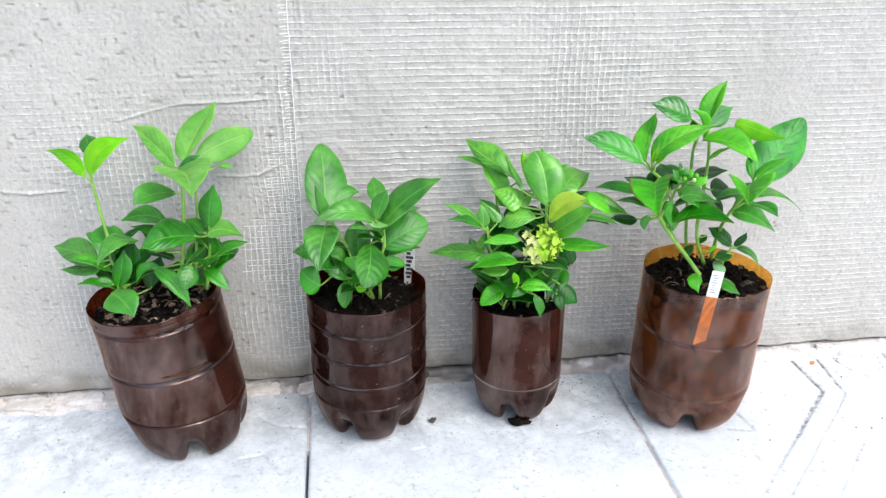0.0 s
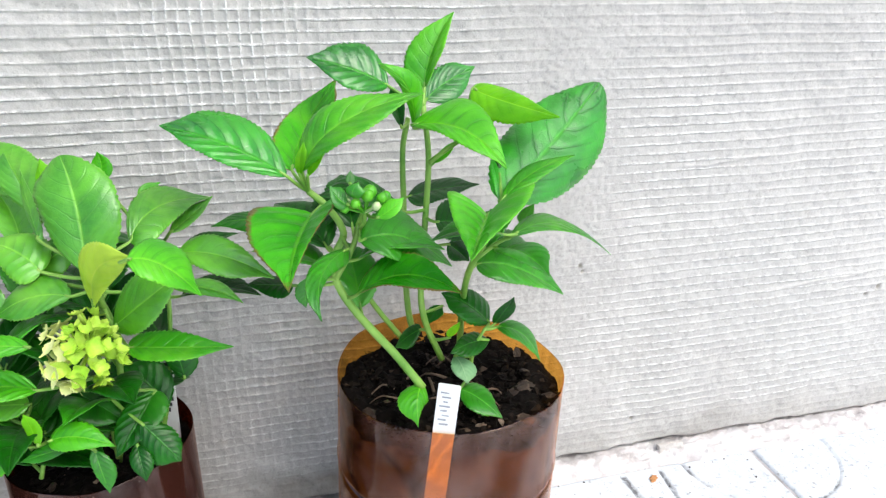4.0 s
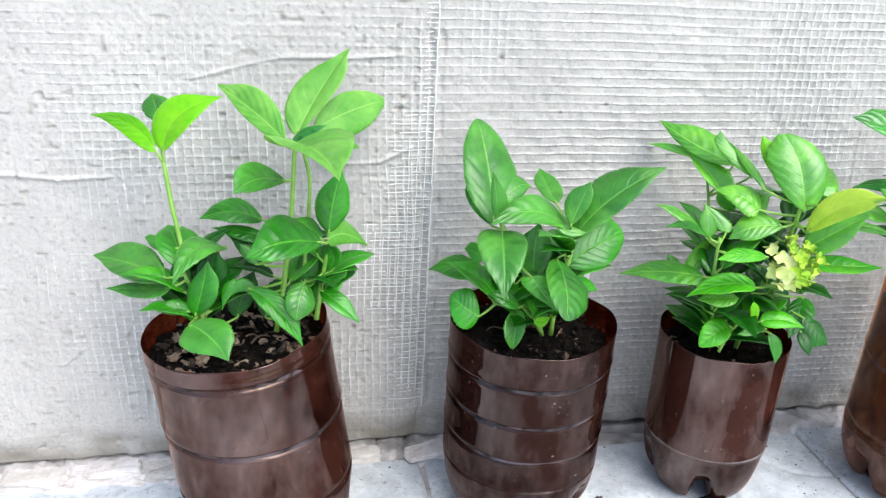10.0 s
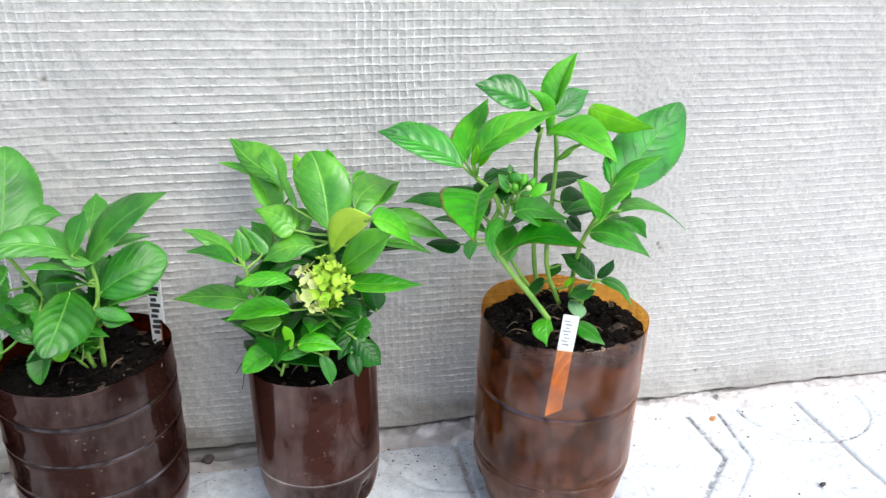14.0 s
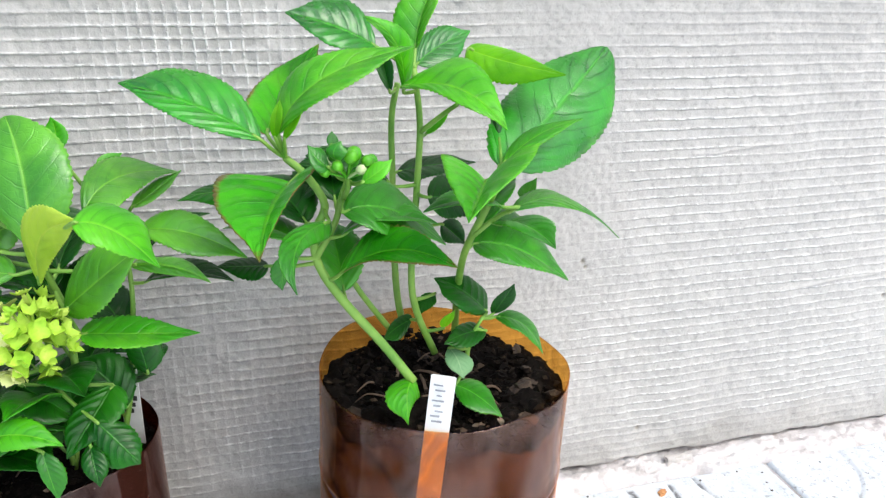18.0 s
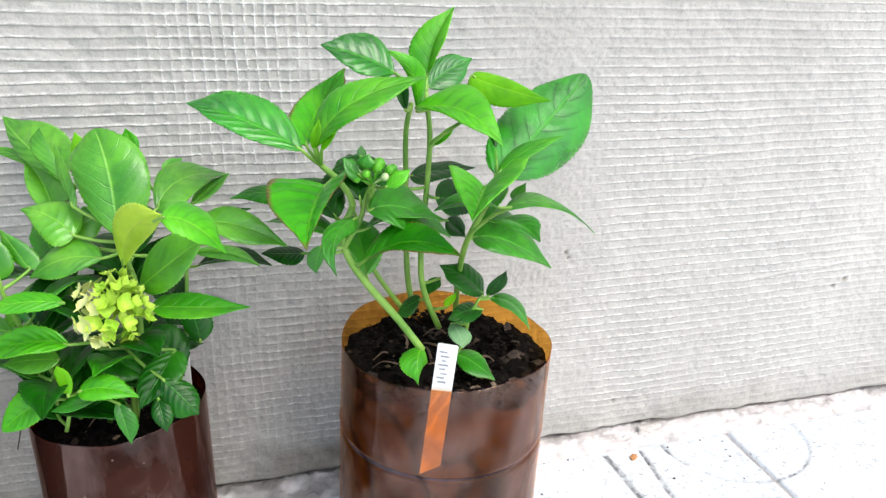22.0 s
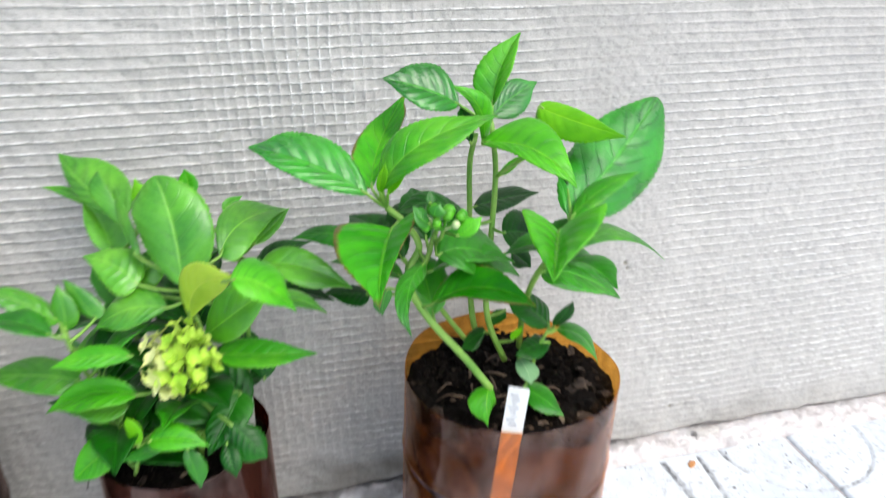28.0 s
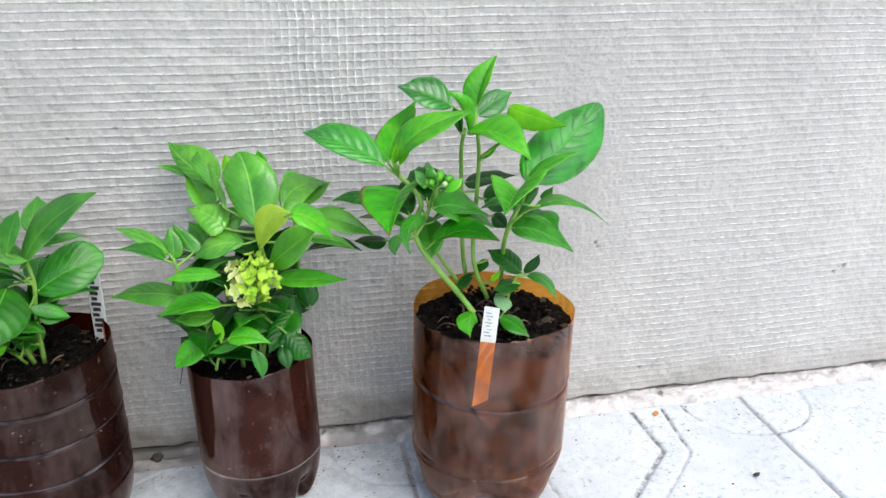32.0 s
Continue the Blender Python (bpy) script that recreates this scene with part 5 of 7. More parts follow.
leaf(plant_4, (0.0494, -0.1100, 0.2643), (0.0648, -0.1120, 0.2834), (0.0986, -0.1140, 0.2949), (0.0614, -0.1000, 0.2883), (0.0702, -0.1240, 0.2821), BRIGHT, (0.0520, -0.1050, 0.2540))
leaf(plant_4, (0.0483, -0.1100, 0.2628), (0.0484, -0.1120, 0.2701), (0.0503, -0.1120, 0.2769), (0.0465, -0.1120, 0.2696), (0.0508, -0.1140, 0.2711), YOUNG, (0.0520, -0.1050, 0.2540))
leaf(plant_4, (0.0512, -0.1120, 0.2626), (0.0539, -0.1160, 0.2693), (0.0572, -0.1200, 0.2757), (0.0525, -0.1150, 0.2700), (0.0553, -0.1180, 0.2691), YOUNG, (0.0520, -0.1050, 0.2540))
leaf(plant_4, (0.0527, -0.1120, 0.2467), (0.0425, -0.1400, 0.2440), (0.0372, -0.1610, 0.2359), (0.0264, -0.1190, 0.2507), (0.0609, -0.1220, 0.2551), BROWN, (0.0573, -0.1088, 0.2495), heart=True)
leaf(plant_4, (0.0412, -0.1080, 0.2388), (0.0274, -0.0920, 0.2385), (0.0117, -0.0820, 0.2330), (0.0267, -0.0860, 0.2404), (0.0289, -0.0980, 0.2341), MID, (0.0530, -0.1000, 0.2320))
leaf(plant_4, (0.0436, -0.1040, 0.2112), (0.0342, -0.0950, 0.2083), (0.0244, -0.0910, 0.2076), (0.0349, -0.0880, 0.2096), (0.0357, -0.1020, 0.2050), DARK, (0.0619, -0.1118, 0.2140))
leaf(plant_4, (0.0506, -0.1120, 0.2175), (0.0482, -0.1120, 0.2105), (0.0479, -0.1120, 0.2038), (0.0434, -0.1120, 0.2115), (0.0517, -0.1120, 0.2114), MID, (0.0610, -0.1120, 0.2160))
leaf(plant_4, (0.0650, -0.1220, 0.2339), (0.0498, -0.1550, 0.2382), (0.0473, -0.1720, 0.2286), (0.0438, -0.1580, 0.2394), (0.0574, -0.1400, 0.2326), MID, (0.0646, -0.1118, 0.2358))
leaf(plant_4, (0.0683, -0.1240, 0.2137), (0.0857, -0.1380, 0.2270), (0.1023, -0.1600, 0.2275), (0.0860, -0.1280, 0.2333), (0.0847, -0.1500, 0.2270), BROWN, (0.0654, -0.1145, 0.2075))
leaf(plant_4, (0.0693, -0.1260, 0.2384), (0.0891, -0.1200, 0.2359), (0.1112, -0.1180, 0.2195), (0.0948, -0.1020, 0.2394), (0.0872, -0.1320, 0.2302), MID, (0.0719, -0.1133, 0.2425))
leaf(plant_4, (0.1086, -0.1000, 0.2336), (0.1215, -0.0950, 0.2303), (0.1371, -0.0920, 0.2224), (0.1241, -0.0840, 0.2369), (0.1175, -0.1040, 0.2251), DARK, (0.1058, -0.0922, 0.2330))
leaf(plant_4, (0.1170, -0.0920, 0.2188), (0.1230, -0.0900, 0.2136), (0.1285, -0.0900, 0.2080), (0.1280, -0.0850, 0.2161), (0.1184, -0.0950, 0.2114), DARK, (0.1047, -0.0937, 0.2200))
leaf(plant_4, (0.1010, -0.0780, 0.2386), (0.1187, -0.0700, 0.2386), (0.1419, -0.0620, 0.2368), (0.1237, -0.0580, 0.2403), (0.1139, -0.0820, 0.2364), DARK, (0.0990, -0.0778, 0.2386))
leaf(plant_4, (0.1173, -0.1430, 0.2521), (0.1069, -0.1650, 0.2531), (0.0959, -0.1880, 0.2536), (0.1015, -0.1400, 0.2618), (0.1299, -0.1600, 0.2685), BRIGHT, (0.1248, -0.1391, 0.2535), heart=True)
leaf(plant_4, (0.1251, -0.1350, 0.2550), (0.1562, -0.1120, 0.2700), (0.1902, -0.0860, 0.2905), (0.1430, -0.1000, 0.2772), (0.1764, -0.1120, 0.2573), VIVID, (0.1247, -0.1387, 0.2528), blunt=True)
leaf(plant_4, (0.1241, -0.1400, 0.2565), (0.1401, -0.1350, 0.2661), (0.1602, -0.1280, 0.2696), (0.1417, -0.1260, 0.2664), (0.1413, -0.1400, 0.2651), BRIGHT, (0.1250, -0.1400, 0.2550))
leaf(plant_4, (0.1285, -0.1250, 0.2619), (0.1292, -0.1180, 0.2686), (0.1288, -0.1120, 0.2762), (0.1286, -0.1160, 0.2682), (0.1316, -0.1180, 0.2685), DARK, (0.1249, -0.1394, 0.2539))
leaf(plant_4, (0.1350, -0.1250, 0.2340), (0.1667, -0.1080, 0.2308), (0.2003, -0.0960, 0.2070), (0.1688, -0.0980, 0.2304), (0.1676, -0.1120, 0.2285), MID, (0.1313, -0.1299, 0.2353))
leaf(plant_4, (0.1245, -0.1120, 0.2164), (0.1442, -0.1120, 0.2124), (0.1706, -0.1080, 0.1942), (0.1519, -0.0920, 0.2207), (0.1390, -0.1220, 0.2098), MID, (0.1212, -0.1138, 0.2154))
leaf(plant_4, (0.1462, -0.1100, 0.2330), (0.1495, -0.1060, 0.2351), (0.1559, -0.1000, 0.2391), (0.1466, -0.1040, 0.2365), (0.1529, -0.1060, 0.2349), MID, (0.1323, -0.1304, 0.2361))
leaf(plant_4, (0.1364, -0.1000, 0.1790), (0.1253, -0.1000, 0.1900), (0.1130, -0.0970, 0.1965), (0.1341, -0.0900, 0.1907), (0.1188, -0.1080, 0.1877), DARK, (0.1297, -0.1120, 0.1824))
leaf(plant_4, (0.1139, -0.0950, 0.1882), (0.1107, -0.0930, 0.1848), (0.1072, -0.0920, 0.1764), (0.1070, -0.0920, 0.1842), (0.1140, -0.0950, 0.1826), DARK, (0.1044, -0.0974, 0.1874))
leaf(plant_4, (0.1392, -0.1000, 0.1779), (0.1437, -0.1000, 0.1838), (0.1487, -0.1000, 0.1913), (0.1401, -0.1000, 0.1853), (0.1492, -0.1000, 0.1832), DARK, (0.1298, -0.1120, 0.1826))
leaf(plant_4, (0.1394, -0.1030, 0.1779), (0.1511, -0.1080, 0.1750), (0.1584, -0.1140, 0.1628), (0.1574, -0.0980, 0.1733), (0.1464, -0.1160, 0.1753), MID, (0.1298, -0.1120, 0.1827))
leaf(plant_4, (0.1329, -0.1100, 0.1753), (0.1220, -0.1150, 0.1779), (0.1110, -0.1200, 0.1771), (0.1237, -0.1060, 0.1785), (0.1209, -0.1220, 0.1750), DARK, (0.1275, -0.1120, 0.1780))
leaf(plant_4, (0.1156, -0.1120, 0.1703), (0.1175, -0.1180, 0.1678), (0.1183, -0.1240, 0.1621), (0.1124, -0.1200, 0.1670), (0.1248, -0.1180, 0.1649), PALE, (0.1244, -0.1120, 0.1690))
leaf(plant_4, (0.0969, -0.1250, 0.1659), (0.0918, -0.1350, 0.1655), (0.0905, -0.1420, 0.1558), (0.0832, -0.1320, 0.1642), (0.0974, -0.1320, 0.1609), BRIGHT, (0.0958, -0.1279, 0.1662), heart=True)
leaf(plant_4, (0.1167, -0.1180, 0.1555), (0.1233, -0.1250, 0.1545), (0.1322, -0.1350, 0.1483), (0.1295, -0.1150, 0.1540), (0.1185, -0.1320, 0.1522), MID, (0.1230, -0.1120, 0.1590))
leaf(plant_4, (0.1037, -0.0950, 0.1769), (0.0973, -0.0950, 0.1740), (0.0902, -0.0980, 0.1703), (0.0986, -0.0900, 0.1764), (0.0973, -0.1000, 0.1705), DARK, (0.1065, -0.0984, 0.1783))
leaf(plant_4, (0.1154, -0.1040, 0.1758), (0.1171, -0.1040, 0.1789), (0.1203, -0.1040, 0.1834), (0.1145, -0.1040, 0.1800), (0.1197, -0.1040, 0.1791), YOUNG, (0.1087, -0.0989, 0.1726))
leaf(plant_4, (0.1078, -0.0800, 0.2897), (0.1127, -0.0760, 0.3062), (0.1230, -0.0720, 0.3212), (0.1018, -0.0720, 0.3059), (0.1157, -0.0840, 0.3092), BRIGHT, (0.1060, -0.0850, 0.2830))
leaf(plant_4, (0.0916, -0.0800, 0.2911), (0.0763, -0.0780, 0.2983), (0.0575, -0.0740, 0.3035), (0.0802, -0.0680, 0.3083), (0.0713, -0.0880, 0.2933), VIVID, (0.1060, -0.0850, 0.2830))
leaf(plant_4, (0.0964, -0.0850, 0.2735), (0.0952, -0.0800, 0.2819), (0.0932, -0.0780, 0.2897), (0.0911, -0.0800, 0.2843), (0.0977, -0.0820, 0.2856), DARK, (0.1007, -0.0777, 0.2739))
leaf(plant_4, (0.1011, -0.0880, 0.2739), (0.0959, -0.0980, 0.2936), (0.0839, -0.0960, 0.3039), (0.0885, -0.0980, 0.2995), (0.1024, -0.0940, 0.2951), BRIGHT, (0.1068, -0.0862, 0.2742))
leaf(plant_4, (0.1098, -0.0750, 0.2830), (0.1205, -0.0680, 0.2889), (0.1377, -0.0600, 0.2948), (0.1209, -0.0620, 0.2965), (0.1271, -0.0720, 0.2833), VIVID, (0.1060, -0.0850, 0.2830))
leaf(plant_4, (0.0982, -0.0960, 0.2774), (0.1136, -0.1200, 0.2805), (0.1263, -0.1380, 0.2690), (0.1210, -0.1040, 0.2890), (0.1078, -0.1280, 0.2785), BRIGHT, (0.1066, -0.0858, 0.2768))
leaf(plant_4, (0.1262, -0.0920, 0.2911), (0.1384, -0.1080, 0.2878), (0.1520, -0.1280, 0.2861), (0.1409, -0.0980, 0.2917), (0.1301, -0.1120, 0.2810), YOUNG, (0.1200, -0.1000, 0.2710))
leaf(plant_4, (0.1128, -0.0800, 0.2549), (0.1164, -0.0840, 0.2613), (0.1207, -0.0880, 0.2673), (0.1158, -0.0820, 0.2618), (0.1183, -0.0860, 0.2602), BRIGHT, (0.1077, -0.0887, 0.2566))
leaf(plant_4, (0.0737, -0.1400, 0.2534), (0.0783, -0.1420, 0.2568), (0.0842, -0.1400, 0.2608), (0.0778, -0.1380, 0.2592), (0.0808, -0.1440, 0.2560), BRIGHT, (0.0730, -0.1150, 0.2470))
leaf(plant_4, (0.0636, -0.1360, 0.2580), (0.0597, -0.1360, 0.2607), (0.0568, -0.1340, 0.2655), (0.0622, -0.1320, 0.2635), (0.0579, -0.1380, 0.2585), MID, (0.0730, -0.1150, 0.2470))
leaf(plant_4, (0.0664, -0.1370, 0.2602), (0.0645, -0.1390, 0.2639), (0.0673, -0.1380, 0.2674), (0.0625, -0.1370, 0.2648), (0.0702, -0.1400, 0.2644), MID, (0.0730, -0.1150, 0.2470))
leaf(plant_4, (0.0657, -0.1280, 0.2635), (0.0659, -0.1260, 0.2654), (0.0665, -0.1240, 0.2678), (0.0643, -0.1260, 0.2655), (0.0685, -0.1260, 0.2649), DARK, (0.0730, -0.1150, 0.2470))
leaf(plant_3, (-0.0599, -0.0600, 0.2433), (-0.0799, -0.0380, 0.2510), (-0.0929, -0.0140, 0.2604), (-0.0661, -0.0300, 0.2576), (-0.0819, -0.0420, 0.2456), FRESH, (-0.0710, -0.0550, 0.2200))
leaf(plant_3, (-0.0680, -0.0650, 0.2262), (-0.0733, -0.0500, 0.2361), (-0.0823, -0.0380, 0.2446), (-0.0795, -0.0550, 0.2350), (-0.0614, -0.0580, 0.2379), FRESH, (-0.0710, -0.0550, 0.2200))
leaf(plant_3, (-0.0714, -0.0450, 0.2411), (-0.0863, -0.0320, 0.2451), (-0.1019, -0.0200, 0.2457), (-0.0862, -0.0300, 0.2477), (-0.0864, -0.0340, 0.2425), FRESH, (-0.0710, -0.0550, 0.2200))
leaf(plant_3, (-0.0367, -0.1070, 0.2271), (-0.0382, -0.0960, 0.2522), (-0.0439, -0.0810, 0.2682), (-0.0547, -0.0880, 0.2506), (-0.0217, -0.0980, 0.2536), FRESH, (-0.0368, -0.1034, 0.2282), blunt=True)
leaf(plant_3, (-0.0328, -0.0620, 0.2512), (-0.0317, -0.0600, 0.2573), (-0.0328, -0.0600, 0.2632), (-0.0360, -0.0600, 0.2574), (-0.0271, -0.0600, 0.2561), BRIGHT, (-0.0130, -0.0600, 0.2170))
leaf(plant_3, (-0.0205, -0.0960, 0.2345), (-0.0089, -0.0800, 0.2433), (0.0127, -0.0570, 0.2379), (-0.0098, -0.0660, 0.2478), (-0.0056, -0.0920, 0.2378), FRESH, (-0.0370, -0.1040, 0.2300))
leaf(plant_3, (-0.0172, -0.0660, 0.2428), (-0.0144, -0.0640, 0.2459), (-0.0083, -0.0600, 0.2477), (-0.0158, -0.0630, 0.2480), (-0.0117, -0.0650, 0.2431), BRIGHT, (-0.0130, -0.0600, 0.2170))
leaf(plant_3, (-0.0057, -0.0780, 0.2303), (0.0030, -0.0700, 0.2341), (0.0134, -0.0580, 0.2389), (0.0008, -0.0660, 0.2361), (0.0057, -0.0720, 0.2331), FRESH, (-0.0130, -0.0600, 0.2170))
leaf(plant_3, (-0.0354, -0.1120, 0.2150), (-0.0289, -0.1300, 0.2383), (-0.0144, -0.1460, 0.2474), (-0.0322, -0.1280, 0.2473), (-0.0236, -0.1360, 0.2350), YELLOW, (-0.0358, -0.1003, 0.2189))
leaf(plant_3, (-0.0166, -0.1470, 0.2478), (-0.0055, -0.1460, 0.2444), (0.0071, -0.1470, 0.2312), (-0.0006, -0.1280, 0.2441), (-0.0083, -0.1540, 0.2415), BRIGHT, (-0.0370, -0.1040, 0.2300))
leaf(plant_3, (-0.0303, -0.1050, 0.2011), (-0.0169, -0.1120, 0.2141), (0.0001, -0.1180, 0.2290), (-0.0179, -0.1040, 0.2242), (-0.0141, -0.1180, 0.2070), FRESH, (-0.0344, -0.0950, 0.2053))
leaf(plant_3, (-0.0028, -0.0840, 0.2226), (0.0152, -0.0920, 0.2229), (0.0360, -0.1030, 0.2151), (0.0154, -0.0840, 0.2291), (0.0132, -0.1040, 0.2194), FRESH, (-0.0130, -0.0600, 0.2170))
leaf(plant_3, (-0.0061, -0.1040, 0.2163), (0.0089, -0.1120, 0.2176), (0.0219, -0.1190, 0.2128), (0.0100, -0.1000, 0.2160), (0.0072, -0.1100, 0.2136), FRESH, (-0.0353, -0.0989, 0.2147))
leaf(plant_3, (-0.0256, -0.1080, 0.1926), (-0.0059, -0.1150, 0.1935), (0.0166, -0.1200, 0.1937), (-0.0086, -0.1060, 0.1973), (-0.0099, -0.1220, 0.1913), BRIGHT, (-0.0338, -0.0921, 0.1991))
leaf(plant_3, (-0.0909, -0.0900, 0.2081), (-0.1043, -0.0880, 0.2184), (-0.1214, -0.0840, 0.2251), (-0.1034, -0.0800, 0.2200), (-0.1050, -0.0940, 0.2150), FRESH, (-0.0863, -0.1029, 0.2056))
leaf(plant_3, (-0.0887, -0.0920, 0.2050), (-0.0880, -0.0900, 0.2142), (-0.0897, -0.0860, 0.2240), (-0.0931, -0.0880, 0.2149), (-0.0821, -0.0900, 0.2125), FRESH, (-0.0858, -0.1022, 0.2029))
leaf(plant_3, (-0.0448, -0.1020, 0.2152), (-0.0607, -0.0980, 0.2146), (-0.0759, -0.0960, 0.2058), (-0.0607, -0.0880, 0.2197), (-0.0627, -0.1040, 0.2077), FRESH, (-0.0356, -0.0997, 0.2170))
leaf(plant_3, (-0.0602, -0.1150, 0.2011), (-0.0758, -0.1140, 0.2027), (-0.0921, -0.1140, 0.2000), (-0.0760, -0.1080, 0.2048), (-0.0774, -0.1180, 0.1993), BRIGHT, (-0.0854, -0.1016, 0.2003))
leaf(plant_3, (-0.0858, -0.0950, 0.1795), (-0.1071, -0.0850, 0.1797), (-0.1334, -0.0720, 0.1736), (-0.1080, -0.0740, 0.1831), (-0.1047, -0.0950, 0.1757), FRESH, (-0.0814, -0.0964, 0.1803))
leaf(plant_3, (-0.0902, -0.0700, 0.1704), (-0.0921, -0.0640, 0.1749), (-0.0940, -0.0570, 0.1803), (-0.0959, -0.0620, 0.1743), (-0.0868, -0.0620, 0.1758), FRESH, (-0.0777, -0.0927, 0.1675))
leaf(plant_3, (-0.0612, -0.1120, 0.1795), (-0.0799, -0.1060, 0.1796), (-0.1009, -0.1020, 0.1701), (-0.0811, -0.1040, 0.1868), (-0.0824, -0.1180, 0.1794), BRIGHT, (-0.0400, -0.1000, 0.1760))
leaf(plant_3, (-0.0718, -0.1100, 0.1522), (-0.0822, -0.1120, 0.1493), (-0.0929, -0.1140, 0.1410), (-0.0854, -0.1060, 0.1553), (-0.0788, -0.1180, 0.1450), BRIGHT, (-0.0638, -0.1022, 0.1464), blunt=True)
leaf(plant_3, (-0.0590, -0.1200, 0.1600), (-0.0469, -0.1240, 0.1626), (-0.0333, -0.1280, 0.1584), (-0.0467, -0.1180, 0.1666), (-0.0505, -0.1280, 0.1591), BRIGHT, (-0.0590, -0.1030, 0.1520))
leaf(plant_3, (-0.0631, -0.1200, 0.1584), (-0.0645, -0.1200, 0.1674), (-0.0663, -0.1200, 0.1739), (-0.0674, -0.1200, 0.1683), (-0.0611, -0.1200, 0.1686), YOUNG, (-0.0590, -0.1030, 0.1520))
leaf(plant_3, (-0.0184, -0.1000, 0.1653), (-0.0263, -0.1100, 0.1566), (-0.0351, -0.1180, 0.1461), (-0.0343, -0.1080, 0.1582), (-0.0158, -0.1120, 0.1567), DARK, (-0.0403, -0.0962, 0.1678))
leaf(plant_3, (-0.0246, -0.1120, 0.1574), (-0.0164, -0.1180, 0.1497), (-0.0094, -0.1220, 0.1420), (-0.0221, -0.1200, 0.1420), (-0.0100, -0.1140, 0.1512), DARK, (-0.0403, -0.0952, 0.1658))
leaf(plant_3, (-0.0269, -0.1160, 0.1496), (-0.0256, -0.1220, 0.1445), (-0.0239, -0.1260, 0.1373), (-0.0298, -0.1220, 0.1437), (-0.0203, -0.1220, 0.1441), DARK, (-0.0405, -0.0929, 0.1608))
leaf(plant_3, (-0.0445, -0.1120, 0.1470), (-0.0425, -0.1160, 0.1388), (-0.0403, -0.1180, 0.1279), (-0.0459, -0.1160, 0.1403), (-0.0362, -0.1160, 0.1383), MID, (-0.0590, -0.1030, 0.1520))
leaf(plant_3, (-0.0673, -0.1050, 0.1691), (-0.0794, -0.1020, 0.1686), (-0.0917, -0.1000, 0.1666), (-0.0790, -0.0950, 0.1713), (-0.0794, -0.1080, 0.1647), FRESH, (-0.0782, -0.0932, 0.1693))
leaf(plant_3, (-0.0526, -0.1180, 0.1539), (-0.0612, -0.1180, 0.1530), (-0.0716, -0.1180, 0.1503), (-0.0611, -0.1150, 0.1558), (-0.0631, -0.1200, 0.1502), MID, (-0.0590, -0.1030, 0.1520))
leaf(plant_3, (-0.0521, -0.0950, 0.1674), (-0.0418, -0.1000, 0.1610), (-0.0316, -0.1050, 0.1546), (-0.0379, -0.0920, 0.1659), (-0.0473, -0.1080, 0.1580), DARK, (-0.0403, -0.0957, 0.1668))
leaf(plant_3, (-0.0631, -0.0750, 0.2166), (-0.0679, -0.0720, 0.2234), (-0.0720, -0.0700, 0.2304), (-0.0734, -0.0700, 0.2211), (-0.0607, -0.0720, 0.2269), BRIGHT, (-0.0699, -0.0566, 0.2120))
leaf(plant_3, (-0.0592, -0.0850, 0.2186), (-0.0526, -0.0820, 0.2252), (-0.0420, -0.0800, 0.2286), (-0.0551, -0.0760, 0.2305), (-0.0480, -0.0860, 0.2196), FRESH, (-0.0355, -0.0995, 0.2164))
leaf(plant_2, (-0.2224, -0.0820, 0.2143), (-0.2220, -0.0580, 0.2403), (-0.2242, -0.0300, 0.2651), (-0.2385, -0.0620, 0.2416), (-0.2025, -0.0500, 0.2376), COOL, (-0.2185, -0.0839, 0.2159), blunt=True)
leaf(plant_2, (-0.2240, -0.0950, 0.2210), (-0.2260, -0.0960, 0.2368), (-0.2287, -0.0950, 0.2506), (-0.2287, -0.0940, 0.2345), (-0.2178, -0.0940, 0.2316), COOL, (-0.2190, -0.0840, 0.2170))
leaf(plant_2, (-0.2210, -0.0720, 0.2086), (-0.2283, -0.0620, 0.2180), (-0.2336, -0.0550, 0.2304), (-0.2348, -0.0580, 0.2222), (-0.2199, -0.0660, 0.2229), MID, (-0.2157, -0.0833, 0.2101))
leaf(plant_2, (-0.1753, -0.0880, 0.2108), (-0.2034, -0.0980, 0.2272), (-0.2309, -0.1070, 0.2226), (-0.1980, -0.0840, 0.2323), (-0.2069, -0.1060, 0.2223), COOL, (-0.1740, -0.0880, 0.2108))
leaf(plant_2, (-0.1874, -0.0940, 0.2170), (-0.1790, -0.0960, 0.2132), (-0.1691, -0.0980, 0.2131), (-0.1775, -0.0930, 0.2156), (-0.1801, -0.0980, 0.2108), COOL, (-0.1740, -0.0880, 0.2110))
leaf(plant_2, (-0.1775, -0.0620, 0.2189), (-0.1781, -0.0420, 0.2235), (-0.1783, -0.0240, 0.2303), (-0.1853, -0.0380, 0.2243), (-0.1684, -0.0400, 0.2247), COOL, (-0.1740, -0.0880, 0.2110))
leaf(plant_2, (-0.1761, -0.0920, 0.2062), (-0.1559, -0.0960, 0.2333), (-0.1255, -0.0980, 0.2526), (-0.1574, -0.0800, 0.2428), (-0.1500, -0.1040, 0.2311), COOL, (-0.1738, -0.0872, 0.2073))
leaf(plant_2, (-0.1801, -0.0980, 0.2176), (-0.1763, -0.0980, 0.2298), (-0.1700, -0.0960, 0.2439), (-0.1821, -0.0920, 0.2348), (-0.1696, -0.1000, 0.2339), COOL, (-0.1740, -0.0880, 0.2110))
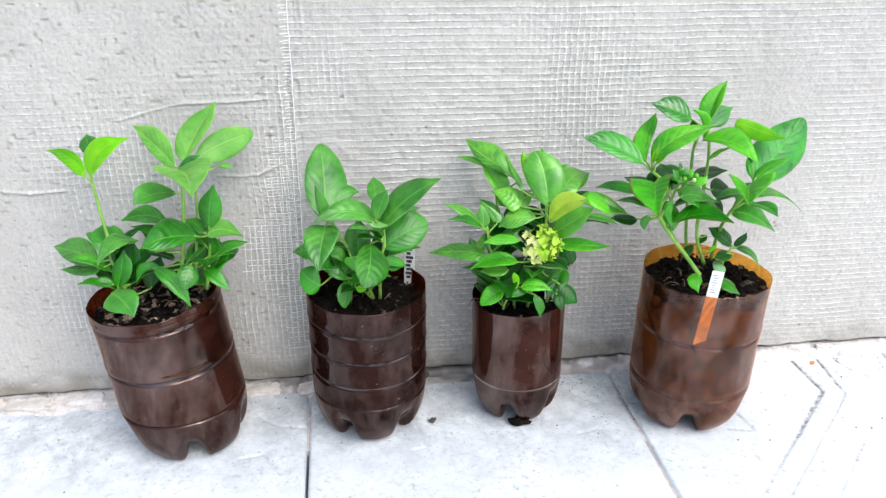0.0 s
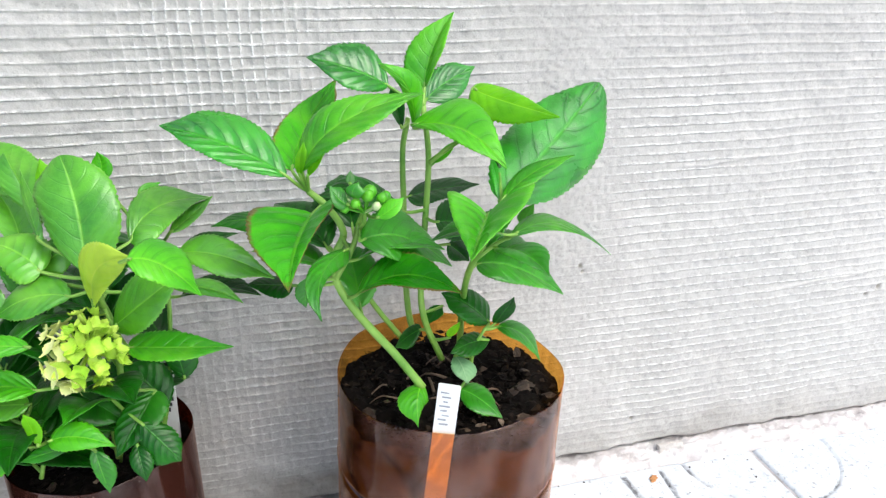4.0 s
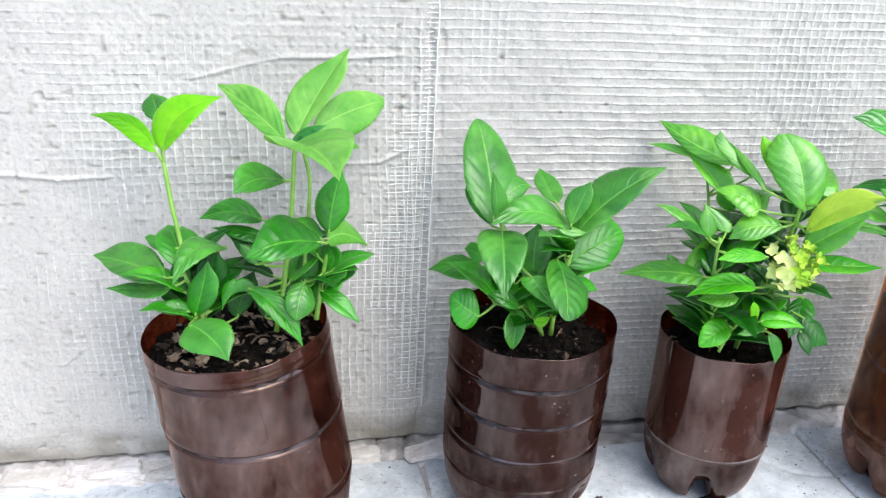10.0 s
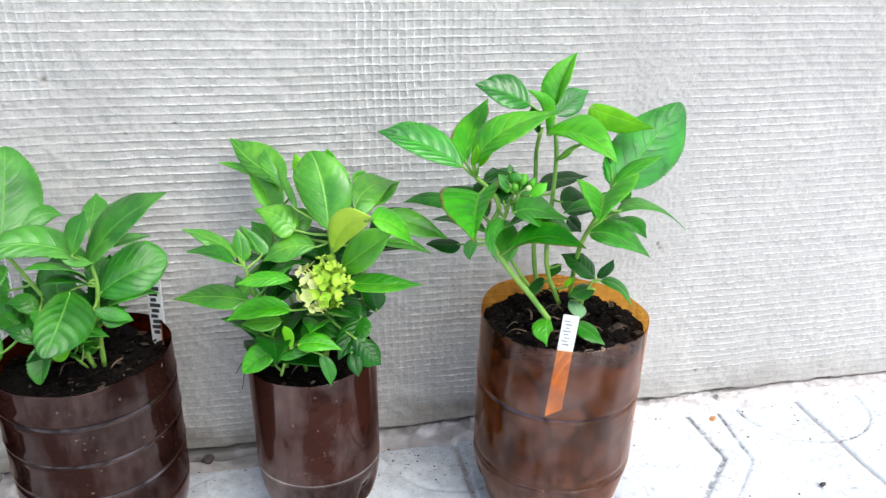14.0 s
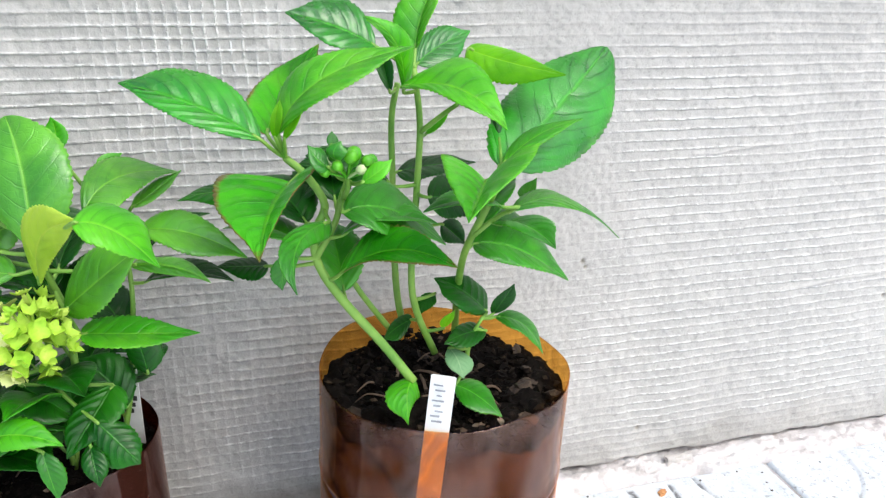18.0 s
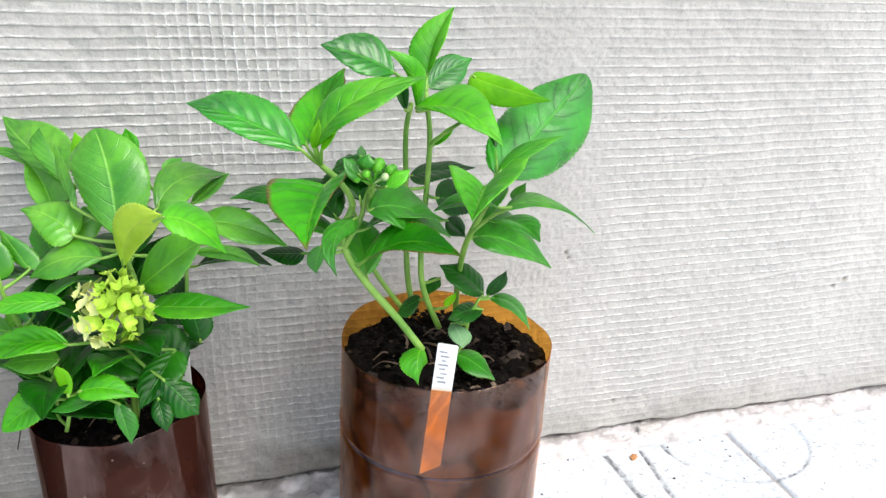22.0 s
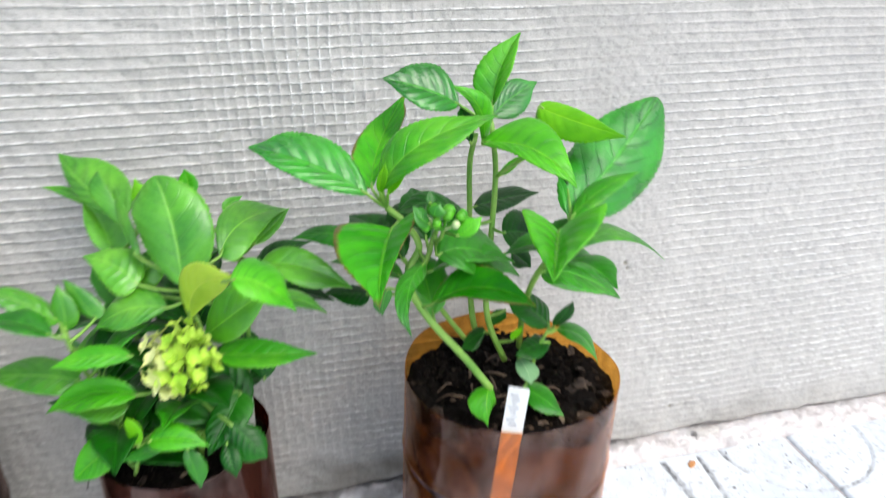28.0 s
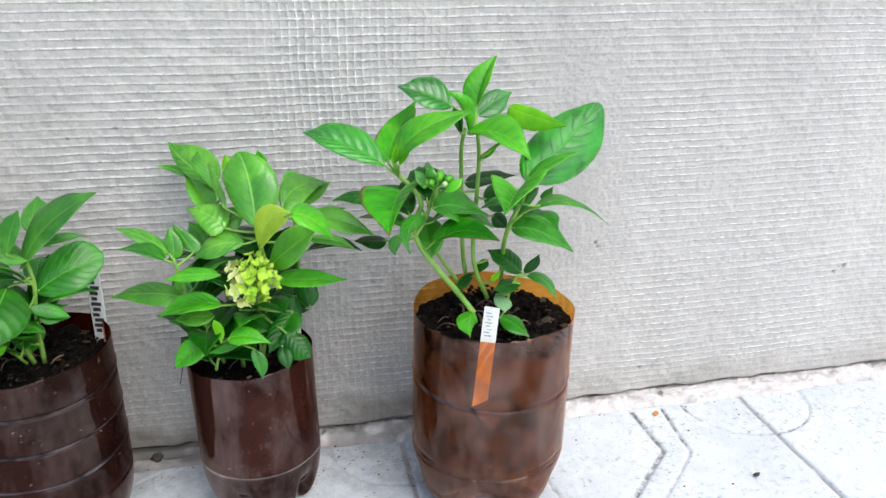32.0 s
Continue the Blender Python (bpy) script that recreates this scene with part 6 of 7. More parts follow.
leaf(plant_2, (-0.1737, -0.0820, 0.1850), (-0.1555, -0.0780, 0.1958), (-0.1337, -0.0700, 0.2000), (-0.1537, -0.0660, 0.2112), (-0.1478, -0.0840, 0.1850), MID, (-0.1741, -0.0829, 0.1849), blunt=True)
leaf(plant_2, (-0.2216, -0.0980, 0.2151), (-0.2257, -0.1220, 0.2071), (-0.2285, -0.1390, 0.1916), (-0.2394, -0.1120, 0.2149), (-0.2110, -0.1160, 0.2144), COOL, (-0.2190, -0.0840, 0.2170), heart=True)
leaf(plant_2, (-0.1852, -0.0940, 0.1951), (-0.1870, -0.1200, 0.1887), (-0.1925, -0.1410, 0.1781), (-0.1988, -0.1200, 0.1913), (-0.1709, -0.1150, 0.1802), COOL, (-0.1733, -0.0852, 0.1976), blunt=True)
leaf(plant_2, (-0.2267, -0.0750, 0.1760), (-0.2386, -0.0620, 0.1776), (-0.2549, -0.0480, 0.1699), (-0.2387, -0.0520, 0.1819), (-0.2435, -0.0700, 0.1736), MID, (-0.2200, -0.0900, 0.1640))
leaf(plant_2, (-0.2250, -0.0720, 0.1881), (-0.2299, -0.0660, 0.1895), (-0.2344, -0.0600, 0.1890), (-0.2293, -0.0620, 0.1943), (-0.2304, -0.0700, 0.1835), MID, (-0.2087, -0.0820, 0.1955))
leaf(plant_2, (-0.1949, -0.0850, 0.1756), (-0.1956, -0.0820, 0.1933), (-0.1933, -0.0800, 0.2129), (-0.2072, -0.0800, 0.1966), (-0.1841, -0.0820, 0.1967), MID, (-0.1981, -0.0804, 0.1743))
leaf(plant_2, (-0.2020, -0.1000, 0.1865), (-0.1965, -0.1050, 0.1794), (-0.1874, -0.1100, 0.1677), (-0.2061, -0.1020, 0.1802), (-0.1882, -0.1040, 0.1834), MID, (-0.2043, -0.0813, 0.1867))
leaf(plant_2, (-0.2295, -0.0900, 0.1563), (-0.2386, -0.0880, 0.1615), (-0.2462, -0.0800, 0.1667), (-0.2333, -0.0820, 0.1710), (-0.2423, -0.0920, 0.1501), MID, (-0.2200, -0.0900, 0.1640), blunt=True)
leaf(plant_2, (-0.2051, -0.0880, 0.1588), (-0.2074, -0.0950, 0.1500), (-0.2095, -0.1010, 0.1384), (-0.2158, -0.0980, 0.1520), (-0.2016, -0.0980, 0.1525), COOL, (-0.2047, -0.0900, 0.1614), blunt=True)
leaf(plant_2, (-0.2056, -0.0950, 0.1635), (-0.2150, -0.0950, 0.1697), (-0.2250, -0.0920, 0.1725), (-0.2140, -0.0900, 0.1737), (-0.2173, -0.0980, 0.1667), MID, (-0.2059, -0.0900, 0.1617))
leaf(plant_2, (-0.1751, -0.0950, 0.1814), (-0.1644, -0.0920, 0.1765), (-0.1545, -0.0900, 0.1702), (-0.1614, -0.0880, 0.1784), (-0.1665, -0.0940, 0.1726), MID, (-0.1744, -0.0826, 0.1833))
leaf(plant_2, (-0.1990, -0.1040, 0.1602), (-0.1935, -0.1040, 0.1588), (-0.1885, -0.1040, 0.1616), (-0.1935, -0.1030, 0.1613), (-0.1945, -0.1060, 0.1552), YOUNG, (-0.2020, -0.0900, 0.1610))
leaf(plant_1, (-0.4144, -0.0620, 0.2538), (-0.4303, -0.0450, 0.2650), (-0.4550, -0.0250, 0.2657), (-0.4311, -0.0380, 0.2692), (-0.4325, -0.0520, 0.2609), YOUNG, (-0.4110, -0.0600, 0.2470))
leaf(plant_1, (-0.4105, -0.0620, 0.2538), (-0.4007, -0.0600, 0.2734), (-0.3773, -0.0580, 0.2836), (-0.4120, -0.0500, 0.2772), (-0.3947, -0.0680, 0.2691), YOUNG, (-0.4110, -0.0600, 0.2470))
leaf(plant_1, (-0.4142, -0.0450, 0.2666), (-0.4167, -0.0350, 0.2725), (-0.4198, -0.0250, 0.2786), (-0.4247, -0.0340, 0.2722), (-0.4081, -0.0340, 0.2756), COOL, (-0.4110, -0.0600, 0.2470))
leaf(plant_1, (-0.3432, -0.0620, 0.2594), (-0.3613, -0.0420, 0.2717), (-0.3832, -0.0160, 0.2822), (-0.3572, -0.0340, 0.2833), (-0.3638, -0.0480, 0.2671), LIGHT, (-0.3380, -0.0600, 0.2560))
leaf(plant_1, (-0.3367, -0.0580, 0.2616), (-0.3243, -0.0520, 0.2840), (-0.3059, -0.0480, 0.3098), (-0.3376, -0.0460, 0.2878), (-0.3117, -0.0580, 0.2911), LIGHT, (-0.3380, -0.0600, 0.2560))
leaf(plant_1, (-0.3270, -0.0550, 0.2635), (-0.3073, -0.0380, 0.2703), (-0.2820, -0.0180, 0.2737), (-0.3073, -0.0280, 0.2808), (-0.3008, -0.0420, 0.2581), LIGHT, (-0.3330, -0.0580, 0.2520), blunt=True)
leaf(plant_1, (-0.3410, -0.0740, 0.2587), (-0.3267, -0.1020, 0.2640), (-0.3171, -0.1400, 0.2607), (-0.3522, -0.0980, 0.2709), (-0.3089, -0.0880, 0.2729), LIGHT, (-0.3380, -0.0600, 0.2560), heart=True)
leaf(plant_1, (-0.3400, -0.0620, 0.2587), (-0.3320, -0.0660, 0.2654), (-0.3203, -0.0680, 0.2701), (-0.3319, -0.0620, 0.2673), (-0.3296, -0.0680, 0.2626), VIVID, (-0.3380, -0.0600, 0.2560))
leaf(plant_1, (-0.3438, -0.0660, 0.2371), (-0.3587, -0.0860, 0.2443), (-0.3702, -0.1010, 0.2414), (-0.3658, -0.0840, 0.2531), (-0.3572, -0.0920, 0.2398), COOL, (-0.3395, -0.0630, 0.2363))
leaf(plant_1, (-0.3580, -0.0580, 0.2100), (-0.3756, -0.0580, 0.2157), (-0.3946, -0.0570, 0.2112), (-0.3777, -0.0460, 0.2204), (-0.3753, -0.0660, 0.2120), MID, (-0.3421, -0.0669, 0.2089))
leaf(plant_1, (-0.3564, -0.0650, 0.2019), (-0.3695, -0.0620, 0.2047), (-0.3875, -0.0580, 0.2060), (-0.3696, -0.0580, 0.2071), (-0.3693, -0.0680, 0.2010), MID, (-0.3432, -0.0677, 0.2005))
leaf(plant_1, (-0.3245, -0.1000, 0.2117), (-0.3456, -0.1160, 0.2188), (-0.3641, -0.1230, 0.2139), (-0.3485, -0.0960, 0.2270), (-0.3457, -0.1260, 0.2130), MID, (-0.3190, -0.0700, 0.2010))
leaf(plant_1, (-0.3237, -0.0750, 0.2033), (-0.3316, -0.0680, 0.2096), (-0.3414, -0.0620, 0.2119), (-0.3298, -0.0620, 0.2124), (-0.3334, -0.0720, 0.2066), MID, (-0.3190, -0.0700, 0.2010))
leaf(plant_1, (-0.3197, -0.0740, 0.2074), (-0.3170, -0.0760, 0.2263), (-0.3118, -0.0730, 0.2464), (-0.3271, -0.0700, 0.2272), (-0.3070, -0.0720, 0.2247), MID, (-0.3190, -0.0700, 0.2010))
leaf(plant_1, (-0.3205, -0.0780, 0.2044), (-0.3093, -0.0660, 0.2029), (-0.2946, -0.0550, 0.1902), (-0.3086, -0.0550, 0.2078), (-0.3130, -0.0720, 0.1985), LIGHT, (-0.3190, -0.0700, 0.2010))
leaf(plant_1, (-0.3220, -0.0720, 0.2002), (-0.3171, -0.0720, 0.1909), (-0.3205, -0.0720, 0.1818), (-0.3244, -0.0700, 0.1903), (-0.3125, -0.0740, 0.1935), MID, (-0.3193, -0.0701, 0.1995))
leaf(plant_1, (-0.4119, -0.0800, 0.1843), (-0.4352, -0.0600, 0.1852), (-0.4606, -0.0380, 0.1820), (-0.4342, -0.0460, 0.1934), (-0.4385, -0.0700, 0.1807), COOL, (-0.4020, -0.0800, 0.1860))
leaf(plant_1, (-0.4096, -0.0660, 0.1966), (-0.4192, -0.0580, 0.1972), (-0.4270, -0.0520, 0.1986), (-0.4208, -0.0520, 0.1998), (-0.4198, -0.0620, 0.1942), COOL, (-0.4040, -0.0680, 0.1980))
leaf(plant_1, (-0.3786, -0.0750, 0.1995), (-0.3935, -0.0920, 0.2063), (-0.4045, -0.1080, 0.1926), (-0.3983, -0.0820, 0.2091), (-0.3874, -0.0980, 0.2043), COOL, (-0.4034, -0.0691, 0.1940))
leaf(plant_1, (-0.4100, -0.0850, 0.1802), (-0.4289, -0.0750, 0.1755), (-0.4486, -0.0660, 0.1727), (-0.4297, -0.0690, 0.1774), (-0.4261, -0.0840, 0.1736), COOL, (-0.4009, -0.0804, 0.1829))
leaf(plant_1, (-0.3997, -0.0900, 0.1672), (-0.4084, -0.0920, 0.1711), (-0.4167, -0.0940, 0.1697), (-0.4070, -0.0880, 0.1748), (-0.4082, -0.0950, 0.1680), MID, (-0.3955, -0.0824, 0.1668))
leaf(plant_1, (-0.3965, -0.0920, 0.1652), (-0.3919, -0.0900, 0.1801), (-0.3881, -0.0860, 0.1964), (-0.4002, -0.0850, 0.1798), (-0.3821, -0.0920, 0.1817), MID, (-0.3948, -0.0829, 0.1640))
leaf(plant_1, (-0.3981, -0.1050, 0.1667), (-0.3858, -0.1180, 0.1651), (-0.3759, -0.1310, 0.1577), (-0.3751, -0.1140, 0.1700), (-0.3987, -0.1220, 0.1604), COOL, (-0.3947, -0.0829, 0.1636))
leaf(plant_1, (-0.3650, -0.0850, 0.1748), (-0.3746, -0.0850, 0.1745), (-0.3818, -0.0880, 0.1661), (-0.3785, -0.0820, 0.1819), (-0.3688, -0.0820, 0.1844), MID, (-0.3476, -0.0713, 0.1699))
leaf(plant_1, (-0.3661, -0.0900, 0.1809), (-0.3499, -0.0980, 0.1704), (-0.3365, -0.1060, 0.1503), (-0.3422, -0.0960, 0.1720), (-0.3543, -0.1020, 0.1677), MID, (-0.3467, -0.0706, 0.1748))
leaf(plant_1, (-0.3342, -0.0920, 0.1841), (-0.3377, -0.1010, 0.1772), (-0.3399, -0.1060, 0.1669), (-0.3455, -0.1000, 0.1798), (-0.3288, -0.0980, 0.1717), COOL, (-0.3231, -0.0717, 0.1803), blunt=True)
leaf(plant_1, (-0.3252, -0.0880, 0.1772), (-0.3152, -0.0960, 0.1715), (-0.3038, -0.1020, 0.1616), (-0.3110, -0.0920, 0.1745), (-0.3193, -0.1000, 0.1704), MID, (-0.3241, -0.0721, 0.1751))
leaf(plant_1, (-0.3102, -0.0450, 0.2530), (-0.3049, -0.0420, 0.2522), (-0.2984, -0.0380, 0.2482), (-0.3048, -0.0410, 0.2544), (-0.3050, -0.0430, 0.2493), LIGHT, (-0.3325, -0.0580, 0.2491))
leaf(plant_3, (-0.0555, -0.0750, 0.2394), (-0.0639, -0.0640, 0.2536), (-0.0702, -0.0540, 0.2632), (-0.0744, -0.0600, 0.2544), (-0.0598, -0.0680, 0.2455), FRESH, (-0.0710, -0.0550, 0.2200))
leaf(plant_3, (-0.0551, -0.0900, 0.2358), (-0.0597, -0.0760, 0.2472), (-0.0644, -0.0580, 0.2568), (-0.0625, -0.0720, 0.2475), (-0.0558, -0.0800, 0.2454), FRESH, (-0.0370, -0.1040, 0.2300))
leaf(plant_3, (-0.0423, -0.0880, 0.2405), (-0.0507, -0.0820, 0.2550), (-0.0528, -0.0740, 0.2654), (-0.0541, -0.0800, 0.2534), (-0.0436, -0.0800, 0.2580), YOUNG, (-0.0370, -0.1040, 0.2300))
leaf(plant_3, (-0.0561, -0.0920, 0.2229), (-0.0664, -0.0840, 0.2299), (-0.0796, -0.0740, 0.2308), (-0.0580, -0.0760, 0.2335), (-0.0684, -0.0920, 0.2217), FRESH, (-0.0361, -0.1013, 0.2220))
leaf(plant_3, (-0.0761, -0.0920, 0.2084), (-0.0820, -0.0860, 0.2164), (-0.0879, -0.0800, 0.2237), (-0.0864, -0.0840, 0.2146), (-0.0733, -0.0880, 0.2151), FRESH, (-0.0860, -0.1025, 0.2041))
leaf(plant_3, (-0.0937, -0.0840, 0.1733), (-0.0836, -0.0780, 0.1862), (-0.0746, -0.0720, 0.1973), (-0.0880, -0.0740, 0.1866), (-0.0742, -0.0800, 0.1899), FRESH, (-0.0796, -0.0946, 0.1742))
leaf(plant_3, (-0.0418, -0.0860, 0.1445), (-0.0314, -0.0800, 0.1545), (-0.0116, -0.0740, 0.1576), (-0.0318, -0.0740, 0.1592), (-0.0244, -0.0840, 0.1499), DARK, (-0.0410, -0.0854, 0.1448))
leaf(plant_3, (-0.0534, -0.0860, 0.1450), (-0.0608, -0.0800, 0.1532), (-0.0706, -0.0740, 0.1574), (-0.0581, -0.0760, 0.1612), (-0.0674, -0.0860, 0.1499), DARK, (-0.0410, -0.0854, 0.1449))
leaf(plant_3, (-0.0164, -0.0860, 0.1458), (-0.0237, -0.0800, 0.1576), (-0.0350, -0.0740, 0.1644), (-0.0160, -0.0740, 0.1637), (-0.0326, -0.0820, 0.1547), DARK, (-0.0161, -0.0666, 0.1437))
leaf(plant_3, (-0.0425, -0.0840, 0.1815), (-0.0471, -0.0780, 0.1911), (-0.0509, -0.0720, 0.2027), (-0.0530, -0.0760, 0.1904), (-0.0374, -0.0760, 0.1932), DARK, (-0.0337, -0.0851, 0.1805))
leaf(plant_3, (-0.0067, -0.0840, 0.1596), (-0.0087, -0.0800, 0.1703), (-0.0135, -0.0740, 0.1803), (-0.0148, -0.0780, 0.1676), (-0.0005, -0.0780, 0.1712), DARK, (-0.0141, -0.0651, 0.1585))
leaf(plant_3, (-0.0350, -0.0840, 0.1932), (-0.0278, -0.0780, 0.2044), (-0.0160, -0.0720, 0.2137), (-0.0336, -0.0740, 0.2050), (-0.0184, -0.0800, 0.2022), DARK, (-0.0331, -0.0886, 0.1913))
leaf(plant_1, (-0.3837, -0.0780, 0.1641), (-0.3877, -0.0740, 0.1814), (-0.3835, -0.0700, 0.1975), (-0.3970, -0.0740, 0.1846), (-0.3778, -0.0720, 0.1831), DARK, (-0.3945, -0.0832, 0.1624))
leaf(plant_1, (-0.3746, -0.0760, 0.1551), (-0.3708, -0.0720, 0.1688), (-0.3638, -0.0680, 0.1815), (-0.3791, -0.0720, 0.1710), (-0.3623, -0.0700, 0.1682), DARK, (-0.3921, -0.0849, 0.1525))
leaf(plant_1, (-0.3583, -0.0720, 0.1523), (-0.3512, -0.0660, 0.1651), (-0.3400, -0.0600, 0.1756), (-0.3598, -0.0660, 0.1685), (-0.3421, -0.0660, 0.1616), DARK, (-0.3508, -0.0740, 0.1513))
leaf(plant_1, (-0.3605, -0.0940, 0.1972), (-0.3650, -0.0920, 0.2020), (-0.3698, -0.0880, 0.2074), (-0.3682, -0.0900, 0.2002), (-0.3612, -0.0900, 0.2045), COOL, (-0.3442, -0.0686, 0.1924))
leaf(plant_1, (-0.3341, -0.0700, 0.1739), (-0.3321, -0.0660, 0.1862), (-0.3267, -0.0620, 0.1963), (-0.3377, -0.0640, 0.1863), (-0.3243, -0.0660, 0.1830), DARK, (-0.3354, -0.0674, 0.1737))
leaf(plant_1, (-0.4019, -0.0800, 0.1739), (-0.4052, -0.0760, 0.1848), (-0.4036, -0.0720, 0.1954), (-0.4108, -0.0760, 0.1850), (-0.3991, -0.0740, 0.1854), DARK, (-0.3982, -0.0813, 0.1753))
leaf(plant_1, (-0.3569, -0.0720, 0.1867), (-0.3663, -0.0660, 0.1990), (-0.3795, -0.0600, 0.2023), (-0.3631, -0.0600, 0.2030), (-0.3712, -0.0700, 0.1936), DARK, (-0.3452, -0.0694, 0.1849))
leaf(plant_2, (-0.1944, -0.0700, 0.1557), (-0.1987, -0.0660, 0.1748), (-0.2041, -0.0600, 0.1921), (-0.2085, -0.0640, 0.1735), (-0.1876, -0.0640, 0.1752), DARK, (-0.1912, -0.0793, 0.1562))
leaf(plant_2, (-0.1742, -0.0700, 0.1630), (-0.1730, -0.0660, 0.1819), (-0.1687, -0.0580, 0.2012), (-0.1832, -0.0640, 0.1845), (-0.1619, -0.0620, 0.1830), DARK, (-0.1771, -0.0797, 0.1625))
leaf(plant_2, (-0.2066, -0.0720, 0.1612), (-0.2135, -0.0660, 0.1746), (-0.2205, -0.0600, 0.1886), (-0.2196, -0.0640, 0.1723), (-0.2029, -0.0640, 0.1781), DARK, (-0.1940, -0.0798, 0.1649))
leaf(plant_2, (-0.2144, -0.0700, 0.2236), (-0.2033, -0.0620, 0.2306), (-0.1921, -0.0550, 0.2275), (-0.2040, -0.0540, 0.2351), (-0.2019, -0.0660, 0.2243), COOL, (-0.2190, -0.0840, 0.2170))
leaf(plant_2, (-0.1692, -0.0880, 0.2181), (-0.1549, -0.0820, 0.2192), (-0.1402, -0.0760, 0.2190), (-0.1549, -0.0780, 0.2221), (-0.1547, -0.0860, 0.2179), COOL, (-0.1740, -0.0880, 0.2110))
leaf(plant_2, (-0.1735, -0.0880, 0.1760), (-0.1656, -0.0860, 0.1724), (-0.1571, -0.0840, 0.1668), (-0.1645, -0.0820, 0.1763), (-0.1673, -0.0920, 0.1674), MID, (-0.1753, -0.0817, 0.1773))
leaf(plant_2, (-0.2066, -0.0840, 0.1746), (-0.2144, -0.0820, 0.1849), (-0.2264, -0.0800, 0.1829), (-0.2136, -0.0780, 0.1883), (-0.2176, -0.0860, 0.1802), MID, (-0.2000, -0.0807, 0.1781))
leaf(plant_4, (0.0941, -0.0980, 0.2387), (0.0765, -0.1000, 0.2518), (0.0559, -0.1040, 0.2506), (0.0765, -0.0900, 0.2539), (0.0734, -0.1060, 0.2446), DARK, (0.1061, -0.0917, 0.2368))
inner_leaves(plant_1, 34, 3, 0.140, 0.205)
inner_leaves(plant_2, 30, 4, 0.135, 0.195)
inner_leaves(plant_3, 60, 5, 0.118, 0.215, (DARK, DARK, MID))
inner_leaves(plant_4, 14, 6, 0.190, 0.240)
flower_head(plant_3, (-0.0409, -0.1143, 0.1955), 0.0142, 44, (-0.1, -0.9, 0.45))
bud_cluster(plant_4, (0.0702, -0.1321, 0.2559), 0.0102)


# ---- labels, chips and crumbs ----
WHITE_TAG = simple("white_plastic_tag", [(0.3, (0.74, 0.74, 0.73)), (0.7, (0.86, 0.86, 0.85))], 80.0, 0.45, 300.0, 0.0002)
INK = simple("black_ink", [(0.3, (0.02, 0.02, 0.022)), (0.7, (0.05, 0.05, 0.055))], 80.0, 0.6)
FAINT_INK = simple("faded_ink", [(0.3, (0.22, 0.23, 0.26)), (0.7, (0.42, 0.43, 0.46))], 80.0, 0.6)
BARK = simple("bark_chip", [(0.3, (0.012, 0.008, 0.006)), (0.55, (0.045, 0.030, 0.021)), (0.78, (0.20, 0.14, 0.10))], 140.0, 0.9, 400.0, 0.001)
CRUMB = simple("soil_crumb", [(0.3, (0.02, 0.016, 0.013)), (0.7, (0.11, 0.09, 0.08))], 90.0, 0.95)
DRY_LEAF = simple("dry_orange_leaf", [(0.3, (0.40, 0.16, 0.05)), (0.7, (0.58, 0.30, 0.12))], 90.0, 0.7)


def tag(top, foot, face, width, thick, strokes, ink, label, pointed):
    """A flat plant marker; its writing is too faint to read, so it is drawn as short bars."""
    T, B, n = Vector(top), Vector(foot), Vector(face).normalized()
    a = (B - T).normalized()
    n = (n - a * n.dot(a)).normalized()
    s = n.cross(a).normalized()
    L = (B - T).length
    root = thing("plant_label", T.lerp(B, 1.0), label, "plant label", "plant labels in the pots")
    w = width / 2
    outline = [(-w, 0.0004), (-w + 0.0006, 0), (w - 0.0006, 0), (w, 0.0006), (w, L - (0.007 if pointed else 0.0)), (-w, L)]
    bm = bmesh.new()
    front = [bm.verts.new(T + s * x + a * y + n * (thick / 2)) for x, y in outline]
    back = [bm.verts.new(T + s * x + a * y - n * (thick / 2)) for x, y in outline]
    bm.faces.new(front[::-1])
    bm.faces.new(back)
    for i in range(len(outline)):
        j = (i + 1) % len(outline)
        bm.faces.new((front[i], front[j], back[j], back[i]))
    bmesh.ops.recalc_face_normals(bm, faces=bm.faces)
    me = bpy.data.meshes.new("stake")
    bm.to_mesh(me)
    bm.free()
    me.materials.append(WHITE_TAG)
    piece("stake", me, root)
    rnd = random.Random(len(strokes) * 7)
    for y, x0, x1, h in strokes:
        q = T + a * y + n * (thick / 2 + 0.00025)
        vs = []
        for k in (-0.00012, 0.00012):
            for xx, yy in ((x0, -h), (x1, -h + rnd.uniform(-0.0004, 0.0004)), (x1, h), (x0, h)):
                vs.append(q + s * xx + a * yy + n * k)
        fs = [(0, 1, 2, 3), (7, 6, 5, 4), (0, 4, 5, 1), (1, 5, 6, 2), (2, 6, 7, 3), (3, 7, 4, 0)]
        piece("writing", mesh_from("bar", vs, fs, ink, False), root)
    return root


tag((0.1026, -0.1472, 0.1785), (0.0967, -0.1443, 0.1045), (-0.37, -0.93, 0.0), 0.0096, 0.0007,
    [(0.004 + 0.0023 * k, -0.0034 + 0.0008 * (k % 3), 0.0002 + 0.0011 * (k % 2), 0.00030) for k in range(8)], FAINT_INK,
    "white plastic plant marker with faded handwriting, pushed inside the amber bottle", True)
tag((-0.1475, -0.0480, 0.1900), (-0.1490, -0.0430, 0.1270), (-0.25, -0.95, 0.1), 0.0098, 0.0007,
    [(0.007 + 0.0042 * k, -0.0036 + 0.0008 * (k % 2), 0.0034 - 0.0012 * (k % 3), 0.0013) for k in range(12)], INK,
    "white plastic plant marker with bold black lettering", False)
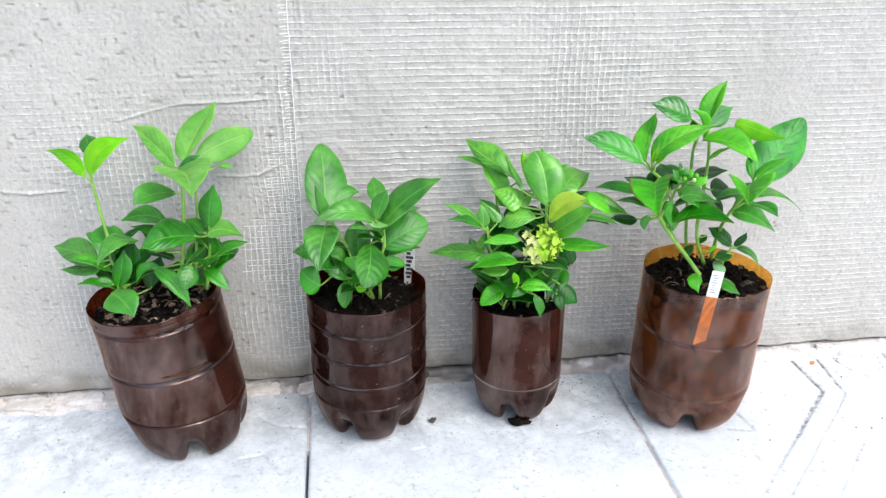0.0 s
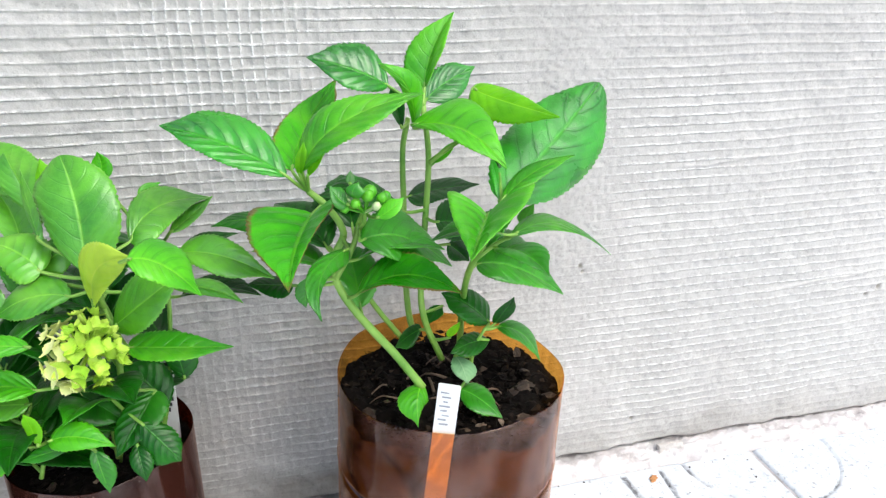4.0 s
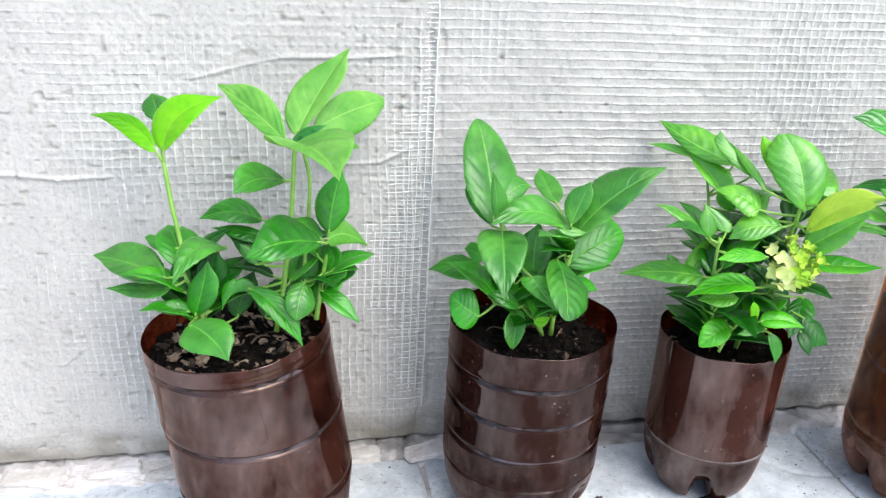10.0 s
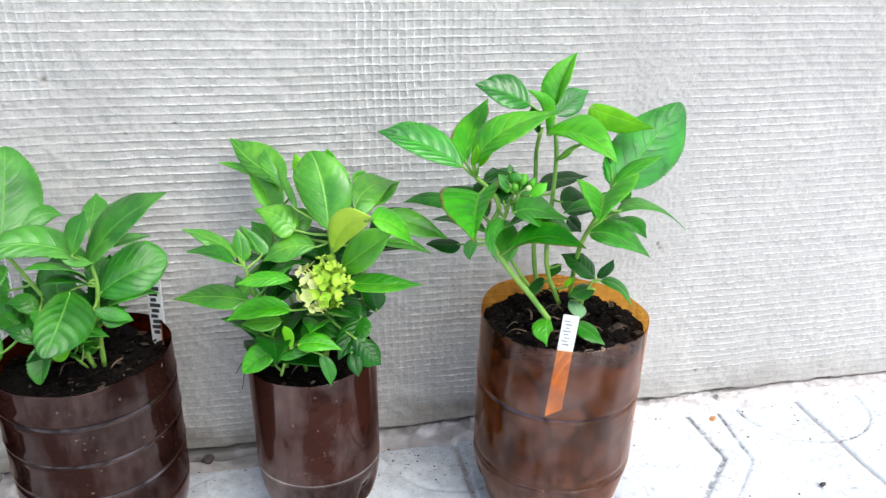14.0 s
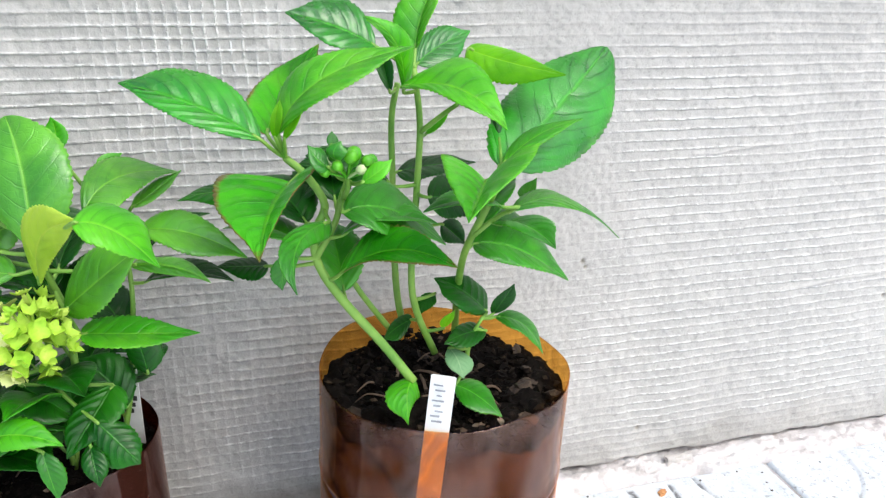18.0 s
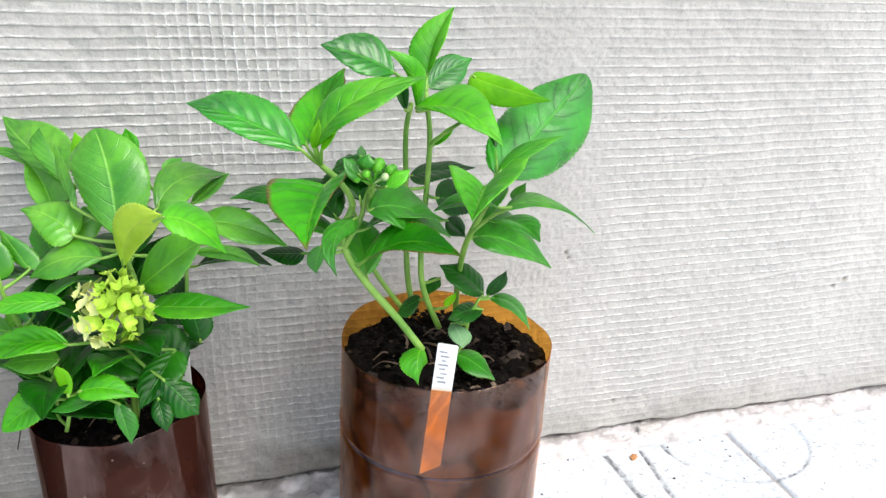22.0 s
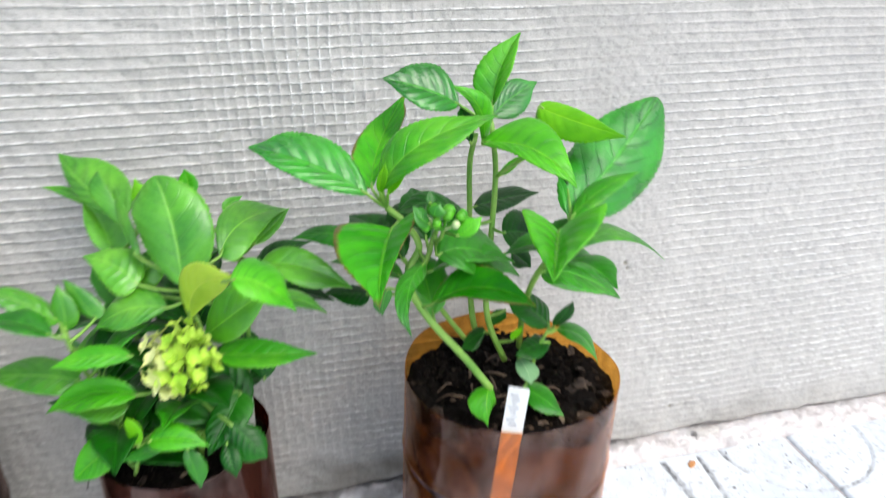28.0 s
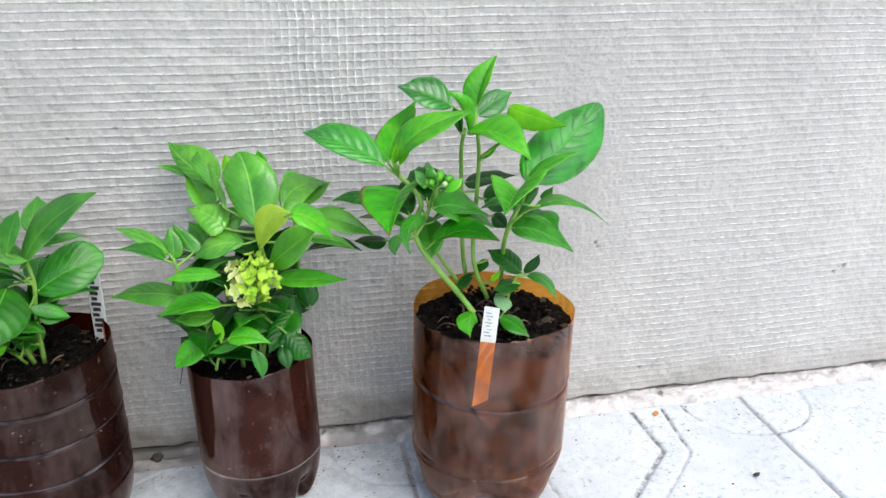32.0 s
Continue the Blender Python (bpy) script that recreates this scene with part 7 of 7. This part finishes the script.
tag((-0.0170, -0.0640, 0.1600), (-0.0175, -0.0600, 0.1080), (-0.25, -0.95, 0.1), 0.0085, 0.0007,
    [(0.003 + 0.0034 * k, -0.0030, 0.0030 - 0.0010 * (k % 3), 0.0011) for k in range(9)], INK,
    "white plastic plant marker with black lettering among leaves", False)


def chip_mesh(seed, size, flat, material):
    """An angular splinter of bark or stone."""
    bm = bmesh.new()
    bmesh.ops.create_icosphere(bm, subdivisions=2, radius=0.5)
    for v in bm.verts:
        k = 1 + 0.9 * noise.noise(v.co * 3.1 + Vector((seed * 3.7, 0, 0)))
        v.co = Vector((v.co.x * size * k, v.co.y * size * 0.55 * k, v.co.z * size * flat * k))
    me = bpy.data.meshes.new("chip")
    bm.to_mesh(me)
    bm.free()
    me.materials.append(material)
    return me


BARKS = [chip_mesh(i, 0.006 + 0.003 * (i % 4), 0.20 + 0.06 * (i % 3), BARK) for i in range(6)]
CLODS = [chip_mesh(20 + i, 0.005 + 0.002 * (i % 3), 0.6, SOIL) for i in range(4)]


def litter(soil_ob, p, top, count, share, seed):
    """Bark chips and clods lying on the soil of one pot."""
    rnd = random.Random(seed)
    for i in range(count):
        g, q = rnd.uniform(0, 6.283), math.sqrt(rnd.random()) * (p["r"] - 0.007)
        x, y = p["rim_centre"][0] + q * math.cos(g), p["rim_centre"][1] + q * math.sin(g)
        bark = rnd.random() < share
        o = new("bark_chip" if bark else "soil_clod", rnd.choice(BARKS if bark else CLODS))
        z = top - (x - p["base"][0]) * (p["rim_centre"][0] - p["base"][0]) / p["h"] * 0.6 + rnd.uniform(-0.001, 0.0035)
        o.matrix_basis = pose(x, y, z, rnd.uniform(-35, 35), rnd.uniform(-35, 35), rnd.uniform(0, 360)) @ Matrix.Diagonal((*(rnd.uniform(0.6, 1.1),) * 3, 1))
        o.parent = soil_ob


LIGHT_BARK = simple("pale_bark_chip", [(0.3, (0.10, 0.065, 0.045)), (0.5, (0.27, 0.19, 0.13)), (0.72, (0.52, 0.42, 0.33))], 110.0, 0.9, 400.0, 0.001)
DARK_BARKS = BARKS
BARKS = [chip_mesh(40 + i, 0.0042 + 0.0020 * (i % 4), 0.38 + 0.10 * (i % 3), LIGHT_BARK if i % 2 else BARK) for i in range(8)]
litter(SOILS[0], P1, TOPS[0] + 0.002, 190, 0.72, 1)
BARKS = DARK_BARKS + [chip_mesh(60, 0.009, 0.2, LIGHT_BARK)]
litter(SOILS[1], P2, TOPS[1] + 0.001, 70, 0.0, 2)
litter(SOILS[2], P3, TOPS[2], 18, 0.3, 3)
litter(SOILS[3], P4, TOPS[3], 80, 0.22, 4)


def grain_material():
    m, nt, b = nodes_of("soil_grains")
    g = nt.nodes.new("ShaderNodeNewGeometry")
    c = ramp(nt, g.outputs["Random Per Island"], [(0.0, (0.004, 0.003, 0.0025)), (0.5, (0.009, 0.007, 0.0055)), (0.90, (0.016, 0.012, 0.009)), (1.0, (0.085, 0.060, 0.042))])
    nt.links.new(c.outputs[0], b.inputs["Base Color"])
    b.inputs["Roughness"].default_value = 0.95
    b.inputs["Specular IOR Level"].default_value = 0.1
    return m


GRAINS = grain_material()
TWIG = simple("brown_root", [(0.3, (0.05, 0.03, 0.02)), (0.7, (0.22, 0.15, 0.10))], 90.0, 0.9, 500.0, 0.0006)


def soil_grains(soil_ob, p, top, count, seed, twigs):
    """Loose crumbs and a few dead roots on the soil of one pot."""
    rnd = random.Random(seed)
    slope = (p["rim_centre"][0] - p["base"][0]) / p["h"] * 0.6
    verts, faces = [], []
    for i in range(count):
        g, q = rnd.uniform(0, 6.283), math.sqrt(rnd.random()) * (p["r"] - 0.003)
        x, y = p["rim_centre"][0] + q * math.cos(g), p["rim_centre"][1] + q * math.sin(g)
        size = 0.0007 + 0.0020 * rnd.random() ** 2.5
        c = Vector((x, y, top - (x - p["base"][0]) * slope + rnd.uniform(-0.001, 0.0045)))
        k0 = len(verts)
        long = rnd.uniform(0.7, 2.2)
        turn = Matrix.Rotation(rnd.uniform(0, 6.28), 3, "Z") @ Matrix.Rotation(rnd.uniform(-0.7, 0.7), 3, "X")
        for d in ((1, 0, 0), (0, 1, 0), (-1, 0, 0), (0, -1, 0), (0, 0, 1), (0, 0, -1)):
            v = Vector((d[0] * long, d[1], d[2] * 0.8)) * size * rnd.uniform(0.6, 1.2)
            verts.append(c + turn @ v)
        for a, b in ((0, 1), (1, 2), (2, 3), (3, 0)):
            faces.append((k0 + a, k0 + b, k0 + 4))
            faces.append((k0 + b, k0 + a, k0 + 5))
    o = new("soil_grains", mesh_from("soil_grains", verts, faces, GRAINS, False))
    o.parent = soil_ob
    o["kind"] = "stuff"
    for i in range(twigs):
        g, q = rnd.uniform(0, 6.283), math.sqrt(rnd.random()) * (p["r"] - 0.028)
        x, y = p["rim_centre"][0] + q * math.cos(g), p["rim_centre"][1] + q * math.sin(g)
        z = top - (x - p["base"][0]) * slope + 0.002
        h = rnd.uniform(0, 6.28)
        pts = []
        for k in range(4):
            pts.append((x, y, z + (0.0035 * math.sin(k * 1.05) if k < 3 else -0.002)))
            h += rnd.uniform(-0.8, 0.8)
            x, y = x + 0.0055 * math.cos(h), y + 0.0055 * math.sin(h)
        t = new("dead_root", mesh_from("dead_root", *tube(pts, rnd.uniform(0.0005, 0.0011), 0.0003, 6, 4), TWIG))
        t.parent = soil_ob


soil_grains(SOILS[0], P1, TOPS[0], 700, 11, 6)
soil_grains(SOILS[1], P2, TOPS[1], 800, 12, 4)
soil_grains(SOILS[2], P3, TOPS[2], 450, 13, 3)
soil_grains(SOILS[3], P4, TOPS[3], 1100, 14, 14)


def crumbs():
    rnd = random.Random(5)
    verts, faces = [], []
    for i in range(330):
        x = rnd.uniform(-0.6, 0.75)
        y = -0.018 - abs(rnd.gauss(0, 0.055))
        if i >= 230:
            x, y = rnd.gauss(0.04, 0.03), -0.024 - abs(rnd.gauss(0, 0.035))
        elif i >= 150:
            x, y = rnd.uniform(0.0, 0.6), -0.02 - rnd.random() * 0.14
        size = 0.0003 + 0.0009 * rnd.random() ** 4
        k0 = len(verts)
        for t in range(6):
            g = t * 1.0472 + rnd.uniform(-.3, .3)
            verts.append((x + size * math.cos(g) * rnd.uniform(0.7, 1.3), y + size * math.sin(g) * rnd.uniform(0.7, 1.3), 0.0))
        verts.append((x + rnd.uniform(-.3, .3) * size, y, size * 1.1))
        faces += [(k0 + t, k0 + (t + 1) % 6, k0 + 6) for t in range(6)]
        faces.append(tuple(k0 + t for t in range(6))[::-1])
    return mesh_from("crumbs", verts, faces, CRUMB, False)


tagged(new("soil_crumbs", crumbs()), "scattered dark soil crumbs on the white paving", "soil", kind="stuff")


def pebble(x, y, size, material, label, turn, flat=0.6, name="clod", cat="clod"):
    o = new(name, chip_mesh(int(1000 * abs(x)) + 3, size, flat, material))
    o.matrix_basis = pose(x, y, size * flat * 0.42, 0, 0, turn)
    tagged(o, label, cat)


pebble(-0.1315, -0.010, 0.0095, CRUMB, "small dark brown lump of earth by the wall", 20, 0.8)
pebble(-0.0500, -0.099, 0.0230, SOIL, "flat dark clod of soil beside a bottle foot", 5, 0.35)
pebble(-0.1320, -0.086, 0.0080, CRUMB, "small dark clod of soil on white paving", 40)
pebble(0.3280, -0.128, 0.0060, CRUMB, "small grey pebble on white paving", 10, name="pebble", cat="pebble")
pebble(0.2900, -0.032, 0.0080, DRY_LEAF, "curled orange scrap of dry leaf", 30, 0.25, name="dry_leaf", cat="dry leaf")


def root_thread(points, label):
    tagged(new("dry_root", mesh_from("root", *tube(points, 0.0006, 0.0003, 6, 4), CRUMB)), label, "root", "dry roots at the rim")


root_thread([(-0.086, -0.072, 0.124), (-0.0935, -0.078, 0.128), (-0.0985, -0.082, 0.122)], "thin dark dry root poking over the bottle rim")
root_thread([(-0.086, -0.074, 0.122), (-0.092, -0.080, 0.1245), (-0.0955, -0.086, 0.112)], "thin dark dry root hanging over the bottle rim")
